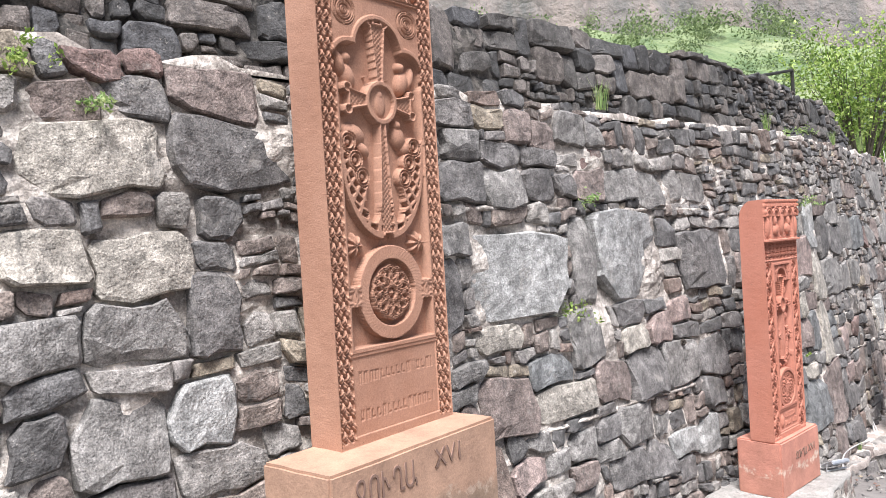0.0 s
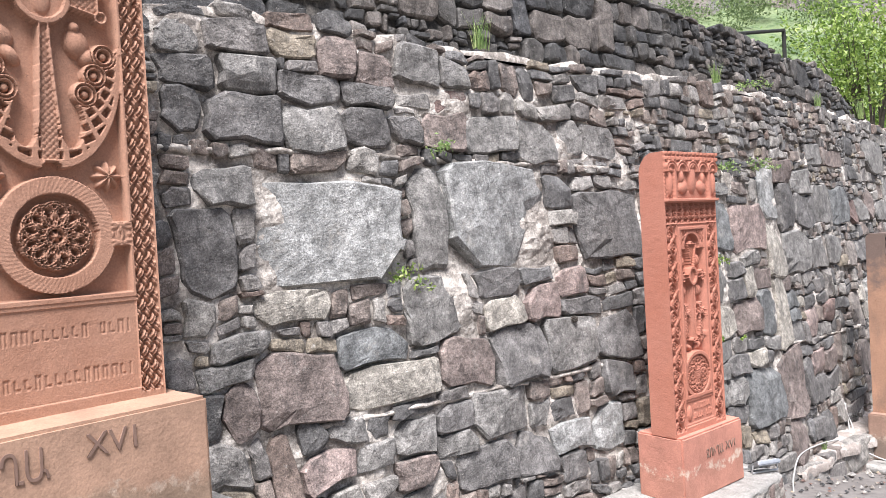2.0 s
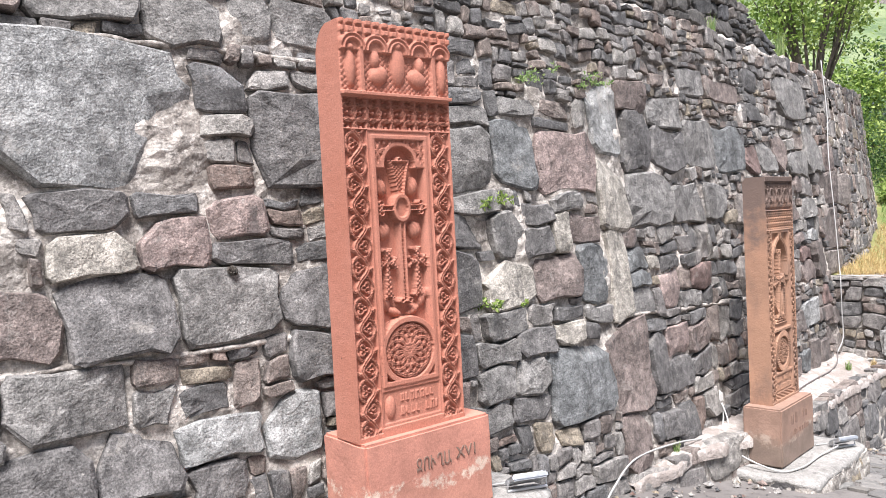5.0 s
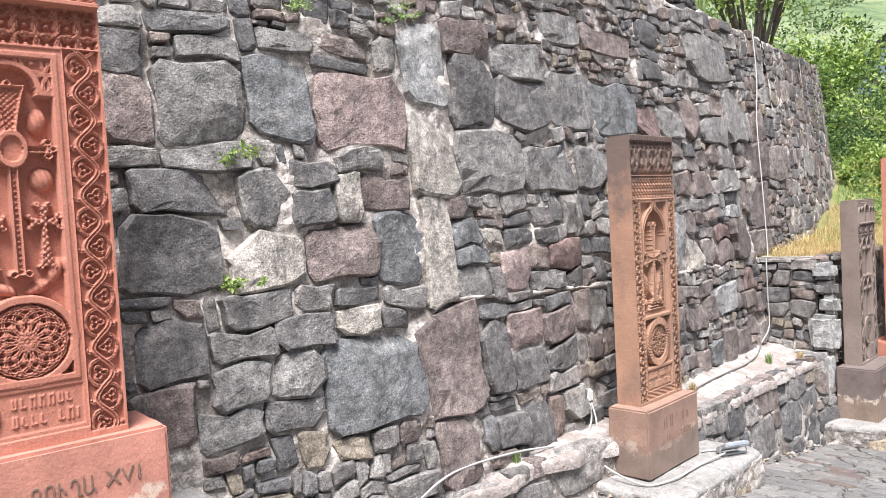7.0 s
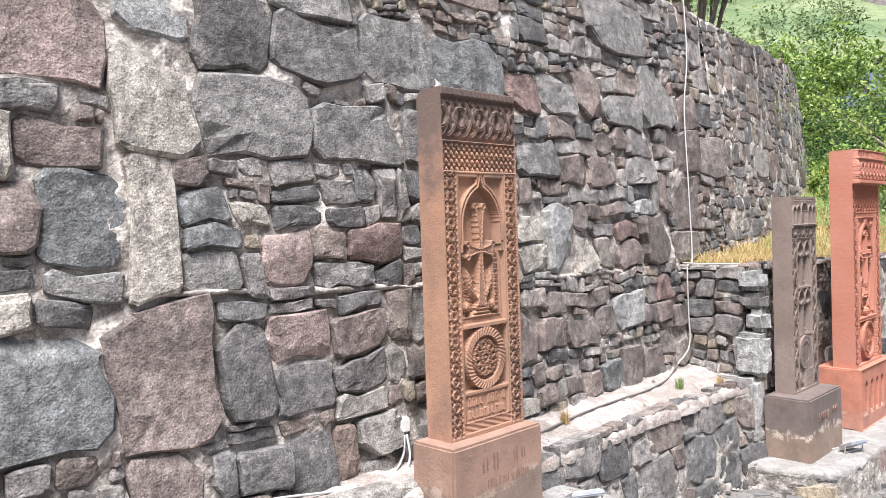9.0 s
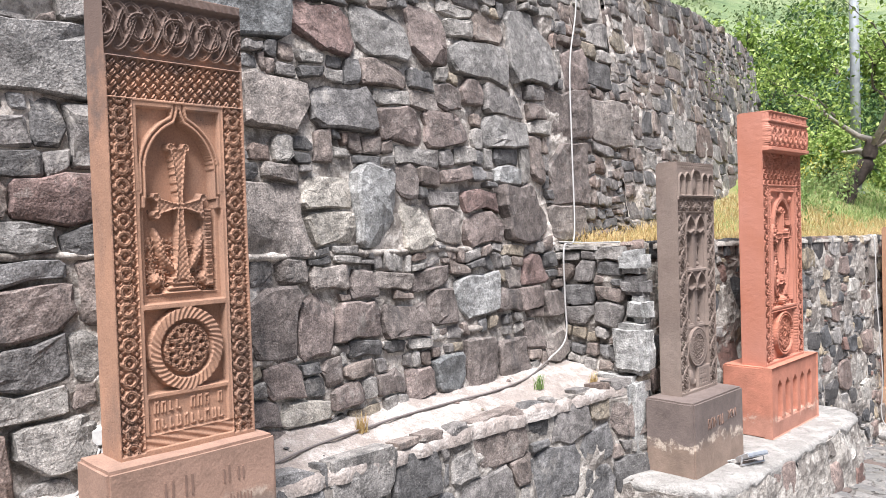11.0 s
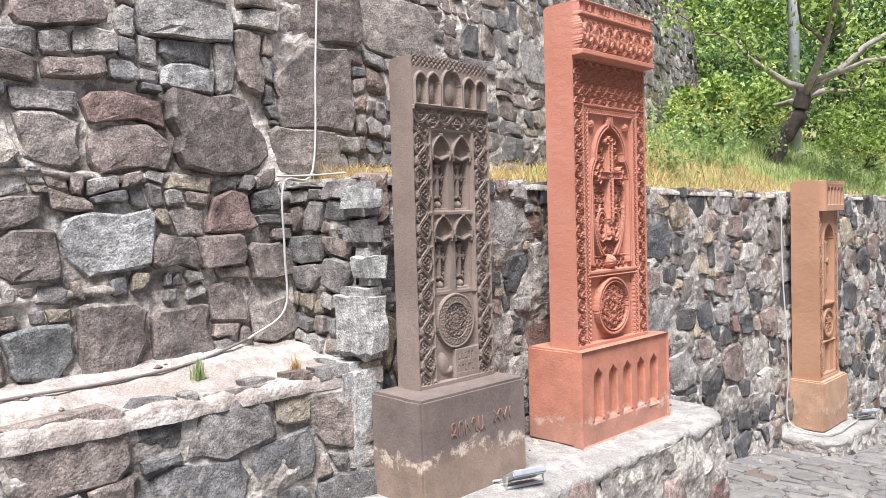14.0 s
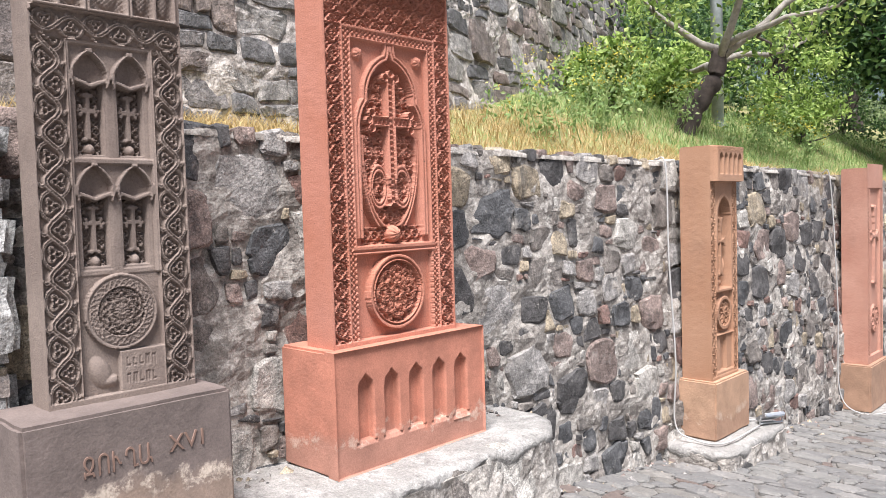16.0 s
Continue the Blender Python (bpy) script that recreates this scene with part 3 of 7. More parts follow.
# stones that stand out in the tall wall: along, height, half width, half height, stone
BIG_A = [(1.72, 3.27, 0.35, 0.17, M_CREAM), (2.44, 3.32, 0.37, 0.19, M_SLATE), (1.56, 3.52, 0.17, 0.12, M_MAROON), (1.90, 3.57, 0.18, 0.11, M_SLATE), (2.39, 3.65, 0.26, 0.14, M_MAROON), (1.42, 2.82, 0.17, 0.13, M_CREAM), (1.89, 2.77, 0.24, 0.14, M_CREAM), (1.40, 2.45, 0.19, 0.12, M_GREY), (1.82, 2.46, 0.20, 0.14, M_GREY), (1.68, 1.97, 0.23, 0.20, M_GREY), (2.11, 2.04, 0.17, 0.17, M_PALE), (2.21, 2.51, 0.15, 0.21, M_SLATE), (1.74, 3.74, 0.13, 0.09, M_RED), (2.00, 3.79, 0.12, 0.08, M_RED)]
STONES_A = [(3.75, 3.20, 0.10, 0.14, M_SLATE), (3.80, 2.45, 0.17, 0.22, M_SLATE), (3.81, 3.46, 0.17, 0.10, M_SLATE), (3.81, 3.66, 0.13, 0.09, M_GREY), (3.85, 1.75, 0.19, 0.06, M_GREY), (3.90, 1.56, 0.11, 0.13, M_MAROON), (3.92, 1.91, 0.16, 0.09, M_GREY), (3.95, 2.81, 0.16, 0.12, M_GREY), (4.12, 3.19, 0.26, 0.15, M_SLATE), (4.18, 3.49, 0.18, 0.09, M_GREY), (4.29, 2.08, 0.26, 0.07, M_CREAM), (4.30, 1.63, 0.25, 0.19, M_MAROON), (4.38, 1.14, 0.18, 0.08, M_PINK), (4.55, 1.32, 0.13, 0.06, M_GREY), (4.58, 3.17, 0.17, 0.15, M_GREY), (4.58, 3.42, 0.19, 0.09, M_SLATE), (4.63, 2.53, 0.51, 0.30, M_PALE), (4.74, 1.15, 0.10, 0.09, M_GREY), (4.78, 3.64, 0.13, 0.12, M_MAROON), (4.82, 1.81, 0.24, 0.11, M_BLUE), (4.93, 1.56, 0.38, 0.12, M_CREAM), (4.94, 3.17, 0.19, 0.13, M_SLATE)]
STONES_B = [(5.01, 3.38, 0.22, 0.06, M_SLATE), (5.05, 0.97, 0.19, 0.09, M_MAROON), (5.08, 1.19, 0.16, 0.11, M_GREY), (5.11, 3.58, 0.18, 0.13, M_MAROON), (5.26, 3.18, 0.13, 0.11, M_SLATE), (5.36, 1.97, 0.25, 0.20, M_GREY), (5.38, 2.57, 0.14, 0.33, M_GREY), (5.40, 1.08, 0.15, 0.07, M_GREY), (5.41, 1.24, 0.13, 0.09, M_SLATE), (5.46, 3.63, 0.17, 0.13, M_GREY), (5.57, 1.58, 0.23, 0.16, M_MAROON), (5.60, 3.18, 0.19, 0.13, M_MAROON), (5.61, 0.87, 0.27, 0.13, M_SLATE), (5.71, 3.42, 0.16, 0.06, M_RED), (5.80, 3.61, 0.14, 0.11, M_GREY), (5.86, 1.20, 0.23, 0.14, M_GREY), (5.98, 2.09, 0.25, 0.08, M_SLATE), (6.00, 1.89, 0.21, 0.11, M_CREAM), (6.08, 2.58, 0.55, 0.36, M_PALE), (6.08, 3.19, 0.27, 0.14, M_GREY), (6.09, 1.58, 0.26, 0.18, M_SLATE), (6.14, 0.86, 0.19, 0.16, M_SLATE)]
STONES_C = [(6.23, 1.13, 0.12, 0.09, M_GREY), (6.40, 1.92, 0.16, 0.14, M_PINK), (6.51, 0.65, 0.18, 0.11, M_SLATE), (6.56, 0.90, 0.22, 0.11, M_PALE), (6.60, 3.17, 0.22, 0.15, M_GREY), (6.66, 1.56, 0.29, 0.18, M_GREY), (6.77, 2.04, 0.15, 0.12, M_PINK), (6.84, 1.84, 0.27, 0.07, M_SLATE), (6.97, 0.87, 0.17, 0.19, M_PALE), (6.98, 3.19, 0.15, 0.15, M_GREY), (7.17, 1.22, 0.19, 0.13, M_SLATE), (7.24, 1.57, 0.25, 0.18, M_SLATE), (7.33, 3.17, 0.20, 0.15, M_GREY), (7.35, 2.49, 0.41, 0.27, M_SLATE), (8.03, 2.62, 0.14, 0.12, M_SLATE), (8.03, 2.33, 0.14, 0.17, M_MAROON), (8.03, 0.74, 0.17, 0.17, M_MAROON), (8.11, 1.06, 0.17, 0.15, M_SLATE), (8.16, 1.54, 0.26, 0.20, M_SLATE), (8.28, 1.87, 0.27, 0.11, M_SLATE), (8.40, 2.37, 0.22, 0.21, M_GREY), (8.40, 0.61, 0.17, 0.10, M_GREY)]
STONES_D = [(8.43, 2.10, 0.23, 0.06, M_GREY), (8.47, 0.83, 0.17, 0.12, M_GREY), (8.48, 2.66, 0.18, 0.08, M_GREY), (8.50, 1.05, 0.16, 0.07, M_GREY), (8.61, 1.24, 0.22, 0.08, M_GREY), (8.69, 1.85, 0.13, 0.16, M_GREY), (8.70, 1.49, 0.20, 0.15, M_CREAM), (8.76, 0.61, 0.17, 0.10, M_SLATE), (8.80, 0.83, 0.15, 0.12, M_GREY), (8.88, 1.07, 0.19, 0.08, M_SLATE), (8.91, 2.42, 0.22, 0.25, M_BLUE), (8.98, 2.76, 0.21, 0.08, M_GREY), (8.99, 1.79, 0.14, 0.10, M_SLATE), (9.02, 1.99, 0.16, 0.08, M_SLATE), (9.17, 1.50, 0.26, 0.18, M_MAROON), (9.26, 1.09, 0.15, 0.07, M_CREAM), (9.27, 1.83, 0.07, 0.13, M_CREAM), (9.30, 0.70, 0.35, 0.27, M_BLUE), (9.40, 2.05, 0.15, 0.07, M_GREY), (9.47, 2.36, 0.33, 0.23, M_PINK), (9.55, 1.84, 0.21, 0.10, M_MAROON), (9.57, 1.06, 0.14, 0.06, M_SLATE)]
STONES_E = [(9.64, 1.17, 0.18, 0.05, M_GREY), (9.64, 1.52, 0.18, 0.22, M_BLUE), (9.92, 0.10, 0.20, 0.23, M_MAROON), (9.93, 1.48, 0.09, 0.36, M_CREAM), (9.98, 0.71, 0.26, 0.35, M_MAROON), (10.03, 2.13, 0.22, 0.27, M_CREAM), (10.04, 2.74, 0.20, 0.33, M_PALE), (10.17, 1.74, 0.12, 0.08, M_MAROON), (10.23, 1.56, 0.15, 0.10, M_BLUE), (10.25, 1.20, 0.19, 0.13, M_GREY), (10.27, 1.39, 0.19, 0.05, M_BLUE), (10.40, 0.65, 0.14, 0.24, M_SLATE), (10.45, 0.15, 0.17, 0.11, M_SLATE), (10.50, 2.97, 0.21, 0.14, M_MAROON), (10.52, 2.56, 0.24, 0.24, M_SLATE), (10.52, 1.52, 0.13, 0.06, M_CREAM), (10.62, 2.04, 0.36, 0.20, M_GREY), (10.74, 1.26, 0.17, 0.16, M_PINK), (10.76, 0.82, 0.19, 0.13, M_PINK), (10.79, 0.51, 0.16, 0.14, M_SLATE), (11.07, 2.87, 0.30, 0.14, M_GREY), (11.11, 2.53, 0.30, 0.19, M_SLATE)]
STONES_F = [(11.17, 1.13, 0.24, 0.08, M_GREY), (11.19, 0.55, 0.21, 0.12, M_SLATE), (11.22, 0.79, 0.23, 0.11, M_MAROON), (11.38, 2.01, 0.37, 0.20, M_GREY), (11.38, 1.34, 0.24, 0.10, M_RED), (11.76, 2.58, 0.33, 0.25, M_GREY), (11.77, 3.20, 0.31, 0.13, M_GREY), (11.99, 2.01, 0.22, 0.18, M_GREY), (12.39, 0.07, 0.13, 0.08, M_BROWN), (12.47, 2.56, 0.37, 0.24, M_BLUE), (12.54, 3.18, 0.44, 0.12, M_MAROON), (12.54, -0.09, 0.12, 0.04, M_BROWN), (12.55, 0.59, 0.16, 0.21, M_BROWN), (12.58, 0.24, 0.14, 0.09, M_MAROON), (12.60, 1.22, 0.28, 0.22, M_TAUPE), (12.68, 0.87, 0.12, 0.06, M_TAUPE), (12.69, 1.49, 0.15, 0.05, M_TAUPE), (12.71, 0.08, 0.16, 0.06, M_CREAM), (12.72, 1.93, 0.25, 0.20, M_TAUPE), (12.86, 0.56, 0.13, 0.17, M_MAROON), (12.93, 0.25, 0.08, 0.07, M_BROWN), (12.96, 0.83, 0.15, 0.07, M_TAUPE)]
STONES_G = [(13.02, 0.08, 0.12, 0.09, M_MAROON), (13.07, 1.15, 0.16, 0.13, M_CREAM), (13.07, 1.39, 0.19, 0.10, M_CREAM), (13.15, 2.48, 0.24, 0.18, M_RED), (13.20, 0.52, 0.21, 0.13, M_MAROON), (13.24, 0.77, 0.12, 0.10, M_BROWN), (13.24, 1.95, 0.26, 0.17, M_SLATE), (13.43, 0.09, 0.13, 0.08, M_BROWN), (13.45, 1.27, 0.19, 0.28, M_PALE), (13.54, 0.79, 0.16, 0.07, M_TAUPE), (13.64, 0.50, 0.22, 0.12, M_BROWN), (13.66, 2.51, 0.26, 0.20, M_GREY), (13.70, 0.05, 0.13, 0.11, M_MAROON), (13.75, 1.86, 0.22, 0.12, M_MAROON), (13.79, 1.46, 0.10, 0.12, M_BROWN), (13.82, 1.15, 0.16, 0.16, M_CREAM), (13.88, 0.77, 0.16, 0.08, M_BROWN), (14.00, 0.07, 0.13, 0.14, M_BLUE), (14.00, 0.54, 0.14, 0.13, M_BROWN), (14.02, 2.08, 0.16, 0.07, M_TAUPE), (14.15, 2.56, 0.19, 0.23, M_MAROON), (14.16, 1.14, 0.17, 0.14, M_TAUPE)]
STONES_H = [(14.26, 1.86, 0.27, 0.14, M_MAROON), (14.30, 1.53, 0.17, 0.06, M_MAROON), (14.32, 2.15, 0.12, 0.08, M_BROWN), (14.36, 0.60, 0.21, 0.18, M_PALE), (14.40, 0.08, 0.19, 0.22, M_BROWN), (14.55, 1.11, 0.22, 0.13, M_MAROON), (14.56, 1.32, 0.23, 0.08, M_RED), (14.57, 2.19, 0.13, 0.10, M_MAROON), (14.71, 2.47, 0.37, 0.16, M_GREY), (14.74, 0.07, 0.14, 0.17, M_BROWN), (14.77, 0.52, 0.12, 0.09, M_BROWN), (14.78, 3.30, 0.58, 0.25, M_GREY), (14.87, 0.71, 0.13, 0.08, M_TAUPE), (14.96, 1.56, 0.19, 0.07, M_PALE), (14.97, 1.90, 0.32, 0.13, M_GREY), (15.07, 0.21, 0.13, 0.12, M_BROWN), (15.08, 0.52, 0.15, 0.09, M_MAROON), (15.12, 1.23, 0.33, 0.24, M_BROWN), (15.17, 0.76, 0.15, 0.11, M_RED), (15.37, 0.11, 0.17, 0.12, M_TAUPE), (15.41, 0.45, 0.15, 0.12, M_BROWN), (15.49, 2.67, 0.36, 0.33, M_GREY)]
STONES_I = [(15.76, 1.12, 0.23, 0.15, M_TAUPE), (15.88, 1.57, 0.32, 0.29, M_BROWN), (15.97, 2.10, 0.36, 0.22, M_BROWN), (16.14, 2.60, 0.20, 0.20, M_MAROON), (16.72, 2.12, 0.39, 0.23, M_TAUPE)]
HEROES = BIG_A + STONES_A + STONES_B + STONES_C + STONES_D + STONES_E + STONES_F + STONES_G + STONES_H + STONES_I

def tall_top(s):
    return lerp(s, [16, 19, 25, 32], [3.80, 3.82, 4.35, 4.6]) + 0.03 * math.sin(s * 1.7)


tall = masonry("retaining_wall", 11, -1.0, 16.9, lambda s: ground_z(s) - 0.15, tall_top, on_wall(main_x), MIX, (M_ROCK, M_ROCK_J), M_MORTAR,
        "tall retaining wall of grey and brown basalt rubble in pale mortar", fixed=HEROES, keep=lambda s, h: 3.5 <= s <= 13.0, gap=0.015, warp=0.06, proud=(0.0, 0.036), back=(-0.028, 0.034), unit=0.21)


def mortar_bed(wall, put, s0, s1, h0, h1, thick, seed):
    """A ragged bed of lime mortar that levels one lift of the wall; it shows where the stones stand back."""
    n = int((s1 - s0) / 0.03)
    verts, faces = [], []
    for i in range(n + 1):
        s = s0 + (s1 - s0) * i / n
        h = h0 + (h1 - h0) * i / n + 0.022 * noise.noise(Vector((s * 1.7, seed, 0))) + 0.01 * noise.noise(Vector((s * 8, seed, 3)))
        t = thick * (0.55 + 0.75 * abs(noise.noise(Vector((s * 3.1, seed, 6)))) + 0.4 * noise.noise(Vector((s * 11, seed, 8))))
        o = 0.010 + 0.036 * noise.noise(Vector((s * 2.2, seed, 11))) + 0.016 * noise.noise(Vector((s * 13, seed, 14)))
        for dh, out in ((-0.55, -0.06), (-0.42, o - 0.012), (-0.1, o), (0.3, o - 0.002), (0.55, o - 0.03), (0.6, -0.06)):
            verts.append(put(s, h + dh * t, out))
    for i in range(n):
        for k in range(5):
            a = i * 6 + k
            faces.append((a, a + 6, a + 7, a + 1))
    part("mortar_bed", verts, faces, M_MORTAR, wall, smooth=True)


for k, (s0, s1, h0, h1, t) in enumerate(((3.40, 7.40, 3.02, 2.96, 0.06), (4.30, 7.30, 1.39, 1.33, 0.05), (9.70, 12.10, 1.13, 1.00, 0.06), (12.10, 15.50, 0.99, 0.95, 0.07), (12.10, 14.40, 0.38, 0.34, 0.09))):
    mortar_bed(tall, on_wall(main_x), s0, s1, h0, h1, t, 3.7 * k)
masonry("retaining_wall_far", 16, 16.9, 30.0, lambda s: ground_z(s) - 0.15, tall_top, on_wall(main_x), MIX, (M_ROCK, M_ROCK_J), M_MORTAR,
        "curving far stretch of the tall wall in flush-pointed rubble", keep=lambda s, h: s < 22, gap=0.016, warp=0.06, proud=(-0.005, 0.022), back=(-0.008, 0.026), unit=0.29, rough=0.7)
masonry("upper_wall", 12, -1.0, 16.6, lambda s: 3.72, lambda s: lerp(s, [-7, 6.4, 10.7, 14.7, 16.0, 16.6], [4.70, 4.70, 4.80, 4.74, 4.35, 3.95]) + 0.04 * math.sin(s * 2.3), on_wall(upper_x), MIX,
        (M_DARK, M_DARK_J), M_MORTAR_DARK, "dark basalt rubble wall set back above the tall wall", keep=lambda s, h: 3.0 <= s <= 15.0, gap=0.022, unit=0.24)
masonry("terrace_wall", 13, 15.62, 38.0, lambda s: ground_z(s) - 0.15, lambda s: lerp(s, [15, 21, 24, 40], [0.95, 0.84, 0.80, 0.2]), on_wall(terrace_x, 0.05), SMALL, (M_WARM, M_WARM_J), M_MORTAR_PALE,
        "low terrace wall of small mixed rubble with pale pointing", keep=lambda s, h: 15.6 <= s <= 24.5, gap=0.022, proud=(-0.012, 0.022), back=(-0.008, 0.026), rough=0.9, fill=0.04, aniso=1.15)


def return_put(s, h, out):
    """The short end wall of the terrace; s runs from the tall wall outwards."""
    return Vector((s, 15.55 + 0.05 * (h - 0.2) - out, h))


masonry("terrace_end_wall", 14, -2.68, -1.95, lambda s: -0.35, lambda s: 0.95, return_put, [(0.17, 60), (0.1, 300), (0.06, 500)], (M_ROCK, M_ROCK_J), M_MORTAR_PALE,
        "short end wall of the terrace in grey rubble", gap=0.016, proud=(0.0, 0.03), rough=0.7, unit=0.2, fixed=())


# ---- ledge and plinths of rubble with rendered tops ----
def top_sheet(name, outline_f, y0, y1, z_f, mat, parent, steps=40, across=10, bump=0.03, seed=0.0, lip=0.10, ragged=0.0):
    """A rough rendered top between two edges given by outline_f(y) -> (x_back, x_front), with its rim turned down."""
    verts, faces = [], []
    for i in range(steps + 1):
        y = y0 + (y1 - y0) * i / steps
        xb, xf = outline_f(y)
        xf += ragged * noise.noise(Vector((y * 3.3, seed, 2.0))) + 0.5 * ragged * noise.noise(Vector((y * 11, seed, 5.0)))
        for j in range(across + 1):
            f = j / across
            x = xb + (xf - xb) * f
            z = z_f(x, y) + bump * noise.noise(Vector((x * 4, y * 4, seed))) + 0.4 * bump * noise.noise(Vector((x * 13, y * 13, seed)))
            if j == across:
                z -= lip * 0.25
            verts.append((x, y, z))
        verts.append((xf + 0.012 * noise.noise(Vector((y * 9, seed, 1))), y, z_f(xf, y) - lip))
    w = across + 2
    for i in range(steps):
        for j in range(across + 1):
            a = i * w + j
            faces.append((a, a + 1, a + w + 1, a + w))
    return part(name, verts, faces, mat, parent, smooth=True)


def ledge_front(y):
    return lerp(y, [8.5, 9.7, 11, 12.2, 12.6, 13.4, 14.2, 15.1, 15.62], [-2.35, -2.28, -2.06, -1.92, -1.9, -1.95, -1.94, -1.92, -1.78])


def ledge_top(y):
    return lerp(y, [8.5, 9.7, 10.6, 11.2, 12, 13, 14.5, 15.62], [0.0, -0.18, -0.08, -0.11, -0.15, -0.17, -0.17, -0.15])


def ledge_z(x, y):
    """The rendered top climbs towards the wall behind."""
    return ledge_top(y) + 0.32 * max(0.0, -2.05 - x) * lerp(y, [10.5, 12, 15, 15.6], [0.25, 1, 1, 0.6])


ledge = masonry("stone_ledge", 15, 9.7, 15.62, lambda s: ground_z(s) - 0.15, lambda s: ledge_top(s) + 0.005, on_wall(lambda y, z: ledge_front(y) - 0.1 * (z + 0.2), 0.1),
                [(0.2, 50), (0.14, 200), (0.09, 400), (0.05, 500)], (M_ROCK, M_ROCK_J), M_MORTAR_PALE, "low rubble ledge with a rough rendered top along the wall",
                gap=0.02, proud=(0.0, 0.025), back=(-0.01, 0.025), rough=0.6)
top_sheet("render_top", lambda y: (main_x(y, 0) - 0.05, ledge_front(y) + 0.03), 9.7, 15.62, ledge_z, M_LEDGE, ledge, 190, 18, 0.035, 3.0, 0.09, 0.06)


for cx, cy, cz, sz, mat in ((-2.0, 15.53, -1.05, (0.46, 0.28, 0.93), M_LIMED), (-1.86, 15.56, -0.10, (0.30, 0.22, 0.40), M_LIMED), (-1.80, 15.58, 0.31, (0.20, 0.18, 0.21), M_LIMED), (-1.84, 15.58, 0.53, (0.24, 0.18, 0.16), M_SLATE), (-1.86, 15.58, 0.70, (0.26, 0.18, 0.2), M_PALE)):
    from_bm("corner_stone", block(*sz, 0.045, 0.028, int(cz * 10) + 12, (cx, cy, cz), 3), mat, ledge)


def coping(name, face, y0, y1, z, back, mat, label):
    """The rough mortared cap along a wall's top."""
    return tagged(top_sheet(name, lambda y: (back(y), face(y, z) - 0.02), y0, y1, lambda x, y: z, mat, None, 200, 5, 0.09, 8.0, 0.05), label, "wall top", kind="structure")


coping("wall_coping", main_x, -7.0, 19.5, 3.83, lambda y: main_x(y, 3.8) - 1.1, M_MORTAR, "rough mortared top of the tall wall")


tagged(top_sheet("terrace_coping", lambda y: (terrace_x(y, 0.85) - 0.24, terrace_x(y, 0.85) + 0.012), 15.72, 30.0, lambda x, y: lerp(y, [15, 21, 24, 40], [0.955, 0.845, 0.805, 0.205]), M_MORTAR_PALE, None, 260, 5, 0.03, 9.0, 0.045, 0.05),
       "rough pale mortar cap along the terrace wall", "wall top", kind="structure")


def plinth(name, seed, x0, x1, y0, y1, z_top, label, corner=0.25, top_mat=None, small=False):
    """A low platform of rubble with rounded corners and a smoothed top; open to the wall behind."""
    ring = []
    ring.append((x0, y0))
    for k in range(7):
        a = -math.pi / 2 + math.pi / 2 * k / 6
        ring.append((x1 - corner + corner * math.cos(a), y0 + corner + corner * math.sin(a)))
    for k in range(7):
        a = math.pi / 2 * k / 6
        ring.append((x1 - corner + corner * math.cos(a), y1 - corner + corner * math.sin(a)))
    ring.append((x0, y1))
    cum = [0.0]
    for a, b in zip(ring, ring[1:]):
        cum.append(cum[-1] + math.hypot(b[0] - a[0], b[1] - a[1]))

    def put(s, h, out):
        x, y = lerp(s, cum, [p[0] for p in ring]), lerp(s, cum, [p[1] for p in ring])
        e = 0.05
        tx = lerp(s + e, cum, [p[0] for p in ring]) - lerp(s - e, cum, [p[0] for p in ring])
        ty = lerp(s + e, cum, [p[1] for p in ring]) - lerp(s - e, cum, [p[1] for p in ring])
        n = Vector((ty, -tx, 0)).normalized()
        slope = 0.12 * (z_top - h)
        return Vector((x, y, h)) + n * (out + slope)

    def low(s):
        return min(ground_z(lerp(s, cum, [p[1] for p in ring])), z_top - 0.1) - 0.12
    sizes = [(0.13, 60), (0.09, 200), (0.05, 400)] if small else [(0.2, 60), (0.13, 200), (0.08, 400), (0.05, 500)]
    w = masonry(name, seed, 0.0, cum[-1], low, lambda s: z_top - 0.05, put, sizes, (M_WARM, M_WARM_J), M_MORTAR_PALE, label, gap=0.03, proud=(-0.025, 0.008), back=(0.0, 0.02), rough=0.5, step=0.05)
    # the top: rings shrinking to the middle
    mx, my = (x0 + x1) / 2, (y0 + y1) / 2
    verts, faces = [], []
    rims = [(0.0, -0.10, -0.006), (0.0, -0.06, 0.012), (0.0, -0.025, 0.012), (0.03, -0.004, 0.0)] + [(k / 6.0, 0.0, 0.0) for k in range(1, 7)]
    for f, dz, out in rims:
        for k in range(81):
            s = cum[-1] * k / 80
            ragged = 0.05 * noise.noise(Vector((s * 5, seed, 0.5))) + 0.03 * noise.noise(Vector((s * 17, seed, 1.5))) if dz < -0.05 else 0
            p = put(s, z_top, out + (0.02 * noise.noise(Vector((s * 6, dz * 8, seed))) if out else 0))
            x, y = mx + (p.x - mx) * (1 - f), my + (p.y - my) * (1 - f)
            verts.append((x, y, z_top + dz + ragged + 0.012 * noise.noise(Vector((x * 5, y * 5, seed)))))
    for r in range(len(rims) - 1):
        for k in range(80):
            a = r * 81 + k
            faces.append((a, a + 1, a + 82, a + 81))
        faces.append((r * 81 + 80, r * 81, r * 81 + 81, r * 81 + 161))
    part("render_top", verts, faces, top_mat or M_WHITE, w, smooth=True)
    return w


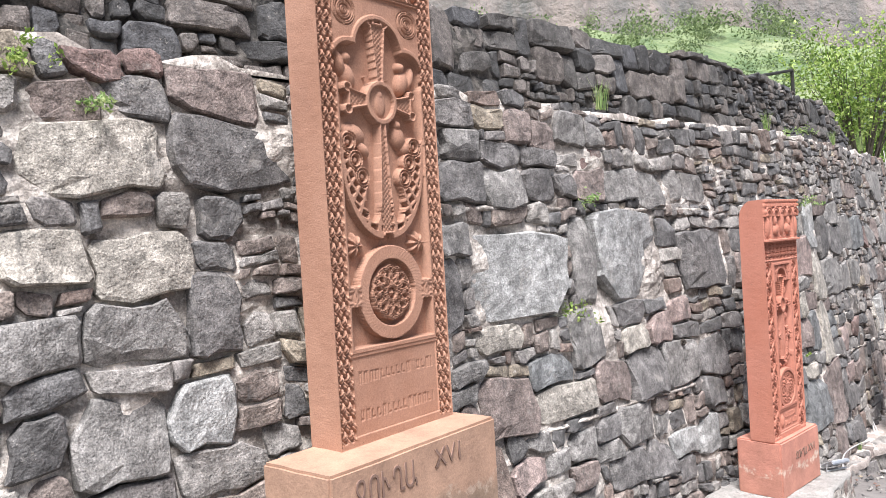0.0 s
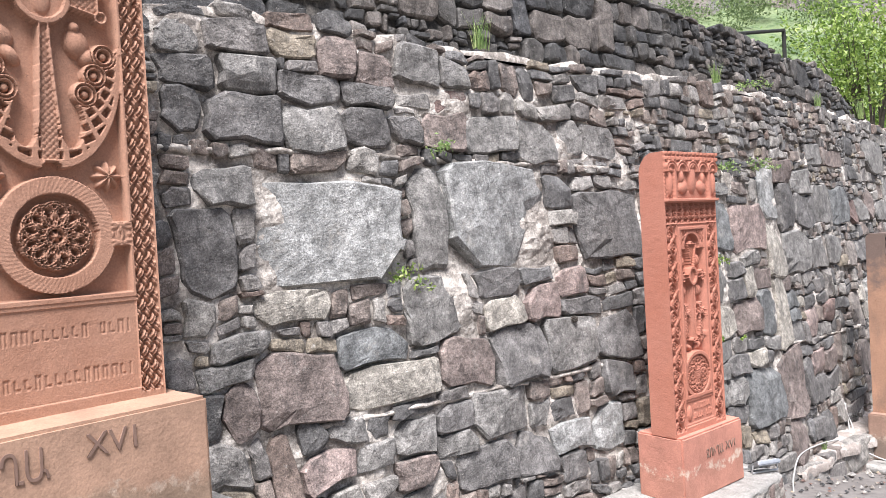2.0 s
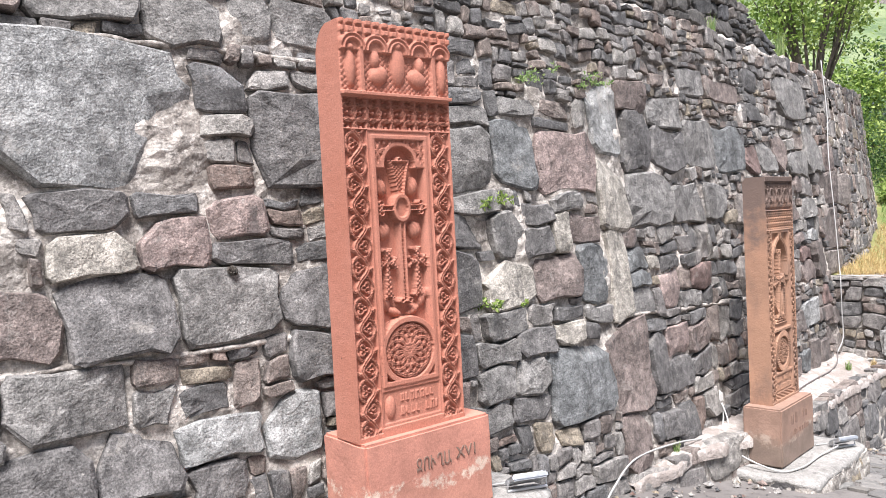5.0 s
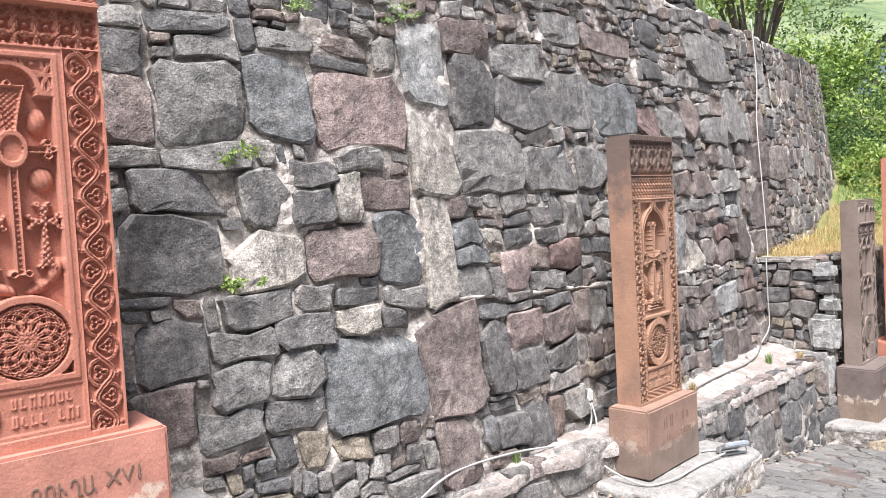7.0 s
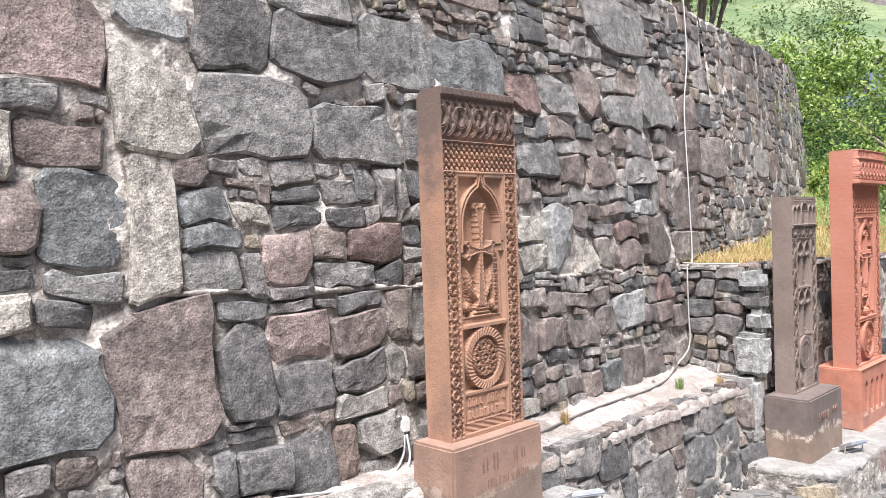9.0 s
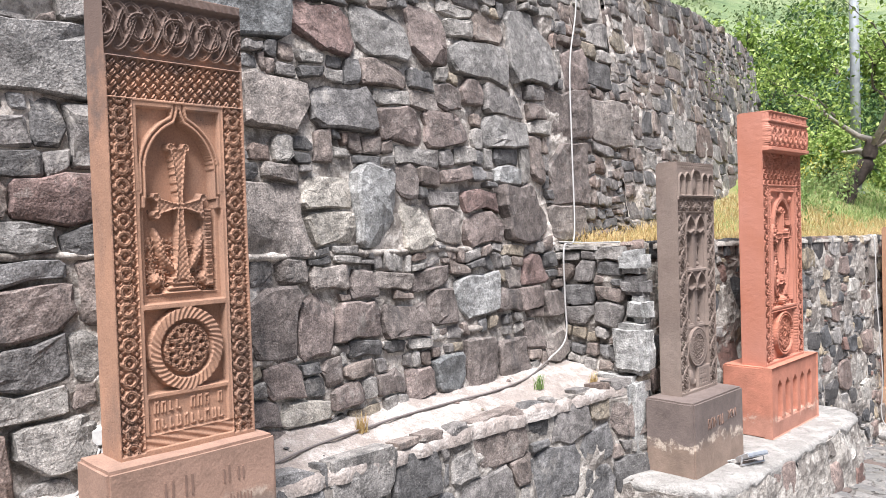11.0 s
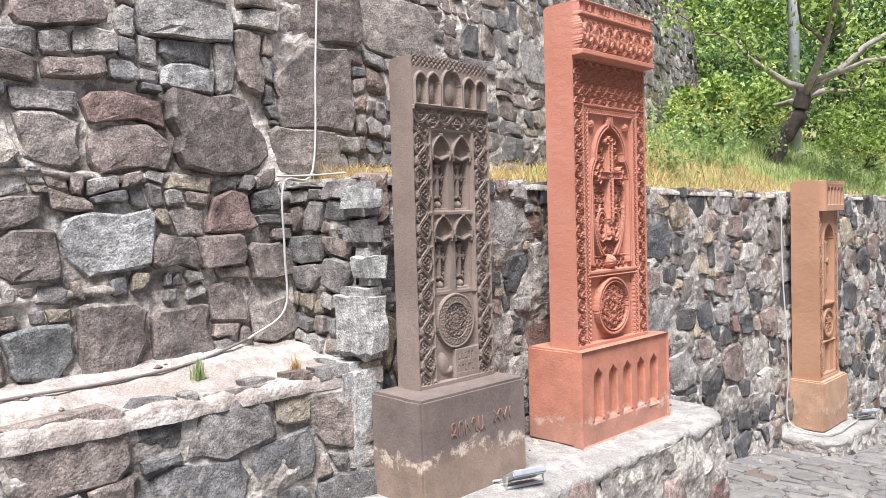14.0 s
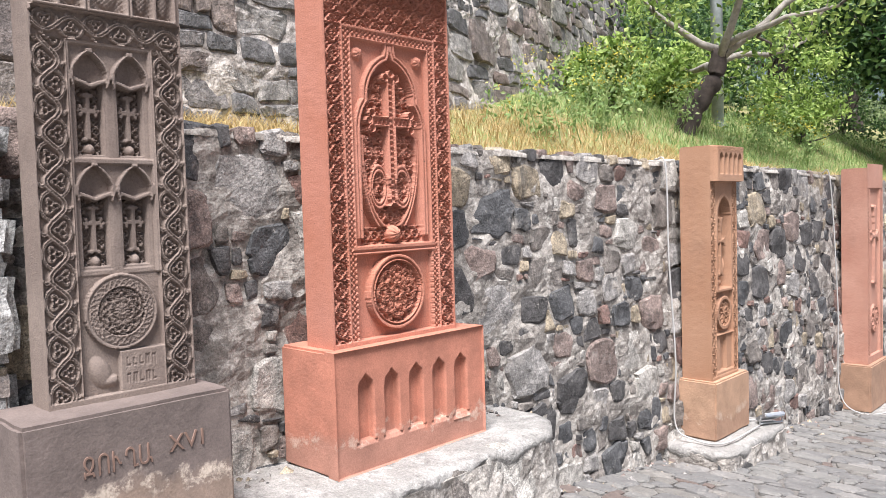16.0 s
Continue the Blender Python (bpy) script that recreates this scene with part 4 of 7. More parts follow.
plinth("stone_plinth", 21, -3.2, -2.38, 1.9, 3.65, 1.25, "low rubble plinth with a rendered top", 0.1, small=True)
plinth("stone_plinth", 22, -2.75, -1.85, 6.72, 8.15, 0.37, "low rubble plinth with a whitewashed top", 0.12, small=True)
plinth("stone_plinth", 23, -2.3, -1.38, 11.05, 12.5, -0.36, "low rubble plinth with a rendered top", 0.12, small=True)
plinth("stone_plinth", 24, -2.25, -1.02, 15.25, 18.62, -0.86, "long rubble plinth with a whitewashed rounded end", 0.45)
plinth("stone_plinth", 25, -1.7, -0.98, 20.72, 22.0, -1.61, "low rubble plinth with a whitewashed top", 0.1, small=True)
plinth("stone_plinth", 26, -1.6, -0.75, 24.65, 26.1, -2.18, "low rubble plinth with a rendered top", 0.1, small=True)


# ---- ground and hills ----
def sheet(name, xs, ys, zf, mat, label, category, smooth=True):
    verts = [(x, y, zf(x, y)) for y in ys for x in xs]
    w = len(xs)
    faces = [(j * w + i, j * w + i + 1, (j + 1) * w + i + 1, (j + 1) * w + i) for j in range(len(ys) - 1) for i in range(w - 1)]
    return tagged(part(name, verts, faces, mat, smooth=smooth), label, category, kind="structure")


def soil(name, a, b, c):
    m = Nodes(name, 0.95)
    col = m.mix(m.ramp(m.noise(1.3, 6, 0.7), [(0.4, 0.0), (0.6, 1.0)]), a, b)
    col = m.mix(m.ramp(m.noise(8, 5, 0.7), [(0.5, 0.0), (0.65, 0.8)]), col, c)
    return m.done(col, m.bump(m.noise(25, 4, 0.6), 0.8, 0.015))


M_SOIL = soil("grit", (0.155, 0.14, 0.129), (0.195, 0.179, 0.166), (0.105, 0.094, 0.087))
M_BANK = soil("grassy_soil", (0.22, 0.19, 0.08), (0.15, 0.19, 0.05), (0.29, 0.23, 0.12))


def hill_mat():
    """Green slopes with scrub, bare reddish cliff where it is steep."""
    m = Nodes("hillside", 0.95)
    green = m.mix(m.ramp(m.noise(0.10, 8, 0.7), [(0.38, 0.0), (0.62, 1.0)]), (0.111, 0.166, 0.069), (0.215, 0.252, 0.129))
    green = m.mix(m.ramp(m.noise(0.6, 6, 0.7), [(0.5, 0.0), (0.6, 0.8)]), green, (0.074, 0.119, 0.051))
    cliff = m.mix(m.ramp(m.noise(0.16, 9, 0.75, stretch=(1, 1, 0.3)), [(0.4, 0.0), (0.6, 1.0)]), (0.235, 0.200, 0.180), (0.120, 0.118, 0.112))
    geo = m.t.nodes.new("ShaderNodeNewGeometry")
    sep = m.t.nodes.new("ShaderNodeSeparateXYZ")
    m.t.links.new(geo.outputs["True Normal"], sep.inputs[0])
    mixed = m.t.nodes.new("ShaderNodeMath")
    mixed.operation = "ADD"
    m.put(mixed.inputs[0], sep.outputs["Z"])
    nz = m.ramp(m.noise(0.09, 6, 0.7), [(0.3, 0.0), (0.7, 0.35)])
    m.put(mixed.inputs[1], nz)
    col = m.mix(m.ramp(mixed.outputs[0], [(0.72, 0.0), (0.86, 1.0)]), cliff, green)
    return m.done(col, m.bump(m.noise(0.5, 5, 0.6), 0.9, 0.9))


M_HILL = hill_mat()
spread = [-1500, -700, -300, -120, -50, -20, -8, -4, -2, -1, 0, 1, 2, 4, 8, 20, 50, 120, 300, 700, 1500]
sheet("ground", spread, [-1500, -600, -200, -60] + [-20 + 2 * k for k in range(40)] + [75, 120, 200, 500, 1500], lambda x, y: ground_z(y) - 0.02 - 0.10 * max(0.0, x - 4) * 0.2, M_SOIL,
      "grit and soil ground beside the wall", "ground")


def bank_z(x, y):
    """The grassy bank behind the terrace wall, rising to the tall wall and away down the row."""
    back = terrace_x(max(y, 15.6), 0.9) - x
    base = lerp(y, [15, 21, 24, 40, 80], [0.93, 0.82, 0.80, 0.3, 0.5])
    rise = (0.62 * min(max(0.0, back - 0.35), 1.5) + 0.30 * max(0.0, back - 1.85)) * lerp(y, [15.6, 18, 22, 30], [0.2, 0.6, 1.0, 1.1])
    return base + rise + 0.06 * noise.noise(Vector((x * 1.2, y * 1.2, 4.0)))


bx = [-0.05 - 0.2 * k for k in range(16)] + [-3.5 - 0.7 * k for k in range(16)] + [-16 - 4 * k for k in range(6)]


def bank_sheet():
    ys = [15.66 + 0.3 * k for k in range(60)] + [34 + 1.5 * k for k in range(30)]
    verts, faces = [], []
    for y in ys:
        for b in bx:
            x = terrace_x(y, 0.9) - 0.06 + b
            verts.append((x, y, bank_z(x, y)))
    w = len(bx)
    for j in range(len(ys) - 1):
        for i in range(w - 1):
            a = j * w + i
            faces.append((a + 1, a, a + w, a + w + 1))
    return tagged(part("bank", verts, faces, M_BANK, smooth=True), "grassy bank behind the terrace wall", "ground", kind="structure")


bank_sheet()


def hill_z(x, y):
    """Behind the walls: a level strip, then slopes rising to cliffs."""
    d = -3.9 - x
    far = max(0.0, d - 4) + max(0.0, y - 45) * 0.8
    n = noise.fractal(Vector((x * 0.02, y * 0.02, 2.2)), 1.0, 2.0, 5)
    z = 3.6 + 0.10 * max(0.0, min(d, 6)) + 0.33 * far + n * min(9.0, 0.14 * far)
    if far > 55:
        z += 34 * min(1.0, (far - 55 + 14 * n) / 16.0) if far - 55 + 14 * n > 0 else 0
    return z


hx = [-4.0 - 1.5 * k for k in range(8)] + [-17 - 3.2 * k for k in range(60)]
hy = [-60 + 5 * k for k in range(13)] + [4 + 2.2 * k for k in range(90)]


def hill_sheet():
    verts, faces = [], []
    for y in hy:
        for x0 in hx:
            x = x0 + min(0, main_x(min(max(y, -7), 40), 3.8) + 3.1) - max(0, y - 19) * 0.06
            lowered = lerp(y, [16, 26, 40, 60, 90], [0, 0, -1.2, 0, 0]) if x > -12 else 0
            verts.append((x, y, hill_z(x, y) + lowered))
    w = len(hx)
    for j in range(len(hy) - 1):
        for i in range(w - 1):
            a = j * w + i
            faces.append((a + 1, a, a + w, a + w + 1))
    return tagged(part("hillside", verts, faces, M_HILL), "green scrubby hillside rising to bare cliffs", "hillside", kind="structure")


hill_sheet()


# ---- carving ----
def rod(d, w):
    """A rounded strand: 1 on its middle line, 0 at half width w."""
    return np.clip(1 - (d / w) ** 4, 0, 1) ** 0.6


def strand(d, w):
    """A strand with a groove along its middle."""
    return rod(d, w) * (1 - 0.45 * rod(d, w * 0.34))


def step(a, b, x):
    t = np.clip((x - a) / (b - a), 0, 1)
    return t * t * (3 - 2 * t)


def braid(u, v, w, p, n=3, sw=None):
    """Plait of n strands running along v in a band of width w round u = 0."""
    sw = sw or w / (n * 2.0 + 1)
    amp = w / 2 - sw
    out = np.zeros_like(u)
    for k in range(n):
        ph = 2 * np.pi * (v / p + k / n)
        slope = amp * 2 * np.pi / p * np.cos(ph)
        d = (u - amp * np.sin(ph)) / np.sqrt(1 + slope ** 2)
        over = 0.72 + 0.28 * np.cos(2 * ph + 0.6)
        out = np.maximum(out, strand(d, sw) * over)
    return out * (np.abs(u) < w / 2)


def rings(u, v, p, r=0.62, w=0.085):
    """Interlaced circles on a square net of pitch p."""
    a, b = u / p - np.round(u / p), v / p - np.round(v / p)
    out = np.zeros_like(u)
    for i in (-1, 0, 1):
        for j in (-1, 0, 1):
            d = np.hypot(a - i, b - j) - r
            out = np.maximum(out, strand(d, w))
    return np.maximum(out, 0.8 * rod(np.hypot(a, b), 0.13))


def stars(u, v, p):
    """A net of four-lobed rounds with knots and fine petals between."""
    a, b = u / p - np.round(u / p), v / p - np.round(v / p)
    th, r = np.arctan2(b, a), np.hypot(a, b)
    four = np.minimum(np.hypot(np.abs(a) - 0.19, b), np.hypot(a, np.abs(b) - 0.19)) - 0.21
    out = strand(four, 0.055)
    out = np.maximum(out, 0.9 * strand(r - 0.14 * (1 + 0.5 * np.cos(4 * th)), 0.045))
    c, e = np.abs(a) - 0.5, np.abs(b) - 0.5
    q, t2 = np.hypot(c, e), np.arctan2(e, c)
    out = np.maximum(out, 0.9 * strand(q - 0.15 * (1 + 0.45 * np.cos(4 * t2)), 0.045) * (four > 0.04))
    return np.maximum(out, 0.9 * rod(q, 0.05))


def plait(u, v, p):
    """Dense diagonal basket work."""
    a = (u + v) / p
    b = (u - v) / p
    ca, cb = np.floor(a), np.floor(b)
    par = (ca + cb) % 2
    fa, fb = np.abs(a - ca - 0.5) * 2, np.abs(b - cb - 0.5) * 2
    return np.where(par > 0.5, strand(fa, 0.66) * (0.6 + 0.4 * (1 - fb)), strand(fb, 0.66) * (0.6 + 0.4 * (1 - fa)))


def vine(u, v, w, p):
    """A running double-edged scroll with a knotted round in every bend and a leaf between."""
    ph = 2 * np.pi * v / p
    wave = 0.27 * w * np.sin(ph)
    slope = 0.27 * w * 2 * np.pi / p * np.cos(ph)
    out = strand((u - wave) / np.sqrt(1 + slope ** 2), w * 0.095)
    for side in (0.25, 0.75):
        cv = (np.round(v / p - side) + side) * p
        sg = 1 if side < 0.5 else -1
        # the knot of three loops that fills the bend
        x, y = u + sg * w * 0.12, v - cv
        r, th = np.hypot(x, y * 0.85), np.arctan2(y, x * sg)
        out = np.maximum(out, 0.95 * strand(r - w * 0.15 * (1 + 0.42 * np.cos(3 * th)), w * 0.05))
        out = np.maximum(out, 0.8 * rod(r, w * 0.055))
        # scalloped edge that swings out from the stem and back
        r = np.hypot(u + sg * w * 0.10, (v - cv) * 0.80)
        edge = strand(r - w * 0.36, w * 0.055) * (u * sg < -0.05 * w)
        out = np.maximum(out, 0.9 * edge)
        # curled leaf in the corner between two scallops
        x, y = u + sg * w * 0.38, v - cv - 0.5 * p
        out = np.maximum(out, 0.85 * strand(np.hypot(x, y * 0.6) - w * 0.085, w * 0.045))
    return out * (np.abs(u) < w / 2)


def rosette(x, y, R, n, kind=0):
    """A pierced disc of interlaced loops."""
    r, th = np.hypot(x, y), np.arctan2(y, x)
    out = np.zeros_like(x)
    for k in range(n):
        a = 2 * np.pi * k / n
        cx, cy = 0.52 * R * np.cos(a), 0.52 * R * np.sin(a)
        d = np.hypot(x - cx, y - cy)
        if kind == 0:
            out = np.maximum(out, strand(d - 0.40 * R, 0.06 * R))
        else:
            out = np.maximum(out, strand(d - 0.30 * R, 0.055 * R))
        out = np.maximum(out, 0.9 * rod(d, 0.10 * R))
    if kind == 1:
        out = np.maximum(out, strand(r - R * (0.62 + 0.2 * np.cos(n * th)), 0.06 * R))
    if kind == 2:
        out = np.maximum(out, rod((th * n / (2 * np.pi) + 1.6 * r / R) % 1 - 0.5, 0.28) * (r > 0.15 * R))
    pet = R * 0.24 * (0.75 + 0.25 * np.cos(6 * th))
    out = np.maximum(out, np.sqrt(np.clip(1 - r / pet, 0, 1)))
    return out * (r < R)


def arch_sdf(u, v, half, foot, spring, point=0.35, ogee=0.0):
    """Below 0 inside a niche: straight sides, a pointed or round head; ogee draws the point up."""
    c = half * point
    R = half + c
    head = np.hypot(np.abs(u) + c, np.maximum(v - spring, 0)) - R
    if ogee:
        tip = spring + math.sqrt(R * R - c * c)
        head = np.minimum(head, np.maximum(np.abs(u) - 0.35 * half * np.clip((tip + ogee - v) / (ogee + 0.06), 0, 1) ** 1.8, v - tip - ogee) + (v < tip - 0.06) * 1.0)
    side = np.abs(u) - half
    return np.maximum(np.where(v > spring, head, side), foot - v)


def cross_sdf(u, v, cv, up, down, arm, w):
    """A cross with flaring arms that end in paired buds."""
    vert = np.abs(u) - w * (0.42 + 0.85 * np.clip(np.where(v > cv, (v - cv) / up, (cv - v) / down), 0, 1) ** 1.4)
    vert = np.maximum(vert, np.maximum(v - cv - up, cv - down - v))
    hor = np.abs(v - cv) - w * (0.38 + 0.9 * np.clip(np.abs(u) / arm, 0, 1) ** 1.4)
    hor = np.maximum(hor, np.abs(u) - arm)
    d = np.minimum(vert, hor)
    b = w * 0.62
    for s in (-1, 1):
        d = np.minimum(d, np.hypot(np.abs(u) - w * 1.15, v - cv - up * 1.01) - b)
        d = np.minimum(d, np.hypot(np.abs(u) - w * 1.15, v - cv + down * 0.99) - b)
        d = np.minimum(d, np.hypot(np.abs(u) - arm * 1.02, v - cv - s * w * 1.25) - b)
    return d


def straight_cross(u, v, cv, up, down, arm, w):
    """A slender cross of even bars whose ends split into three buds."""
    vert = np.maximum(np.abs(u) - w, np.maximum(v - cv - up, cv - down - v))
    hor = np.maximum(np.abs(v - cv) - w, np.abs(u) - arm)
    d = np.minimum(vert, hor)
    b = w * 0.95
    for s in (-1, 1):
        d = np.minimum(d, np.hypot(np.abs(u) - w * 1.5, v - cv - up * 0.97) - b)
        d = np.minimum(d, np.hypot(np.abs(u) - w * 1.5, v - cv + down * 0.985) - b)
        d = np.minimum(d, np.hypot(np.abs(u) - arm, v - cv - s * w * 1.6) - b)
    d = np.minimum(d, np.hypot(u, v - cv - up * 1.06) - b * 0.9)
    return np.minimum(d, np.hypot(np.abs(u) - arm - w, v - cv) - b * 0.9)


def bar_plait(u, v, cv, w, p):
    """Two-strand twist along both bars of a cross."""
    return np.where(np.abs(u) < w, braid(u, v, w * 2, p, 2, w * 0.36), braid(v - cv, u, w * 2, p, 2, w * 0.36))


def blob(u, v, list_of):
    """Plain rounded lumps: (u, v, half width, half height, turn)."""
    out = np.zeros_like(u)
    for cu, cv, a, b, t in list_of:
        x, y = (u - cu) * math.cos(t) + (v - cv) * math.sin(t), -(u - cu) * math.sin(t) + (v - cv) * math.cos(t)
        out = np.maximum(out, np.sqrt(np.clip(1 - (x / a) ** 2 - (y / b) ** 2, 0, 1)))
    return out


def strokes(u, v, rows, left, right, size, seed):
    """Cut marks the size of letters in rows; they spell nothing."""
    out = np.zeros_like(u)
    cell = size * 0.72
    for i, rv in enumerate(rows):
        k = np.floor((u - left) / cell)
        f = (u - left) / cell - k
        rnd = np.mod(np.sin(k * 12.9898 + i * 78.233 + seed) * 43758.5453, 1.0)
        tall = 0.75 + 0.5 * rnd
        y = (v - rv) / size
        bar = (np.abs(f - 0.3) < 0.10) | ((np.abs(f - 0.72) < 0.10) & (rnd > 0.35))
        bar = (bar & (np.abs(y) < 0.5 * tall)) | ((np.abs(y - 0.4 * np.sign(rnd - 0.5)) < 0.09) & (f > 0.25) & (f < 0.78))
        out = np.maximum(out, (bar & (u > left) & (u < right) & (rnd < 0.93)).astype(float))
    return out


class Relief:
    """The carved face of a slab as a field of heights over (u, v): u from the middle, v from the foot."""

    def __init__(self, W, H, cell=0.0038):
        self.W, self.H = W, H
        nu, nv = int(W / cell), int(H / cell)
        self.u, self.v = np.meshgrid(np.linspace(-W / 2, W / 2, nu), np.linspace(0, H, nv))
        self.h = np.zeros_like(self.u)
        self.id = np.zeros(self.u.shape, int)
        self.names = ["front_face"]

    def box(self, u0, u1, v0, v1):
        return (self.u >= u0) & (self.u <= u1) & (self.v >= v0) & (self.v <= v1)

    def region(self, name, mask):
        self.names.append(name)
        self.id[mask] = len(self.names) - 1

    def set(self, mask, values):
        self.h = np.where(mask, values, self.h)

    def build(self, mat, parent, y0=0.0, z0=0.0):
        h = self.h.copy()
        wear = np.zeros_like(h)
        h[0, :], h[-1, :], h[:, 0], h[:, -1] = 0, 0, 0, 0
        nv, nu = h.shape
        co = np.stack([self.u, y0 - h, self.v + z0], -1).reshape(-1, 3)
        a = (np.arange(nv - 1)[:, None] * nu + np.arange(nu - 1)[None, :])
        quads = np.stack([a, a + 1, a + nu + 1, a + nu], -1).reshape(-1, 4)
        ids = self.id[:-1, :-1].reshape(-1)
        for k, name in enumerate(self.names):
            q = quads[ids == k]
            if not len(q):
                continue
            used, inv = np.unique(q, return_inverse=True)
            me = bpy.data.meshes.new(name)
            me.vertices.add(len(used))
            me.vertices.foreach_set("co", co[used].astype(np.float32).reshape(-1))
            me.loops.add(q.size)
            me.loops.foreach_set("vertex_index", inv.reshape(-1).astype(np.int32))
            me.polygons.add(len(q))
            me.polygons.foreach_set("loop_start", np.arange(0, q.size, 4, dtype=np.int32))
            me.polygons.foreach_set("use_smooth", np.ones(len(q), bool))
            me.update(calc_edges=True)
            me.materials.append(mat)
            ob = new(name, me)
            ob.parent = parent


def body(W, D, H, mat, parent, z0, round_back=0.0, seed=0):
    """Sides, top and back of a slab; the carved face closes its front."""
    prof = [(0.0, 0.0), (0.0, H)]
    if round_back:
        for k in range(1, 9):
            a = math.pi / 2 * k / 8
            prof.append((D - round_back + round_back * math.sin(a), H - round_back * 1.3 + round_back * 1.3 * math.cos(a)))
    else:
        prof += [(D - 0.02, H), (D, H - 0.02)]
    prof.append((D, 0.0))
    verts, faces = [], []
    cols = [-W / 2, -W / 2 + 0.006, W / 2 - 0.006, W / 2]
    for c, x in enumerate(cols):
        for y, z in prof:
            verts.append((x, y + 0.0, z0 + z))
    n = len(prof)
    for c in range(3):
        for k in range(1, n - 1):
            faces.append((c * n + k, c * n + k + 1, (c + 1) * n + k + 1, (c + 1) * n + k))
    faces.append(tuple(range(n)))
    faces.append(tuple(range(3 * n, 4 * n))[::-1])
    return part("slab", verts, faces, mat, parent)


def letters(text, size, at, mat, parent, depth=0.003, wide=0.66):
    """Cut lettering, set in the face as thin letters one by one; dark paints groove shade."""
    x = at[0]
    for ch in text:
        cu = bpy.data.curves.new("letter", "FONT")
        cu.body, cu.size, cu.extrude, cu.offset = ch, size, depth, 0.0
        cu.materials.append(mat)
        ob = new("letter", cu)
        ob.parent = parent
        ob.matrix_local = pose(x, at[1], at[2], 90, 0, 0) @ Matrix.Diagonal((wide, 1, 1, 1))
        x += size * wide / 0.66 * {"X": 0.48, "V": 0.48, "I": 0.3}.get(ch, 0.47)


def bars(rows, left, right, size, y, mat, parent, seed):
    """Worn lettering as plain upright bars, coloured dark for the shade of cut grooves."""
    rng = random.Random(seed)
    for z in rows:
        x = left
        while x < right:
            w, hgt = size * 0.10, size * rng.uniform(0.7, 1.05)
            verts = [(x, y, z), (x + w, y, z), (x + w, y, z + hgt), (x, y, z + hgt), (x, y + 0.006, z), (x + w, y + 0.006, z), (x + w, y + 0.006, z + hgt), (x, y + 0.006, z + hgt)]
            part("letter_bar", verts, [(0, 1, 2, 3), (3, 2, 6, 7), (0, 3, 7, 4), (1, 5, 6, 2), (0, 4, 5, 1)], mat, parent)
            x += size * rng.choice([0.3, 0.34, 0.42, 0.6])


def frame_lines(r, d, w, height):
    """Raised moulding where the distance d is within w of 0."""
    r.set(np.abs(d) < w, np.maximum(r.h, height * (0.6 + 0.4 * rod(d, w))))


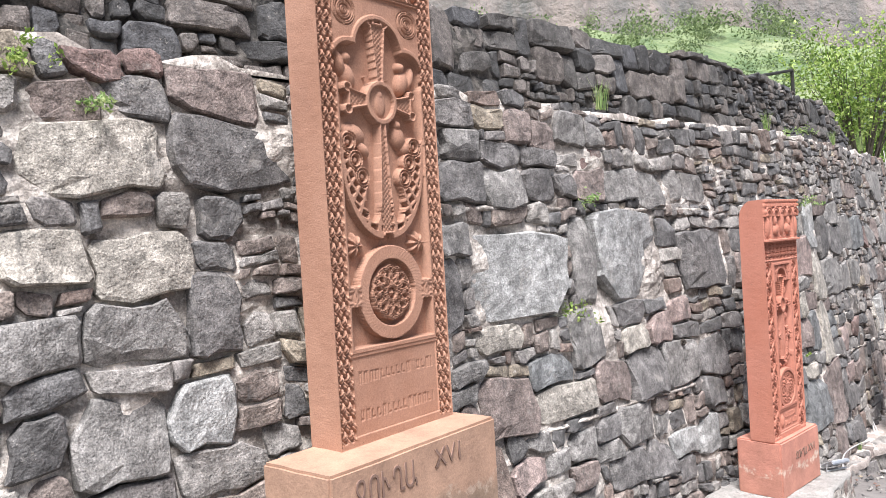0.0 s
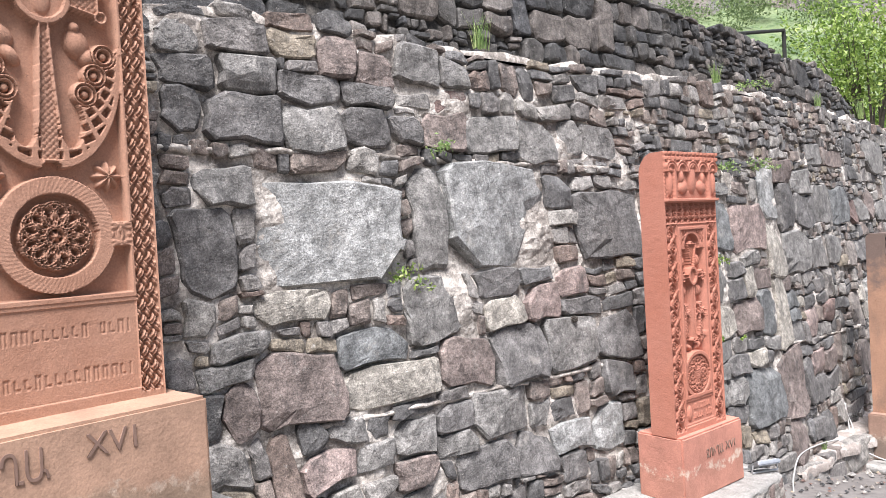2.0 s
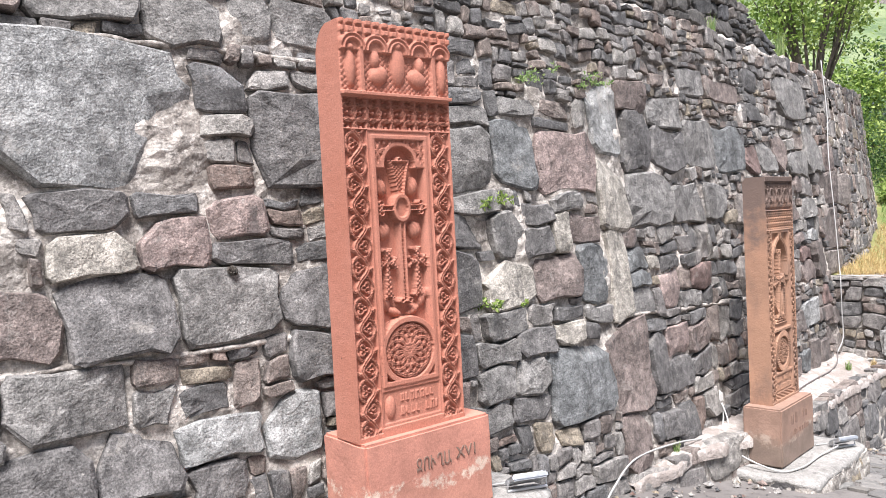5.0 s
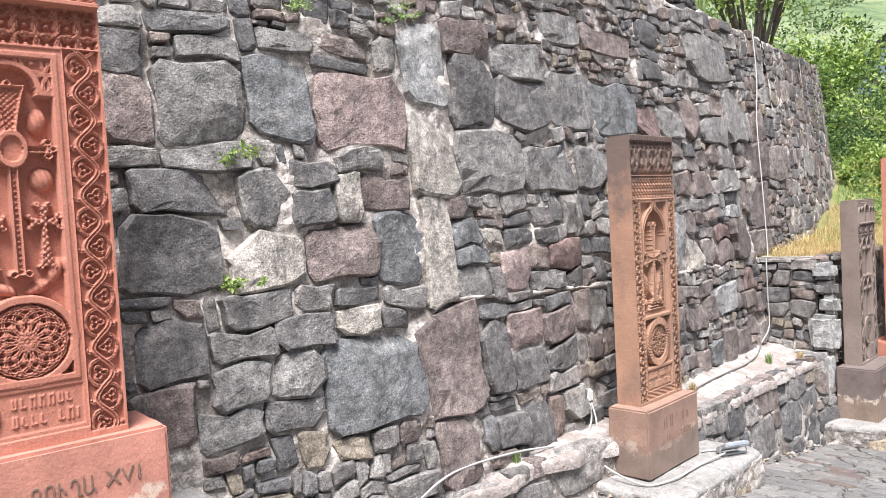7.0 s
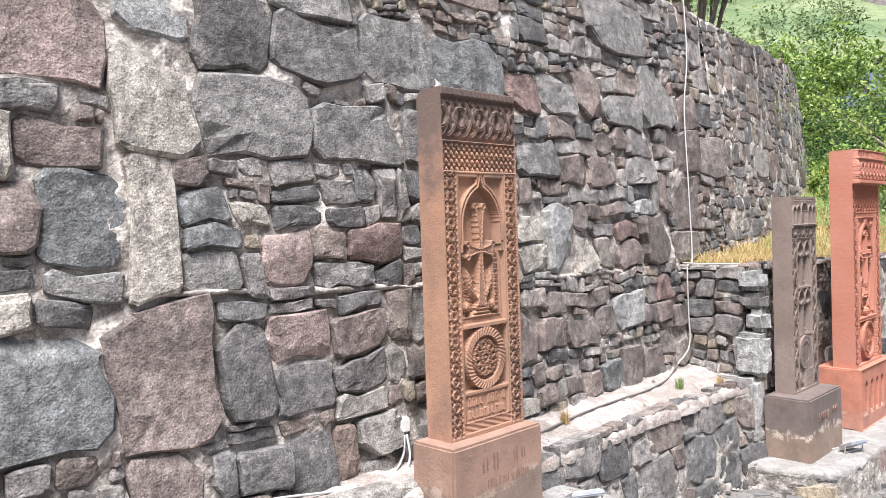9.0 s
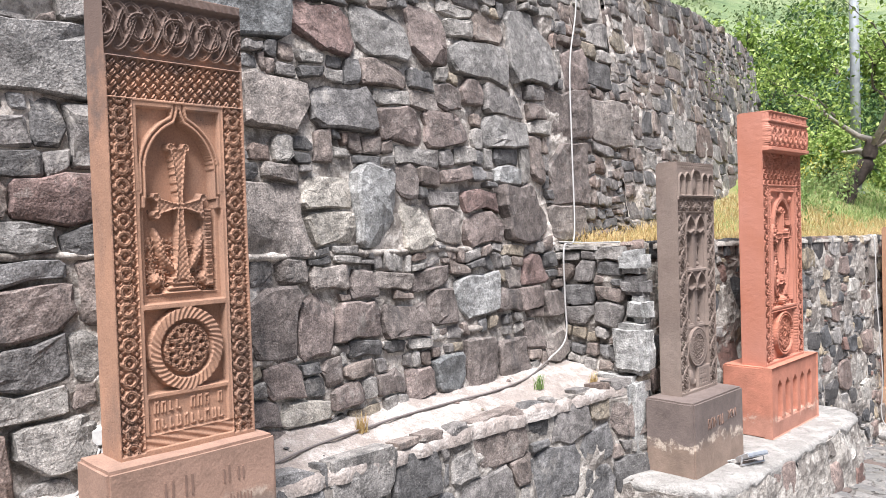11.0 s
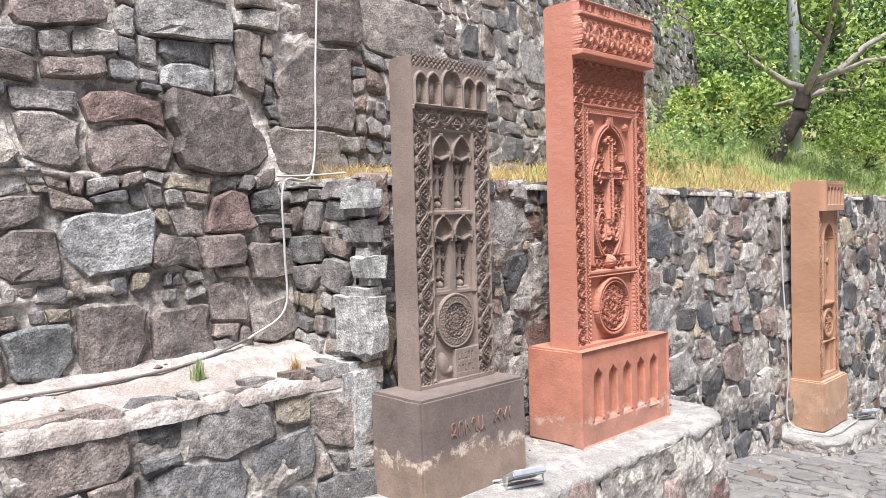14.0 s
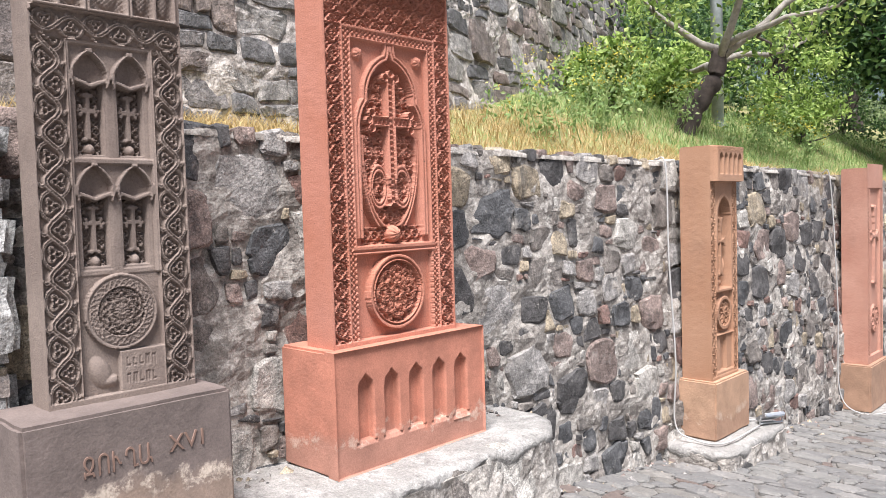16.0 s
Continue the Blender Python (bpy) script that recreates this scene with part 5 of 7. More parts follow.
# the first stone: plaited borders, feathered cross, pierced disc
def relief_one():
    r = Relief(0.85, 2.70)
    plain_u, plain_v = r.u, r.v
    r.u = np.interp(r.u, [-0.425, -0.32, 0.32, 0.425], [-0.425, -0.295, 0.295, 0.425])
    r.v = np.interp(r.v, [0, 0.46, 0.735, 1.73, 2.28, 2.70], [0, 0.44, 0.70, 1.60, 2.14, 2.69])
    u, v = r.u, r.v
    r.h[:] = -0.004
    for s in (-1, 1):
        m = r.box(s * 0.355 - 0.058, s * 0.355 + 0.058, 0.03, 2.68)
        r.set(m, -0.028 + 0.033 * plait(u - s * 0.355, v * 0.8, 0.053))
        r.region("carved_border", m)
    m = r.box(-0.29, 0.29, 0.05, 0.42)
    r.set(m, -0.010 - 0.004 * strokes(u, v, [0.32, 0.14], -0.26, 0.26, 0.05, 1.3))
    r.region("inscription_panel", m)
    m = r.box(-0.295, 0.295, 0.44, 2.12)
    lob = np.minimum(np.maximum(np.abs(u) - 0.28, v - 1.72), np.hypot(u, v - 1.86) - 0.155)
    for s in (-1, 1):
        lob = np.minimum(lob, np.hypot(u - s * 0.19, v - 1.76) - 0.115)
    lob = np.maximum(lob, 0.46 - v)
    bg = -0.055
    h = np.where(lob < 0, bg, -0.008)
    h = np.maximum(h, np.where(np.abs(lob - 0.012) < 0.012, 0.0, -1))
    # spandrel rounds
    for s in (-1, 1):
        q = np.hypot(np.abs(u) - 0.215, v - 2.03)
        h = np.where((lob > 0.02) & (q < 0.075), -0.022 + 0.02 * strand((q * 3 % 0.075) - 0.037, 0.03), h)
    # cross
    d = cross_sdf(u, v, 1.60, 0.40, 0.62, 0.215, 0.042)
    h = np.where((d < 0) & (lob < 0.02), np.maximum(h, -0.012 + 0.009 * (d > -0.009) - 0.006 * (d < -0.009) * (1 - plait(u, v, 0.024))), h)
    q = np.hypot(u, v - 1.60)
    h = np.where(q < 0.105, np.where(q > 0.082, -0.002, -0.022 + 0.012 * blob(u, v, [(0, 1.585, 0.035, 0.055, 0), (0, 1.635, 0.02, 0.022, 0)])), h)
    # plain lumps in the four quarters
    lumps = [(-0.20, 1.80, 0.035, 0.032, 0), (-0.19, 1.71, 0.045, 0.075, 0.3), (-0.24, 1.77, 0.03, 0.07, 0.3), (0.17, 1.80, 0.03, 0.03, 0), (0.18, 1.72, 0.045, 0.07, -0.3), (0.235, 1.75, 0.028, 0.07, -0.3),
             (-0.17, 1.44, 0.075, 0.05, -0.3), (-0.12, 1.37, 0.05, 0.03, -0.8), (0.13, 1.44, 0.05, 0.06, 0.3), (0.12, 1.50, 0.026, 0.026, 0), (0.17, 1.39, 0.04, 0.04, 0.5)]
    h = np.maximum(h, np.where(lob < 0, bg + 0.045 * blob(u, v, lumps), -1))
    # feathered leaves rising on both sides of the foot
    a = np.abs(u)
    big = np.hypot(a - 0.02, (v - 1.36) * 0.66) - 0.268
    leaf = (big < 0) & (v < 1.14 + 1.3 * (a - 0.05)) & (np.hypot(a - 0.085, (v - 1.13) * 0.5) > 0.048) & (a > 0.035)
    rr = np.hypot(a - 0.02, v - 1.36)
    fe = 0.5 + 0.5 * np.cos(np.arctan2(1.40 - v, a - 0.02) * 34)
    gr = 0.5 + 0.5 * np.cos(rr * 150)
    h = np.where(leaf, bg + 0.045 * np.where(big < -0.022, 0.2 + 0.8 * np.maximum(fe > 0.72, gr > 0.7), 1.0), h)
    for cu, cv in ((0.225, 1.40), (0.185, 1.32), (0.145, 1.245)):
        q = np.hypot(a - cu, v - cv)
        h = np.where(q < 0.05, bg + 0.045 * np.maximum(strand(q - 0.036, 0.014), 0.8 * rod(q, 0.018)), h)
    # small flowers
    q, th = np.hypot(a - 0.215, v - 0.93), np.arctan2(v - 0.93, a - 0.215)
    fl = 0.062 * (0.85 + 0.15 * np.cos(8 * th))
    h = np.where(q < fl, bg + 0.05 * np.sqrt(np.clip(1 - (q / fl) ** 2, 0, 1)) * (0.8 + 0.2 * np.cos(8 * th)), h)
    # disc
    q = np.hypot(u, v - 0.70)
    h = np.where(q < 0.225, -0.004 + 0.0005 * np.cos(np.arctan2(v - 0.70, u) * 70 + q * 200), h)
    h = np.where(q < 0.16, -0.055 + 0.05 * rosette(u, v - 0.70, 0.155, 12, 1), h)
    wing = (np.abs(v - 0.70) < 0.05) & (a > 0.21) & (a < 0.29)
    h = np.where(wing, -0.006 + 0.006 * rings(u, v - 0.70, 0.07), h)
    r.set(m, h)
    r.region("cross_panel", m)
    r.region("rosette", np.hypot(u, v - 0.70) < 0.226)
    m = r.box(-0.295, 0.295, 2.16, 2.66)
    r.set(m, -0.042 + 0.044 * np.maximum(rings(u, v - 2.2, 0.145, 0.62, 0.07), 0.8 * rings(u, v - 2.2, 0.145, 0.34, 0.05)))
    r.region("knot_panel", m)
    m = r.box(-0.295, 0.295, 2.122, 2.158)
    r.set(m, -0.006 + 0.008 * np.cos(v * 400))
    r.u, r.v = plain_u, plain_v
    return r


# the second: cornice with figures, scroll borders, slender cross
def relief_two():
    W, H = 0.68, 2.14
    r = Relief(W, H)
    u, v = r.u, r.v
    a = np.abs(u)
    m = r.box(-W / 2, W / 2, 1.765, H)
    fig = blob(u, v, [(0, 1.93, 0.05, 0.11, 0), (0, 2.03, 0.03, 0.03, 0), (-0.12, 1.87, 0.06, 0.05, 0.5), (-0.14, 1.95, 0.03, 0.05, 0), (0.12, 1.87, 0.06, 0.05, -0.5), (0.14, 1.94, 0.03, 0.05, 0),
                      (-0.285, 1.90, 0.03, 0.10, 0), (0.285, 1.90, 0.03, 0.10, 0), (-0.285, 2.0, 0.022, 0.022, 0), (0.285, 2.0, 0.022, 0.022, 0)])
    h = 0.005 + 0.03 * np.maximum(fig, 0.22 * plait(u, v, 0.03))
    ar = np.minimum(np.abs(np.hypot(((u + 0.068) % 0.136) - 0.068, (v - 1.99) * 0.9) - 0.06), 1)
    h = np.where(v > 1.985, np.maximum(h, 0.02 + 0.018 * strand(ar, 0.02)), h)
    h = np.where((np.abs(a - 0.225) < 0.012) & (v < 2.0), 0.03, h)
    h = np.where(v > 2.075, 0.022 + 0.016 * (np.abs(((u / 0.052) % 1) - 0.5) < 0.3) * ((v < 2.10) | (v > 2.115)), h)
    h = np.where(v < 1.785, 0.036, h)
    r.set(m, h)
    r.region("cornice", m)
    m = r.box(-W / 2 + 0.01, W / 2 - 0.01, 1.60, 1.755)
    r.set(m, -0.036 + 0.038 * rings(u, v - 1.605, 0.075, 0.6, 0.095))
    r.region("knot_band", m)
    for s in (-1, 1):
        m = r.box(s * 0.265 - 0.066, s * 0.265 + 0.066, 0.03, 1.595)
        r.set(m, -0.024 + 0.027 * vine(u - s * 0.265, v, 0.125, 0.21))
        r.region("carved_border", m)
    m = r.box(-0.195, 0.195, 0.05, 1.59)
    niche = np.maximum(a - 0.165, np.maximum(0.27 - v, v - 1.56))
    bg = -0.065
    h = np.where(niche < 0, bg, -0.006)
    # arched head with stepped shoulders
    head = np.minimum(np.hypot(u, v - 1.42) - 0.095, np.maximum(a - 0.155, v - 1.40))
    h = np.where((niche < 0) & (head > 0), -0.022 + 0.016 * rings(u, v, 0.09), h)
    h = np.where((np.abs(head - 0.012) < 0.012) & (niche < 0), -0.010, h)
    d = np.minimum(straight_cross(u, v, 1.19, 0.24, 0.50, 0.125, 0.017), np.maximum(np.abs(u) - 0.016 - 0.05 * np.clip((v - 1.19) / 0.27, 0, 1) ** 1.6, np.maximum(v - 1.44, 1.19 - v)))
    h = np.where((d < 0) & (niche < 0), -0.018 + 0.009 * (d > -0.007) - 0.012 * (d < -0.010) * (1 - plait(u, v, 0.022)), h)
    q = np.hypot(u * 1.35, v - 1.19)
    h = np.where(q < 0.075, np.where(q > 0.05, -0.006, -0.022), h)
    small = cross_sdf(a - 0.095, v, 0.90, 0.07, 0.18, 0.05, 0.018)
    h = np.where((small < 0) & (niche < 0), np.maximum(h, -0.03 + 0.012 * plait(u, v, 0.025)), h)
    lumps = [(-0.1, 1.30, 0.035, 0.055, 0.2), (0.1, 1.30, 0.035, 0.055, -0.2), (-0.1, 1.07, 0.045, 0.05, 0), (0.1, 1.07, 0.045, 0.05, 0), (-0.12, 0.70, 0.03, 0.06, 0.4), (0.12, 0.70, 0.03, 0.06, -0.4),
             (-0.06, 0.64, 0.05, 0.025, -0.5), (0.06, 0.64, 0.05, 0.025, 0.5)]
    h = np.maximum(h, np.where(niche < 0, bg + 0.042 * blob(u, v, lumps) * (0.9 + 0.1 * np.cos(u * 260 + v * 90)), -1))
    q = np.hypot(u, v - 0.43)
    h = np.where(q < 0.183, -0.002, h)
    h = np.where(q < 0.152, -0.034 + 0.028 * rosette(u, v - 0.43, 0.15, 14, 0), h)
    h = np.where((np.abs(niche) < 0.012), 0.0, h)
    h = np.where((v < 0.25), -0.006, h)
    h = np.where((v < 0.235) & (v > 0.07) & (a < 0.18), -0.012 + 0.006 * strokes(u, v, [0.19, 0.12], -0.08, 0.16, 0.045, 4.1) + 0.02 * blob(u, v, [(-0.14, 0.15, 0.03, 0.06, 0)]), h)
    r.set(m, h)
    r.region("cross_panel", m)
    r.region("rosette", np.hypot(u, v - 0.43) < 0.184)
    return r


# the third: guilloche head, ogee niche
def relief_three():
    W, H = 0.68, 2.03
    r = Relief(W, H)
    u, v = r.u, r.v
    a = np.abs(u)
    m = r.box(-W / 2, W / 2, 1.73, H)
    h = -0.026 + 0.03 * np.maximum(braid(v - 1.86, u, 0.22, 0.27, 4, 0.012), strand(np.hypot(((u + 0.085) % 0.17) - 0.085, v - 1.86) - 0.055, 0.012))
    h = np.where(v > 1.985, 0.006 + 0.004 * np.cos(u * 150 + v * 80), h)
    r.set(m, h)
    r.region("guilloche_band", m)
    m = r.box(-W / 2 + 0.01, W / 2 - 0.01, 1.555, 1.725)
    r.set(m, -0.026 + 0.028 * plait(u, v, 0.046))
    r.region("plaited_band", m)
    for s in (-1, 1):
        m = r.box(s * 0.28 - 0.052, s * 0.28 + 0.052, 0.02, 1.55)
        r.set(m, -0.022 + 0.025 * np.maximum(0.9 * plait(u - s * 0.28, v, 0.036), strand(np.hypot(u - s * 0.28, (v % 0.076) - 0.038) - 0.026, 0.008)))
        r.region("carved_border", m)
    m = r.box(-0.222, 0.222, 0.03, 1.545)
    bg = -0.075
    h = np.full_like(u, -0.004)
    frame = np.maximum(a - 0.205, np.maximum(0.66 - v, v - 1.52))
    h = np.where(frame < 0, -0.035, h)
    n = np.minimum(arch_sdf(u, v, 0.168, 0.69, 1.24, 0.40, 0.07), np.maximum(a - 0.178, np.maximum(v - 1.12, 0.69 - v)))
    h = np.where(n < 0, bg, h)
    h = np.where((np.abs(n - 0.018) < 0.018) & (v > 1.08), -0.006 - 0.012 * (np.abs(n - 0.018) < 0.004), h)
    d = cross_sdf(u, v, 1.09, 0.26, 0.34, 0.115, 0.032)
    h = np.where((d < 0) & (n < 0), -0.026 + 0.006 * (d > -0.008) + 0.005 * plait(u, v, 0.026), h)
    net = rings(u, v, 0.055)
    h = np.maximum(h, np.where((n < 0) & (v < 0.95) & (a > 0.03), bg + 0.022 * net, -1))
    lumps = [(-0.095, 0.90, 0.024, 0.10, 0.25), (0.095, 0.90, 0.024, 0.10, -0.25), (-0.055, 0.83, 0.018, 0.09, 0.6), (0.055, 0.83, 0.018, 0.09, -0.6), (0, 0.76, 0.045, 0.04, 0), (-0.125, 0.76, 0.035, 0.035, 0), (0.125, 0.76, 0.035, 0.035, 0)]
    h = np.maximum(h, np.where(n < 0, bg + 0.055 * blob(u, v, lumps) * (0.8 + 0.2 * plait(u, v, 0.026)), -1))
    h = np.where((n < 0) & (v < 0.70 + 0.07 * np.clip(1 - a / 0.1, 0, 1)), -0.03 - 0.008 * np.cos(v * 300), h)
    h = np.where((a - 0.12 > 0) & (a < 0.165) & (u > 0) & (v < 1.08) & (v > 0.72), -0.036 + 0.008 * strokes(v, -u, [-0.143], 0.72, 1.08, 0.03, 2.2), h)
    sq = np.maximum(a - 0.205, np.maximum(0.27 - v, v - 0.635))
    h = np.where(sq < 0, -0.055, h)
    q = np.hypot(u, v - 0.45)
    h = np.where(q < 0.185, -0.004 - 0.003 * np.cos(np.arctan2(v - 0.45, u) * 40 + q * 150), h)
    h = np.where(q < 0.132, -0.040 + 0.036 * rosette(u, v - 0.45, 0.13, 12, 1), h)
    h = np.where((v < 0.245) & (v > 0.09) & (a < 0.2), -0.016 + 0.008 * strokes(u, v, [0.205, 0.13], -0.18, 0.19, 0.05, 7.7), h)
    h = np.where(v < 0.085, -0.008 + 0.003 * np.cos(u * 60 + v * 190), h)
    r.set(m, h)
    r.region("cross_panel", m)
    r.region("rosette", np.hypot(u, v - 0.45) < 0.186)
    return r


# the fourth: four small arched niches
def relief_four():
    W, H = 0.64, 1.86
    r = Relief(W, H)
    u, v = r.u, r.v
    a = np.abs(u)
    m = r.box(-W / 2, W / 2, 1.56, H)
    h = np.full_like(u, 0.0)
    for cu, hw in ((0, 0.075), (-0.15, 0.045), (0.15, 0.045), (-0.25, 0.04), (0.25, 0.04)):
        n = arch_sdf(u - cu, v, hw, 1.60, 1.71, 0.3)
        h = np.where(n < 0, -0.03 + 0.02 * blob(u, v, [(cu, 1.67, hw * 0.6, 0.06, 0)]) + 0.006 * plait(u, v, 0.02), h)
        h = np.where(np.abs(n - 0.007) < 0.007, 0.012, h)
    h = np.where(v > 1.80, -0.006 + 0.012 * plait(u, v, 0.035), h)
    h = np.where(v < 1.585, 0.014, h)
    r.set(m, h)
    r.region("arcade_band", m)
    m = r.box(-0.31, 0.31, 1.468, 1.58)
    r.set(m, -0.022 + 0.024 * np.maximum(vine(v - 1.524, u, 0.108, 0.205), 0))
    r.region("scroll_band", m)
    for s in (-1, 1):
        m = r.box(s * 0.25 - 0.066, s * 0.25 + 0.066, 0.03, 1.466)
        r.set(m, -0.022 + 0.025 * vine(u - s * 0.25, v, 0.13, 0.19))
        r.region("carved_border", m)
    m = r.box(-0.180, 0.180, 0.03, 1.466)
    h = np.full_like(u, -0.004)
    inner = np.maximum(a - 0.170, np.maximum(0.52 - v, v - 1.455))
    h = np.where(inner < 0, -0.024, h)
    for foot, spring in ((0.545, 0.845), (1.005, 1.305)):
        x = a - 0.086
        n = np.maximum(np.abs(x) - 0.068, np.maximum(foot - v, v - spring))
        t = np.clip((v - spring + 0.012) / 0.135, 0, 1)
        onion = np.maximum(np.abs(x) - 0.074 * np.sqrt(np.clip(np.sin(np.pi * (0.22 + 0.78 * t)), 0, 1)) * (1 - 0.45 * t ** 2), np.maximum(spring - 0.012 - v, v - spring - 0.122))
        both = np.minimum(n, onion)
        h = np.where(onion < 0, -0.060 + 0.25 * np.abs(x), h)
        h = np.where((np.abs(onion - 0.006) < 0.008) & (v > spring - 0.02), -0.004, h)
        h = np.where(n < 0, -0.085, h)
        h = np.where((n < 0) & (np.abs(x) > 0.054), -0.026, h)
        h = np.where((np.abs(v - spring - 0.35 * np.abs(x) + 0.012) < 0.009) & (np.abs(x) < 0.072), -0.010, h)
        d = straight_cross(x, v, foot + 0.19, 0.065, 0.12, 0.032, 0.010)
        h = np.where((d < 0) & (n < 0), -0.046, h)
        h = np.where((n < 0) & (np.abs(x) < 0.048) & (d > 0.006), np.maximum(h, -0.085 + 0.030 * rings(x, v - foot, 0.036, 0.4, 0.12)), h)
        h = np.maximum(h, np.where(n < 0, -0.085 + 0.055 * blob(x, v, [(0, foot + 0.03, 0.026, 0.03, 0)]), -1))
        h = np.where((v > foot - 0.001) & (v < foot + 0.012) & (np.abs(x) < 0.06), -0.03, h)
    h = np.where((np.abs(v - 0.988) < 0.012) & (a < 0.17), -0.008, h)
    q = np.hypot(u, v - 0.365)
    h = np.where(v < 0.52, -0.028, h)
    h = np.where(q < 0.158, -0.004 - 0.005 * (np.abs(q - 0.142) < 0.004) - 0.006 * (1 - rings(np.arctan2(v - 0.365, u) * 0.125, q - 0.122, 0.026, 0.4, 0.13)) * (np.abs(q - 0.122) < 0.014), h)
    h = np.where(q < 0.102, -0.034 + 0.028 * np.maximum(rosette(u, v - 0.365, 0.10, 12, 0), 0.8 * rings(u, v - 0.365, 0.03, 0.45, 0.11)), h)
    h = np.where((v < 0.20) & (u > -0.02), -0.004 - 0.004 * strokes(u, v, [0.15, 0.08], 0.0, 0.15, 0.04, 9.1), h)
    h = np.where((v < 0.22) & (u < -0.03), np.maximum(h, -0.04 + 0.03 * blob(u, v, [(-0.1, 0.12, 0.05, 0.08, 0.4), (-0.06, 0.08, 0.05, 0.03, 0)])), h)
    r.set(m, h)
    r.region("cross_panel", m)
    r.region("rosette", np.hypot(u, v - 0.365) < 0.159)
    return r


# the fifth: projecting knotwork cornice, star borders, trefoil ogee niche
def relief_five():
    W, H = 0.90, 2.31
    r = Relief(W, H)
    u, v = r.u, r.v
    a = np.abs(u)
    m = r.box(-W / 2, W / 2, 1.955, H)
    h = 0.055 + 0.028 * np.maximum(braid(v - 2.10, u, 0.21, 0.24, 4, 0.011), np.maximum(strand(np.hypot(((u + 0.06) % 0.12) - 0.06, (v - 2.10) * 0.8) - 0.05, 0.010), strand(np.hypot((u % 0.12) - 0.06, v - 2.10) - 0.022, 0.008)))
    h = np.where(v > 2.225, 0.062 + 0.016 * strokes(u, v, [2.262], -0.43, 0.43, 0.05, 5.5), h)
    h = np.where((np.abs(v - 1.975) < 0.018) | (np.abs(v - 2.222) < 0.008) | (v > 2.295), 0.084, h)
    r.set(m, h)
    r.region("cornice", m)
    m = r.box(-W / 2 + 0.012, W / 2 - 0.012, 1.655, 1.945)
    r.set(m, -0.036 + 0.040 * stars(u, v - 1.655, 0.0967))
    r.region("star_panel", m)
    for s in (-1, 1):
        m = r.box(s * 0.388 - 0.050, s * 0.388 + 0.050, 0.03, 1.653)
        r.set(m, -0.036 + 0.040 * stars(u - s * 0.388, v, 0.100))
        r.region("star_border", m)
    m = r.box(-0.337, 0.337, 0.03, 1.653)
    h = np.full_like(u, 0.0)
    fr = np.maximum(a - 0.305, v - 1.62)
    h = np.where(np.abs(fr) < 0.022, -0.016 + 0.016 * plait(u, v, 0.03), h)
    h = np.where(fr < -0.03, -0.032, h)
    n = np.minimum(arch_sdf(u, v, 0.165, 0.56, 1.30, 0.30, 0.06), arch_sdf(u, v, 0.222, 0.56, 1.13, 0.0))
    h = np.where((n < 0) & (v > 0.55), -0.078, h)
    h = np.where((np.abs(n - 0.018) < 0.018) & (v > 0.56) & (fr < -0.026), -0.006 - 0.012 * (np.abs(n - 0.018) < 0.004), h)
    q, th = np.hypot(a - 0.215, v - 1.52), np.arctan2(v - 1.52, a - 0.215)
    h = np.where(q < 0.036, -0.03 + 0.03 * np.sqrt(np.clip(1 - (q / 0.036) ** 2, 0, 1)) * (0.85 + 0.15 * np.cos(8 * th)), h)
    # filigree round the cross, held in a slim oval
    oval = np.hypot(u, (v - 1.02) * 0.46) - 0.200
    fil = np.maximum(rings(u, v - 1.16, 0.070, 0.34, 0.09), 0.9 * strand(np.sin(u * 62) * 0.02 + np.sin(v * 44 + 60 * a) * 0.02, 0.011))
    h = np.where((n < 0) & (oval < 0) & (v > 0.62), -0.078 + 0.044 * fil, h)
    h = np.where((n < 0) & (np.abs(oval) < 0.012) & (v < 1.1), -0.026 - 0.012 * (np.abs(oval) < 0.003), h)
    d = straight_cross(u, v, 1.18, 0.24, 0.44, 0.140, 0.025)
    h = np.where((n < 0) & (d < 0.014), -0.074, h)
    h = np.where((d < 0) & (n < 0.01), -0.010 + 0.008 * (d > -0.006) - 0.018 * (d < -0.007) * (1 - bar_plait(u, v, 1.18, 0.020, 0.060)), h)
    # loops beside the foot of the cross, and the boss below
    q = np.hypot((a - 0.085) * 1.15, (v - 0.83) * 0.62)
    h = np.where((n < 0) & (np.abs(q - 0.062) < 0.012), -0.028 - 0.010 * (np.abs(q - 0.062) < 0.003), h)
    h = np.where((v > 0.525) & (v < 0.615) & (a < 0.222), -0.070 + 0.036 * rings(u, v - 0.57, 0.06, 0.40, 0.09), h)
    q, th = np.hypot(u, v - 0.575), np.arctan2(v - 0.575, u)
    h = np.where(q < 0.05, -0.05 + 0.07 * np.sqrt(np.clip(1 - (q / 0.05) ** 2, 0, 1)) * (0.92 + 0.08 * np.cos(10 * th)), h)
    h = np.where((np.abs(v - 0.498) < 0.024) & (a < 0.30), -0.002 - 0.01 * (np.abs(v - 0.492) < 0.006), h)
    h = np.where((v < 0.472) & (a < 0.278), -0.04, h)
    q = np.hypot(u, v - 0.262)
    h = np.where(q < 0.202, 0.006 - 0.02 * (np.abs(q - 0.180) < 0.005), h)
    h = np.where(q < 0.168, -0.042 + 0.042 * np.maximum(rosette(u, v - 0.262, 0.166, 8, 1), 0.85 * strand(np.sin(u * 90) * 0.014 + np.sin(v * 90) * 0.014, 0.008)), h)
    r.set(m, h)
    r.region("cross_panel", m)
    r.region("rosette", np.hypot(u, v - 0.262) < 0.203)
    return r


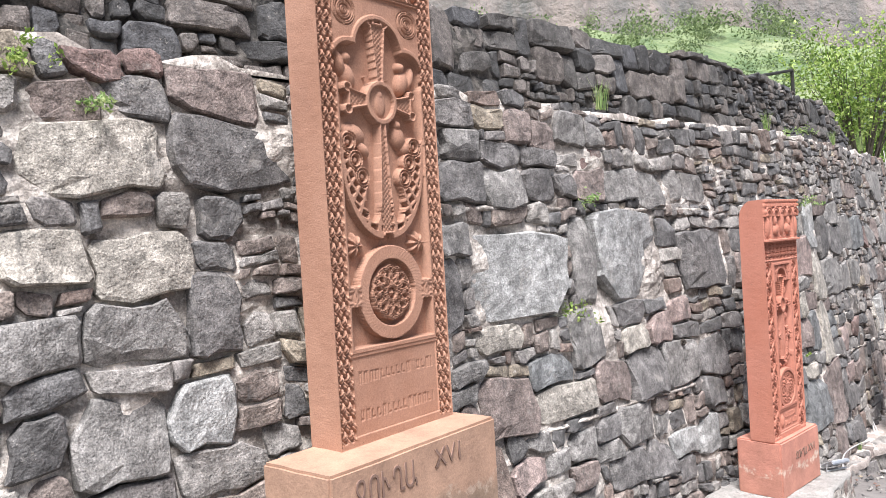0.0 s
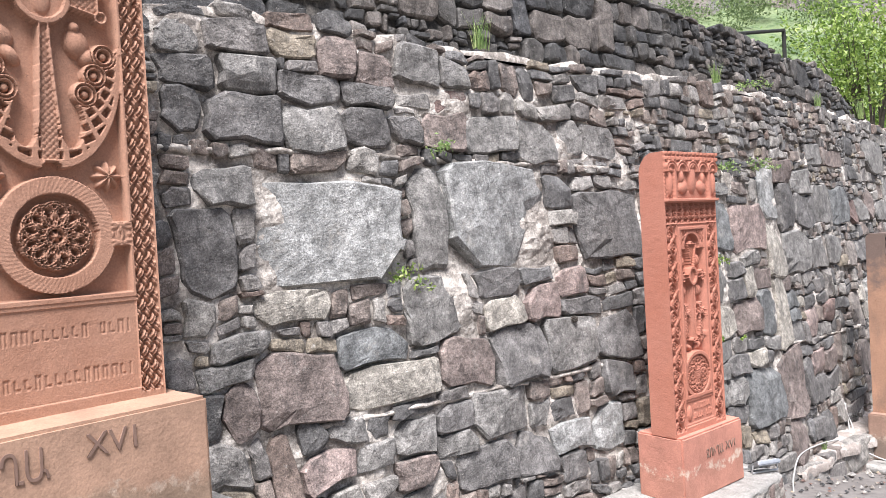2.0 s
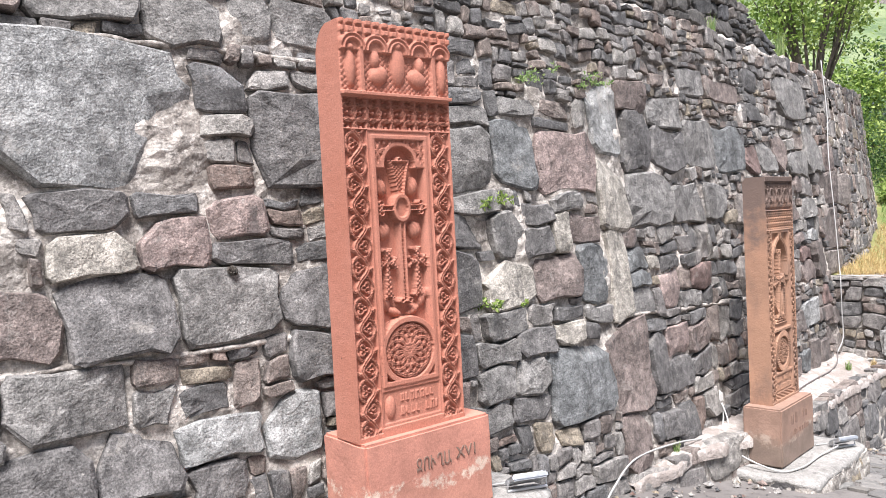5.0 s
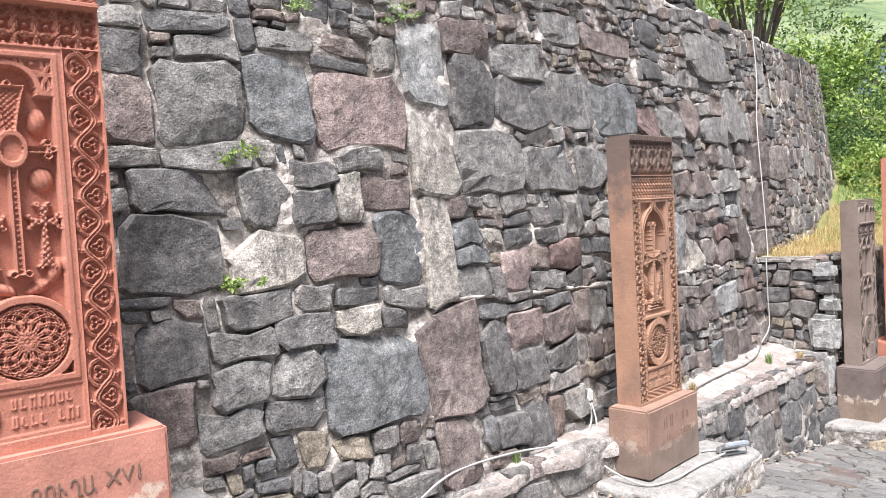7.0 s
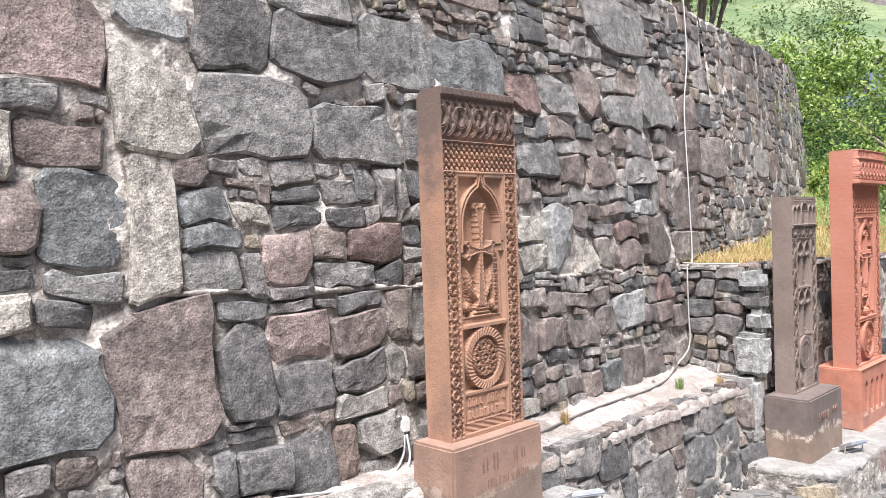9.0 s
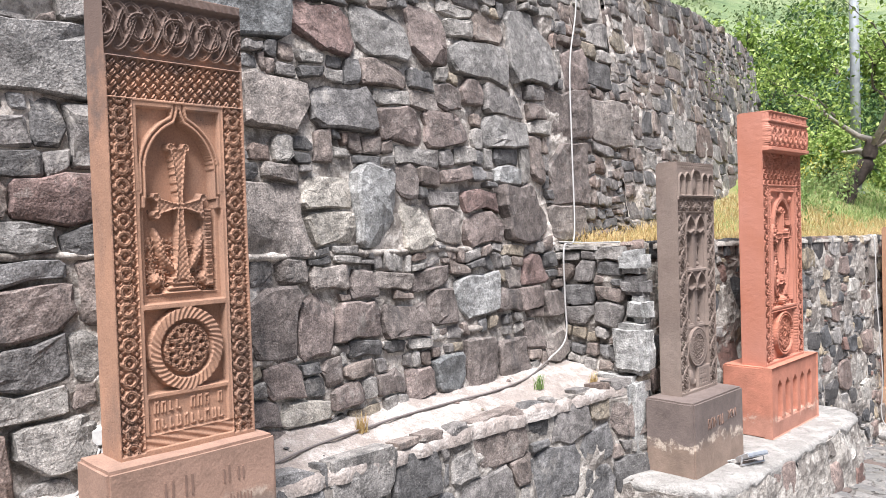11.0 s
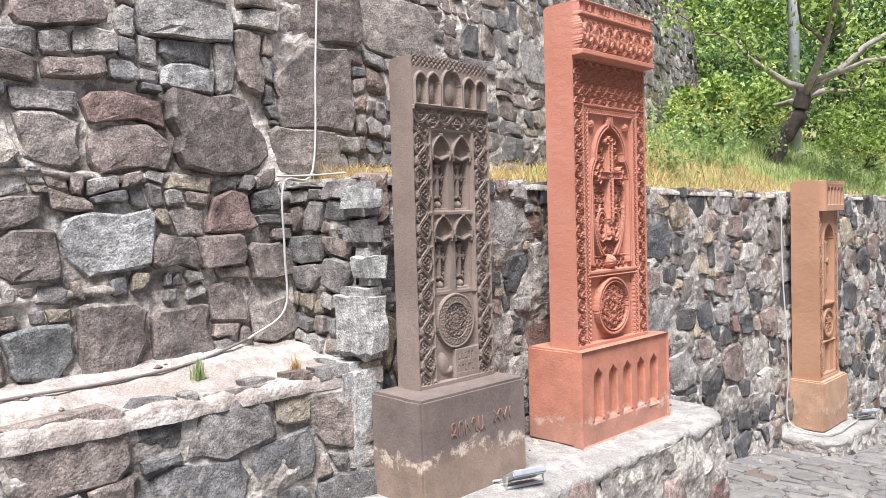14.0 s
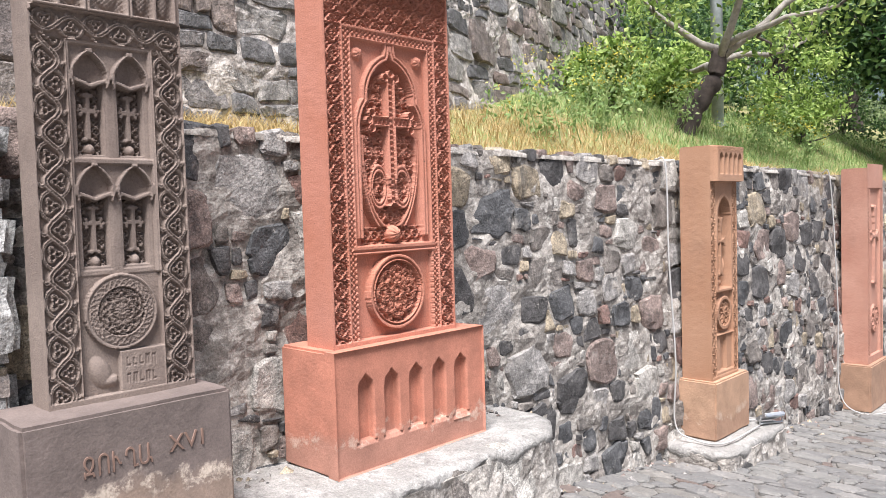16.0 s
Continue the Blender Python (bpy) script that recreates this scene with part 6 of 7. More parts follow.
# the sixth: narrow, with a projecting arcaded head
def relief_six(W=0.54, H=2.06):
    r = Relief(W, H, 0.0058)
    u, v = r.u, r.v
    a = np.abs(u)
    m = r.box(-W / 2, W / 2, H - 0.31, H)
    h = np.full_like(u, 0.07)
    for k in range(5):
        n = arch_sdf(u - (k - 2) * 0.095, v, 0.034, H - 0.25, H - 0.11, 0.35)
        h = np.where(n < 0, 0.035 + 0.015 * blob(u, v, [((k - 2) * 0.095, H - 0.17, 0.02, 0.06, 0)]), h)
    h = np.where(v > H - 0.05, 0.066 + 0.012 * plait(u, v, 0.03), h)
    r.set(m, h)
    r.region("cornice", m)
    for s in (-1, 1):
        m = r.box(s * (W / 2 - 0.05) - 0.04, s * (W / 2 - 0.05) + 0.04, 0.03, H - 0.32)
        r.set(m, -0.022 + 0.025 * vine(u - s * (W / 2 - 0.05), v, 0.08, 0.16))
        r.region("carved_border", m)
    m = r.box(-W / 2 + 0.095, W / 2 - 0.095, 0.03, H - 0.33)
    h = np.full_like(u, -0.004)
    n = arch_sdf(u, v, 0.13, 0.80, H - 0.62, 0.4)
    h = np.where(n < 0, -0.09, h)
    h = np.where(np.abs(n - 0.016) < 0.016, 0.004, h)
    d = cross_sdf(u, v, 1.22, 0.20, 0.30, 0.085, 0.026)
    h = np.where((d < 0) & (n < 0), -0.03, h)
    h = np.maximum(h, np.where(n < 0, -0.09 + 0.05 * blob(u, v, [(-0.07, 0.98, 0.03, 0.1, 0.4), (0.07, 0.98, 0.03, 0.1, -0.4), (0, 0.85, 0.06, 0.04, 0)]), -1))
    q = np.hypot(u, v - 0.58)
    h = np.where((v < 0.77) & (v > 0.40), -0.035, h)
    h = np.where(q < 0.15, 0.0, h)
    h = np.where(q < 0.115, -0.035 + 0.03 * rosette(u, v - 0.58, 0.115, 8, 0), h)
    h = np.where((v < 0.38) & (v > 0.06), -0.02 - 0.03 * (a < 0.06), h)
    r.set(m, h)
    r.region("cross_panel", m)
    r.region("rosette", np.hypot(u, v - 0.58) < 0.151)
    return r


def relief_seven(W=0.66, H=2.5):
    r = Relief(W, H, 0.008)
    u, v = r.u, r.v
    a = np.abs(u)
    for s in (-1, 1):
        m = r.box(s * 0.27 - 0.045, s * 0.27 + 0.045, 0.1, H - 0.3)
        r.set(m, -0.022 + 0.025 * braid(u - s * 0.27, v, 0.09, 0.12, 3))
        r.region("carved_border", m)
    m = r.box(-0.215, 0.215, 0.1, H - 0.3)
    h = np.full_like(u, -0.03)
    h = np.where(cross_sdf(u, v, 1.60, 0.36, 0.6, 0.15, 0.04) < 0, 0.0, h)
    q = np.hypot(u, v - 0.55)
    h = np.where(q < 0.18, -0.03 + 0.03 * rosette(u, v - 0.55, 0.18, 8, 0), h)
    r.set(m, h)
    r.region("cross_panel", m)
    return r


def base_arcade(W, H):
    """The front of a base with five ogee niches, each with a raised inner edge and a sloping sill."""
    r = Relief(W, H, 0.0035)
    u, v = r.u, r.v
    h = np.zeros_like(u)
    for k in range(5):
        x = np.abs(u - (k - 2) * 0.180 - 0.01)
        t = np.clip((v - 0.40) / 0.115, 0, 1)
        wide = 0.066 * np.where(t < 0.55, np.sqrt(np.clip(1 - (t / 0.95) ** 2.2, 0, 1)), 0.845 * np.clip((1 - t) / 0.45, 0, 1) ** 1.5)
        d = np.maximum(x - np.where(v < 0.40, 0.066, wide), np.maximum(0.135 - v, v - 0.515))
        h = np.minimum(h, -0.016 * step(0.0, -0.005, d))
        e = np.maximum(x - np.where(v < 0.40, 0.055, wide * 0.83), np.maximum(0.15 - v, v - 0.505))
        h = np.minimum(h, -0.016 - 0.048 * step(0.0, -0.010, e))
        sill = (np.abs(v - 0.137) < 0.018) & (x < 0.070)
        h = np.where(sill, -0.010 - 0.5 * (v - 0.119), h)
    r.set(v > -1, h)
    return r


def khachkar(label, base_m, W, D, H, base, relief, mat, mat_base, z_top_base, slab_u=0.0, slab_y=0.0, round_back=0.0, niches=False, fit_x=1.0, fit_z=1.0):
    """A carved cross-stone slab on its base block. base: width, depth, height. The thing's origin is the middle of the base's front edge, at its foot."""
    k = tagged(root("khachkar", base_m), label, "carved stone")
    bw, bd, bh = base
    if niches:
        bm = block(bw - 0.002, bd, bh, 0.012, 0.0, 5, (0, bd / 2 + 0.062, 0))
        from_bm("base", bm, mat_base, k)
        base_arcade(bw, bh).build(mat_base, k, 0.0, 0.0)
        verts = [(-bw / 2, 0, 0), (-bw / 2, 0.08, 0), (-bw / 2, 0.08, bh), (-bw / 2, 0, bh), (bw / 2, 0, 0), (bw / 2, 0.08, 0), (bw / 2, 0.08, bh), (bw / 2, 0, bh)]
        part("base_rim", verts, [(0, 3, 2, 1), (4, 5, 6, 7), (3, 7, 6, 2)], mat_base, k)
    else:
        from_bm("base", block(bw, bd, bh, 0.014, 0.006, int(bw * 100), (0, bd / 2, 0)), mat_base, k)
    holder = new("slab_face")
    holder.parent = k
    holder.matrix_local = pose(slab_u, slab_y, bh - 0.004) @ Matrix.Diagonal((fit_x, 1, fit_z, 1))
    body(W, D, H, mat, holder, 0.0, round_back)
    r = relief()
    r.build(mat, holder)
    return k


# ---- the row of cross-stones ----
MB1 = base_tuff("base_rose", (0.37, 0.23, 0.157), (0.255, 0.175, 0.122), 1.50, 0.4)
MB2 = base_tuff("base_red", (0.46, 0.205, 0.148), (0.42, 0.195, 0.14), 0.58, 0.75)
MB3 = base_tuff("base_brown", (0.30, 0.19, 0.14), (0.22, 0.16, 0.125), -0.12, 0.35)
MB4 = base_tuff("base_dark", (0.16, 0.125, 0.11), (0.24, 0.175, 0.135), -0.62, 0.75)
MB5 = base_tuff("base_orange", (0.44, 0.180, 0.118), (0.38, 0.185, 0.132), -0.70, 0.45)
MB6 = base_tuff("base_ochre", (0.40, 0.25, 0.16), (0.33, 0.20, 0.13), -1.4, 0.35)

k1 = khachkar("tall rose-brown carved cross-stone with plaited borders on a stained base", pose(-2.54, 2.775, 1.24, 0, 0, 90.5), 0.85, 0.22, 2.70, (1.22, 0.47, 0.58),
              relief_one, M_K1, MB1, 1.82, 0.117, 0.245)
k2 = khachkar("red tuff carved cross-stone with scroll borders on a low base", pose(-2.085, 7.36, 0.36, 0, 0, 84), 0.68, 0.215, 2.14, (0.86, 0.40, 0.50),
              relief_two, M_K2, MB2, 0.86, -0.07, 0.055, 0.13, fit_x=1.04)
k3 = khachkar("brown tuff carved cross-stone with an ogee niche on a low base", pose(-1.725, 11.68, -0.36, 0, 0, 90), 0.68, 0.20, 2.03, (0.80, 0.34, 0.52),
              relief_three, M_K3, MB3, 0.16, 0.03, 0.11, 0.05, fit_x=0.96, fit_z=1.012)
k4 = khachkar("dark brown carved cross-stone with four arched niches on a base", pose(-1.33, 15.95, -0.88, 0, 0, 90), 0.64, 0.185, 1.86, (0.86, 0.42, 0.60),
              relief_four, M_K4, MB4, -0.28, 0.05, 0.19, 0.04, fit_x=0.975, fit_z=1.01)
k5 = khachkar("orange-red carved cross-stone with a knotwork cornice on an arcaded base", pose(-1.31, 17.50, -0.86, 0, 0, 90), 0.90, 0.225, 2.31, (1.12, 0.40, 0.64),
              relief_five, M_K5, MB5, -0.22, -0.05, 0.075, 0.0, True)
k6 = khachkar("ochre carved cross-stone with a projecting head on a small base", pose(-1.20, 21.32, -1.61, 0, 0, 90), 0.54, 0.28, 2.06, (0.70, 0.36, 0.52),
              relief_six, M_K6, MB6, -1.1, -0.04, 0.05)
k7 = khachkar("faded red carved cross-stone on a stained base", pose(-1.05, 25.4, -2.18, 0, 0, 90), 0.66, 0.30, 2.45, (0.85, 0.42, 0.58),
              relief_seven, M_K7, MB6, -1.6, 0.0, 0.06)
for stone, u0, z0, size, u1, z1, size1 in ((k1, -0.47, 0.40, 0.17, 0.08, 0.44, 0.13), (k2, -0.12, 0.29, 0.10, 0.16, 0.30, 0.09), (k4, -0.22, 0.36, 0.115, 0.13, 0.38, 0.10)):
    letters("ՋՈՒՂԱ", size, (u0, -0.003, z0), M_LETTER_SHADE, stone)
    letters("XVI", size1, (u1, -0.003, z1), M_LETTER_SHADE, stone, wide=0.95)
bars([0.34], -0.16, 0.02, 0.10, -0.003, M_LETTER_SHADE, k3, 3)
bars([0.35], 0.12, 0.24, 0.08, -0.003, M_LETTER_SHADE, k3, 4)
bars([0.24], -0.12, 0.26, 0.05, -0.003, M_LETTER_SHADE, k3, 5)


# ---- paving ----
def pave(s, h, out):
    return Vector((s, h, ground_z(h) + out))


masonry("pavement", 31, -1.72, 1.6, lambda s: 11.6, lambda s: 33.0, pave, [(0.105, 2600), (0.08, 6000), (0.05, 5000)], (M_SETT, M_SETT_J), M_JOINT,
        "pavement of worn grey stone setts sloping down along the wall", keep=lambda s, h: s < 0.4 and h < 22, aniso=1.55, gap=0.016, step=0.12, proud=(0.004, 0.014), back=(-0.012, 0.012), rough=0.12, top_cut=False, piece="sett")


# ---- plants ----
def leaf_cloud(rng, centres, spread, count, size, verts, faces, flat=0.75):
    """Folded leaves strewn round the centres."""
    for c in centres:
        p = rng.normal(0, 1, (count, 3)) * spread * (1, 1, flat) + c
        d = rng.normal(0, 1, (count, 3))
        d /= np.linalg.norm(d, axis=1)[:, None]
        e = np.cross(d, rng.normal(0, 1, (count, 3)))
        e /= np.linalg.norm(e, axis=1)[:, None] + 1e-6
        s = size * rng.uniform(0.6, 1.4, (count, 1))
        n = np.cross(d, e)
        quad = np.stack([p, p + d * s * 0.5 + e * s * 0.28 + n * s * 0.1, p + d * s, p + d * s * 0.5 - e * s * 0.28 + n * s * 0.1], 1)
        k = len(verts)
        verts.extend(map(tuple, quad.reshape(-1, 3)))
        faces.extend((k + 4 * i, k + 4 * i + 1, k + 4 * i + 2, k + 4 * i + 3) for i in range(count))


def limb(rng, start, way, length, r0, bend=0.25, n=7, up=0.15):
    pts, rs = [Vector(start)], [r0]
    d = Vector(way).normalized()
    for i in range(n):
        d = (d + Vector(rng.normal(0, bend, 3)) + Vector((0, 0, up * 0.4))).normalized()
        pts.append(pts[-1] + d * length / n)
        rs.append(r0 * (1 - 0.85 * (i + 1) / n))
    return pts, rs


def tree(name, at, label, seed, trunk_pts, trunk_r, limbs, reach, leaves, size, mat, spread=0.45, twigs=4, category="tree", bark=None, limb_bark=None):
    """Trunk along points, limbs from its head, twigs from the limbs and leaves round the twigs."""
    rng = np.random.default_rng(seed)
    t = tagged(root(name, pose(*at)), label, category)
    tp = smooth_path(trunk_pts, 5)
    rs = [trunk_r * (1.25 - 0.5 * i / len(tp)) * (1 + 0.12 * math.sin(i * 2.1 + seed)) for i in range(len(tp))]
    v, f = tube(tp, rs, 10)
    part("trunk", v, f, bark or M_BARK, t, smooth=True)
    centres = []
    for k in range(limbs):
        a = 2 * math.pi * (k + rng.uniform(-0.3, 0.3)) / limbs
        start = tp[-1 - (k % 3) * 2]
        way = (math.cos(a), math.sin(a), rng.uniform(0.3, 1.2))
        L = reach * rng.uniform(0.7, 1.2)
        lp, lr = limb(rng, start, way, L, trunk_r * rng.uniform(0.35, 0.55))
        v, f = tube(lp, lr, 7)
        lb = part("limb", v, f, limb_bark or M_BARK, t, smooth=True)
        for q in range(twigs):
            i = 2 + int(rng.integers(0, len(lp) - 2))
            tw, tr = limb(rng, lp[i], Vector(rng.normal(0, 1, 3)) + Vector(way) * 0.8, L * 0.5, lr[i] * 0.55 + 0.006, 0.3, 5)
            v, f = tube(tw, tr, 5)
            part("twig", v, f, M_BARK, lb)
            centres += [np.array(p) for p in tw[1:]]
        centres += [np.array(p) for p in lp[3:]]
    verts, faces = [], []
    leaf_cloud(rng, centres, spread, max(8, leaves // len(centres)), size, verts, faces)
    part("crown", verts, faces, mat, t)
    return t


def shrub_stems(name, at, label, seed, stems, height, lean, leaves, size, mat):
    """Many upright thin stems from one stool, leafy towards their tops."""
    rng = np.random.default_rng(seed)
    t = tagged(root(name, pose(*at)), label, "shrub")
    centres = []
    for k in range(stems):
        a = rng.uniform(0, 2 * math.pi)
        way = (lean * math.cos(a), lean * math.sin(a), 1)
        lp, lr = limb(rng, (0.18 * math.cos(a), 0.28 * math.sin(a), -0.05), way, height * rng.uniform(0.7, 1.1), 0.022, 0.07, 8, 0.1)
        v, f = tube(lp, lr, 5)
        part("stem", v, f, M_BARK, t)
        centres += [np.array(p) for p in lp[3:]]
    verts, faces = [], []
    leaf_cloud(rng, centres, 0.26, leaves // len(centres), size, verts, faces)
    part("foliage", verts, faces, mat, t)
    return t


shrub_stems("shrub", (-3.55, 18.1, 3.9), "tall many-stemmed green shrub above the wall", 41, 34, 2.9, 0.30, 7000, 0.085, M_LEAF)

# the leaning pollard by the pole, and the trees behind
old = tree("tree", (-2.62, 23.75, 1.4), "old leaning pollarded tree with a dark trunk and fresh leaves", 51, [(-0.22, -0.12, -0.15), (-0.1, 0.02, 0.25), (0.1, 0.16, 0.6), (0.16, 0.2, 0.95)], 0.125, 5, 2.4, 3000, 0.085, M_LEAF, 0.22, bark=M_TRUNK, limb_bark=M_PALE_BARK)
arm, arm_r = limb(np.random.default_rng(5), (0.16, 0.2, 0.85), (0.62, 0.5, 0.5), 3.0, 0.055, 0.15, 9, 0.0)
v, f = tube(arm, arm_r, 8)
part("limb", v, f, M_PALE_BARK, old, "pale grey bare limb", smooth=True)
TREES = [(-4.3, 30.5, 1.9, 3.0, 61, M_LEAF), (-1.7, 29.5, 1.3, 2.3, 62, M_LEAF_D), (-6.6, 30.0, 2.6, 2.6, 63, M_LEAF), (-2.6, 36.0, 1.6, 3.6, 64, M_LEAF_D), (-8.4, 36.0, 3.4, 3.2, 65, M_LEAF_D),
         (0.8, 37.0, 0.6, 3.4, 66, M_LEAF), (-5.6, 41.0, 2.6, 3.8, 67, M_LEAF), (3.4, 44.0, -0.5, 4.0, 68, M_LEAF_D), (-0.2, 31.5, 0.7, 2.4, 69, M_LEAF)]
for x, y, z, h, seed, mat in TREES:
    g = random.Random(seed)
    tree("tree", (x, y, z - 0.2), "leafy green tree with dark bent limbs on the bank", seed, [(0, 0, 0), (g.uniform(-0.3, 0.3), 0.1, h * 0.3), (g.uniform(-0.5, 0.5), g.uniform(-0.4, 0.4), h * 0.62)], 0.17, 7, h * 0.85, 6500, 0.14, mat, 0.19, 4, bark=M_TRUNK)


def bush_field():
    """Scrub and young trees clothing the slopes, their greens muted in place of haze."""
    rng = np.random.default_rng(71)
    verts, faces = [], []
    n = 0
    while n < 800:
        y = rng.uniform(20, 135)
        x = rng.uniform(-95, 6) if y > 45 else rng.uniform(-60, -5.5)
        if y < 26 and x > -7:
            continue
        d = math.hypot(x, y - 10)
        z = hill_z(x - 0.0, y) if x < -6 - max(0, y - 26) * 0.25 else bank_z(x, y)
        if d < 26 and x < -5.5 and x < -4 - (y - 24) * 0.35:
            continue
        s = rng.uniform(0.5, 1.1) * (0.55 + d / 70)
        cs = [np.array((x, y, z + s * 0.6)) + rng.normal(0, 0.55, 3) * s for _ in range(4)]
        leaf_cloud(rng, cs, 0.42 * s, 55, 0.22 * s, verts, faces)
        n += 1
    ob = part("scrub", verts, faces, M_SCRUB_HAZE)
    return tagged(ob, "green scrub and young trees on the slopes, muted for haze", "scrub", kind="stuff")


bush_field()


def near_bushes():
    rng = np.random.default_rng(72)
    for x, y, s, mat in ((-3.9, 26.6, 1.25, M_LEAF_D), (-4.6, 27.8, 1.6, M_LEAF_D), (-2.8, 27.6, 0.8, M_LEAF), (-3.55, 24.6, 0.62, M_LEAF), (-3.3, 22.6, 0.5, M_LEAF), (-3.6, 32.5, 1.6, M_LEAF_D)):
        z = bank_z(x, y)
        b = tagged(root("bush", pose(x, y, z)), "dense green bush on the grassy bank", "bush")
        verts, faces = [], []
        cs = [np.array((0, 0, 0.75 * s)) + rng.normal(0, 0.42, 3) * s for _ in range(26)]
        cs = [np.array((c[0], c[1], max(0.12, c[2]))) for c in cs]
        leaf_cloud(rng, cs, 0.17 * s, 130, 0.085, verts, faces)
        part("foliage", verts, faces, mat, b)
        for k in range(5):
            lp, lr = limb(rng, (0, 0, -0.05), rng.normal(0, 0.5, 3) + (0, 0, 1), 0.9 * s, 0.02, 0.2, 5)
            v, f = tube(lp, lr, 5)
            part("stem", v, f, M_BARK, b)


near_bushes()


def blades(rng, places, height, width, lean, verts, faces):
    for x, y, z in places:
        h = height * rng.uniform(0.5, 1.4)
        a = rng.uniform(0, 2 * math.pi)
        lx, ly = lean * h * math.cos(a), lean * h * math.sin(a)
        wx, wy = -math.sin(a) * width, math.cos(a) * width
        k = len(verts)
        verts += [(x - wx, y - wy, z), (x + wx, y + wy, z), (x + lx * 0.4 + wx * 0.7, y + ly * 0.4 + wy * 0.7, z + h * 0.6), (x + lx * 0.4 - wx * 0.7, y + ly * 0.4 - wy * 0.7, z + h * 0.6), (x + lx, y + ly, z + h)]
        faces += [(k, k + 1, k + 2, k + 3), (k + 3, k + 2, k + 4)]


def grasses():
    rng = np.random.default_rng(81)
    dry, green = [], []
    for _ in range(42000):
        y = 15.75 + 18 * rng.random() ** 1.25
        b = 0.12 + 3.4 * rng.random() ** 1.3
        x = terrace_x(y, 0.9) - b
        if y < 25.5 and x < main_x(y, 1.2) + 0.05:
            continue
        z = bank_z(x, y) - 0.02
        patch = noise.noise(Vector((x * 1.1, y * 0.8, 7))) * 0.55
        if b + patch < lerp(y, [16, 19.5, 21.5, 24], [2.7, 2.3, 1.2, 0.2]):
            dry.append((x, y, z))
        else:
            green.append((x, y, z))
    vs, fs = [], []
    blades(rng, dry[:20000], 0.12, 0.004, 0.9, vs, fs)
    tagged(part("dry_grass", vs, fs, M_STRAW), "dry straw-coloured grass along the terrace edge", "grass", kind="stuff")
    vs, fs = [], []
    blades(rng, green[:20000], 0.12, 0.005, 0.8, vs, fs)
    tagged(part("green_grass", vs, fs, M_GRASS), "long fresh green grass on the bank", "grass", kind="stuff")


grasses()


M_FLOWER = leafy("yellow_petal", (0.62, 0.50, 0.06), (0.75, 0.62, 0.10), (0.80, 0.74, 0.30))


def weeds(at, count, height, seed):
    """Tall thin weeds with small yellow flowers."""
    rng = np.random.default_rng(seed)
    w = tagged(root("wildflower", pose(*at)), "tall green weeds with small yellow flowers on the bank", "wildflower", "wildflowers on the bank")
    lv, lf, fv, ff = [], [], [], []
    for k in range(count):
        x, y = rng.normal(0, 0.22, 2)
        lp, lr = limb(rng, (x, y, -0.05), rng.normal(0, 0.25, 3) + (0, 0, 1), height * rng.uniform(0.6, 1.15), 0.006, 0.12, 5)
        v, f = tube(lp, lr, 4)
        part("stem", v, f, M_GRASS, w)
        leaf_cloud(rng, [np.array(p) for p in lp[1:]], 0.05, 9, 0.055, lv, lf)
        leaf_cloud(rng, [np.array(lp[-1])], 0.045, 14, 0.028, fv, ff)
    tagged(part("foliage", lv, lf, M_GRASS, w), kind="stuff")
    tagged(part("blossom", fv, ff, M_FLOWER, w), kind="stuff")


for k, (x, y, n, hgt) in enumerate([(-2.55, 20.6, 12, 0.75), (-2.75, 21.6, 12, 1.0), (-2.95, 22.3, 9, 0.8), (-2.5, 24.9, 10, 0.7), (-2.2, 25.6, 9, 0.6), (-3.0, 23.6, 8, 0.5)]):
    weeds((x, y, bank_z(x, y)), n, hgt, 300 + k)


def tuft(at, size, mat, seed, leafy_one=True, label="small green plant growing from a wall joint"):
    rng = np.random.default_rng(seed)
    t = tagged(root("wall_plant", pose(*at)), label, "plant")
    vs, fs = [], []
    if leafy_one:
        cs = [np.array((0.03, 0, 0)) + rng.normal(0, 0.45, 3) * (0.25, size, size * 0.6) for _ in range(9)]
        leaf_cloud(rng, cs, size * 0.22, 18, 0.028, vs, fs)
    else:
        blades(rng, [(0.02 + rng.uniform(-0.02, 0.03), rng.normal(0, size * 0.25), 0) for _ in range(70)], size * 1.6, 0.003, 0.35, vs, fs)
    part("foliage", vs, fs, mat, t)


WALL_PLANTS = [(5.52, 3.07, 0.10), (5.06, 2.22, 0.11), (1.69, 3.52, 0.05), (1.4, 3.7, 0.09), (9.76, 2.99, 0.08), (8.56, 2.08, 0.06), (9.04, 2.97, 0.09), (8.42, 1.38, 0.05), (9.78, 3.85, 0.1), (20.2, 3.05, 0.38), (22.6, 2.4, 0.3)]
for i, (y, z, s) in enumerate(WALL_PLANTS):
    tuft((main_x(y, z) + 0.03, y, z), s, M_LEAF if i % 2 else M_GRASS, 200 + i)
for i, (y, z, s) in enumerate([(6.3, 3.90, 0.14), (9.6, 3.88, 0.12), (13.0, 3.9, 0.12), (15.3, 3.95, 0.2)]):
    tuft((main_x(y, z) - 0.2, y, z), s, M_GRASS, 230 + i, False, "tuft of grass growing on the wall top")
for i, (x, y) in enumerate([(-2.2, 14.7), (-2.25, 13.0), (-2.3, 10.4), (-2.05, 15.2)]):
    tuft((x, y, ledge_z(x, y) - 0.01), 0.06, M_STRAW if i % 2 else M_GRASS, 250 + i, False, "small tuft of dry grass on the ledge")


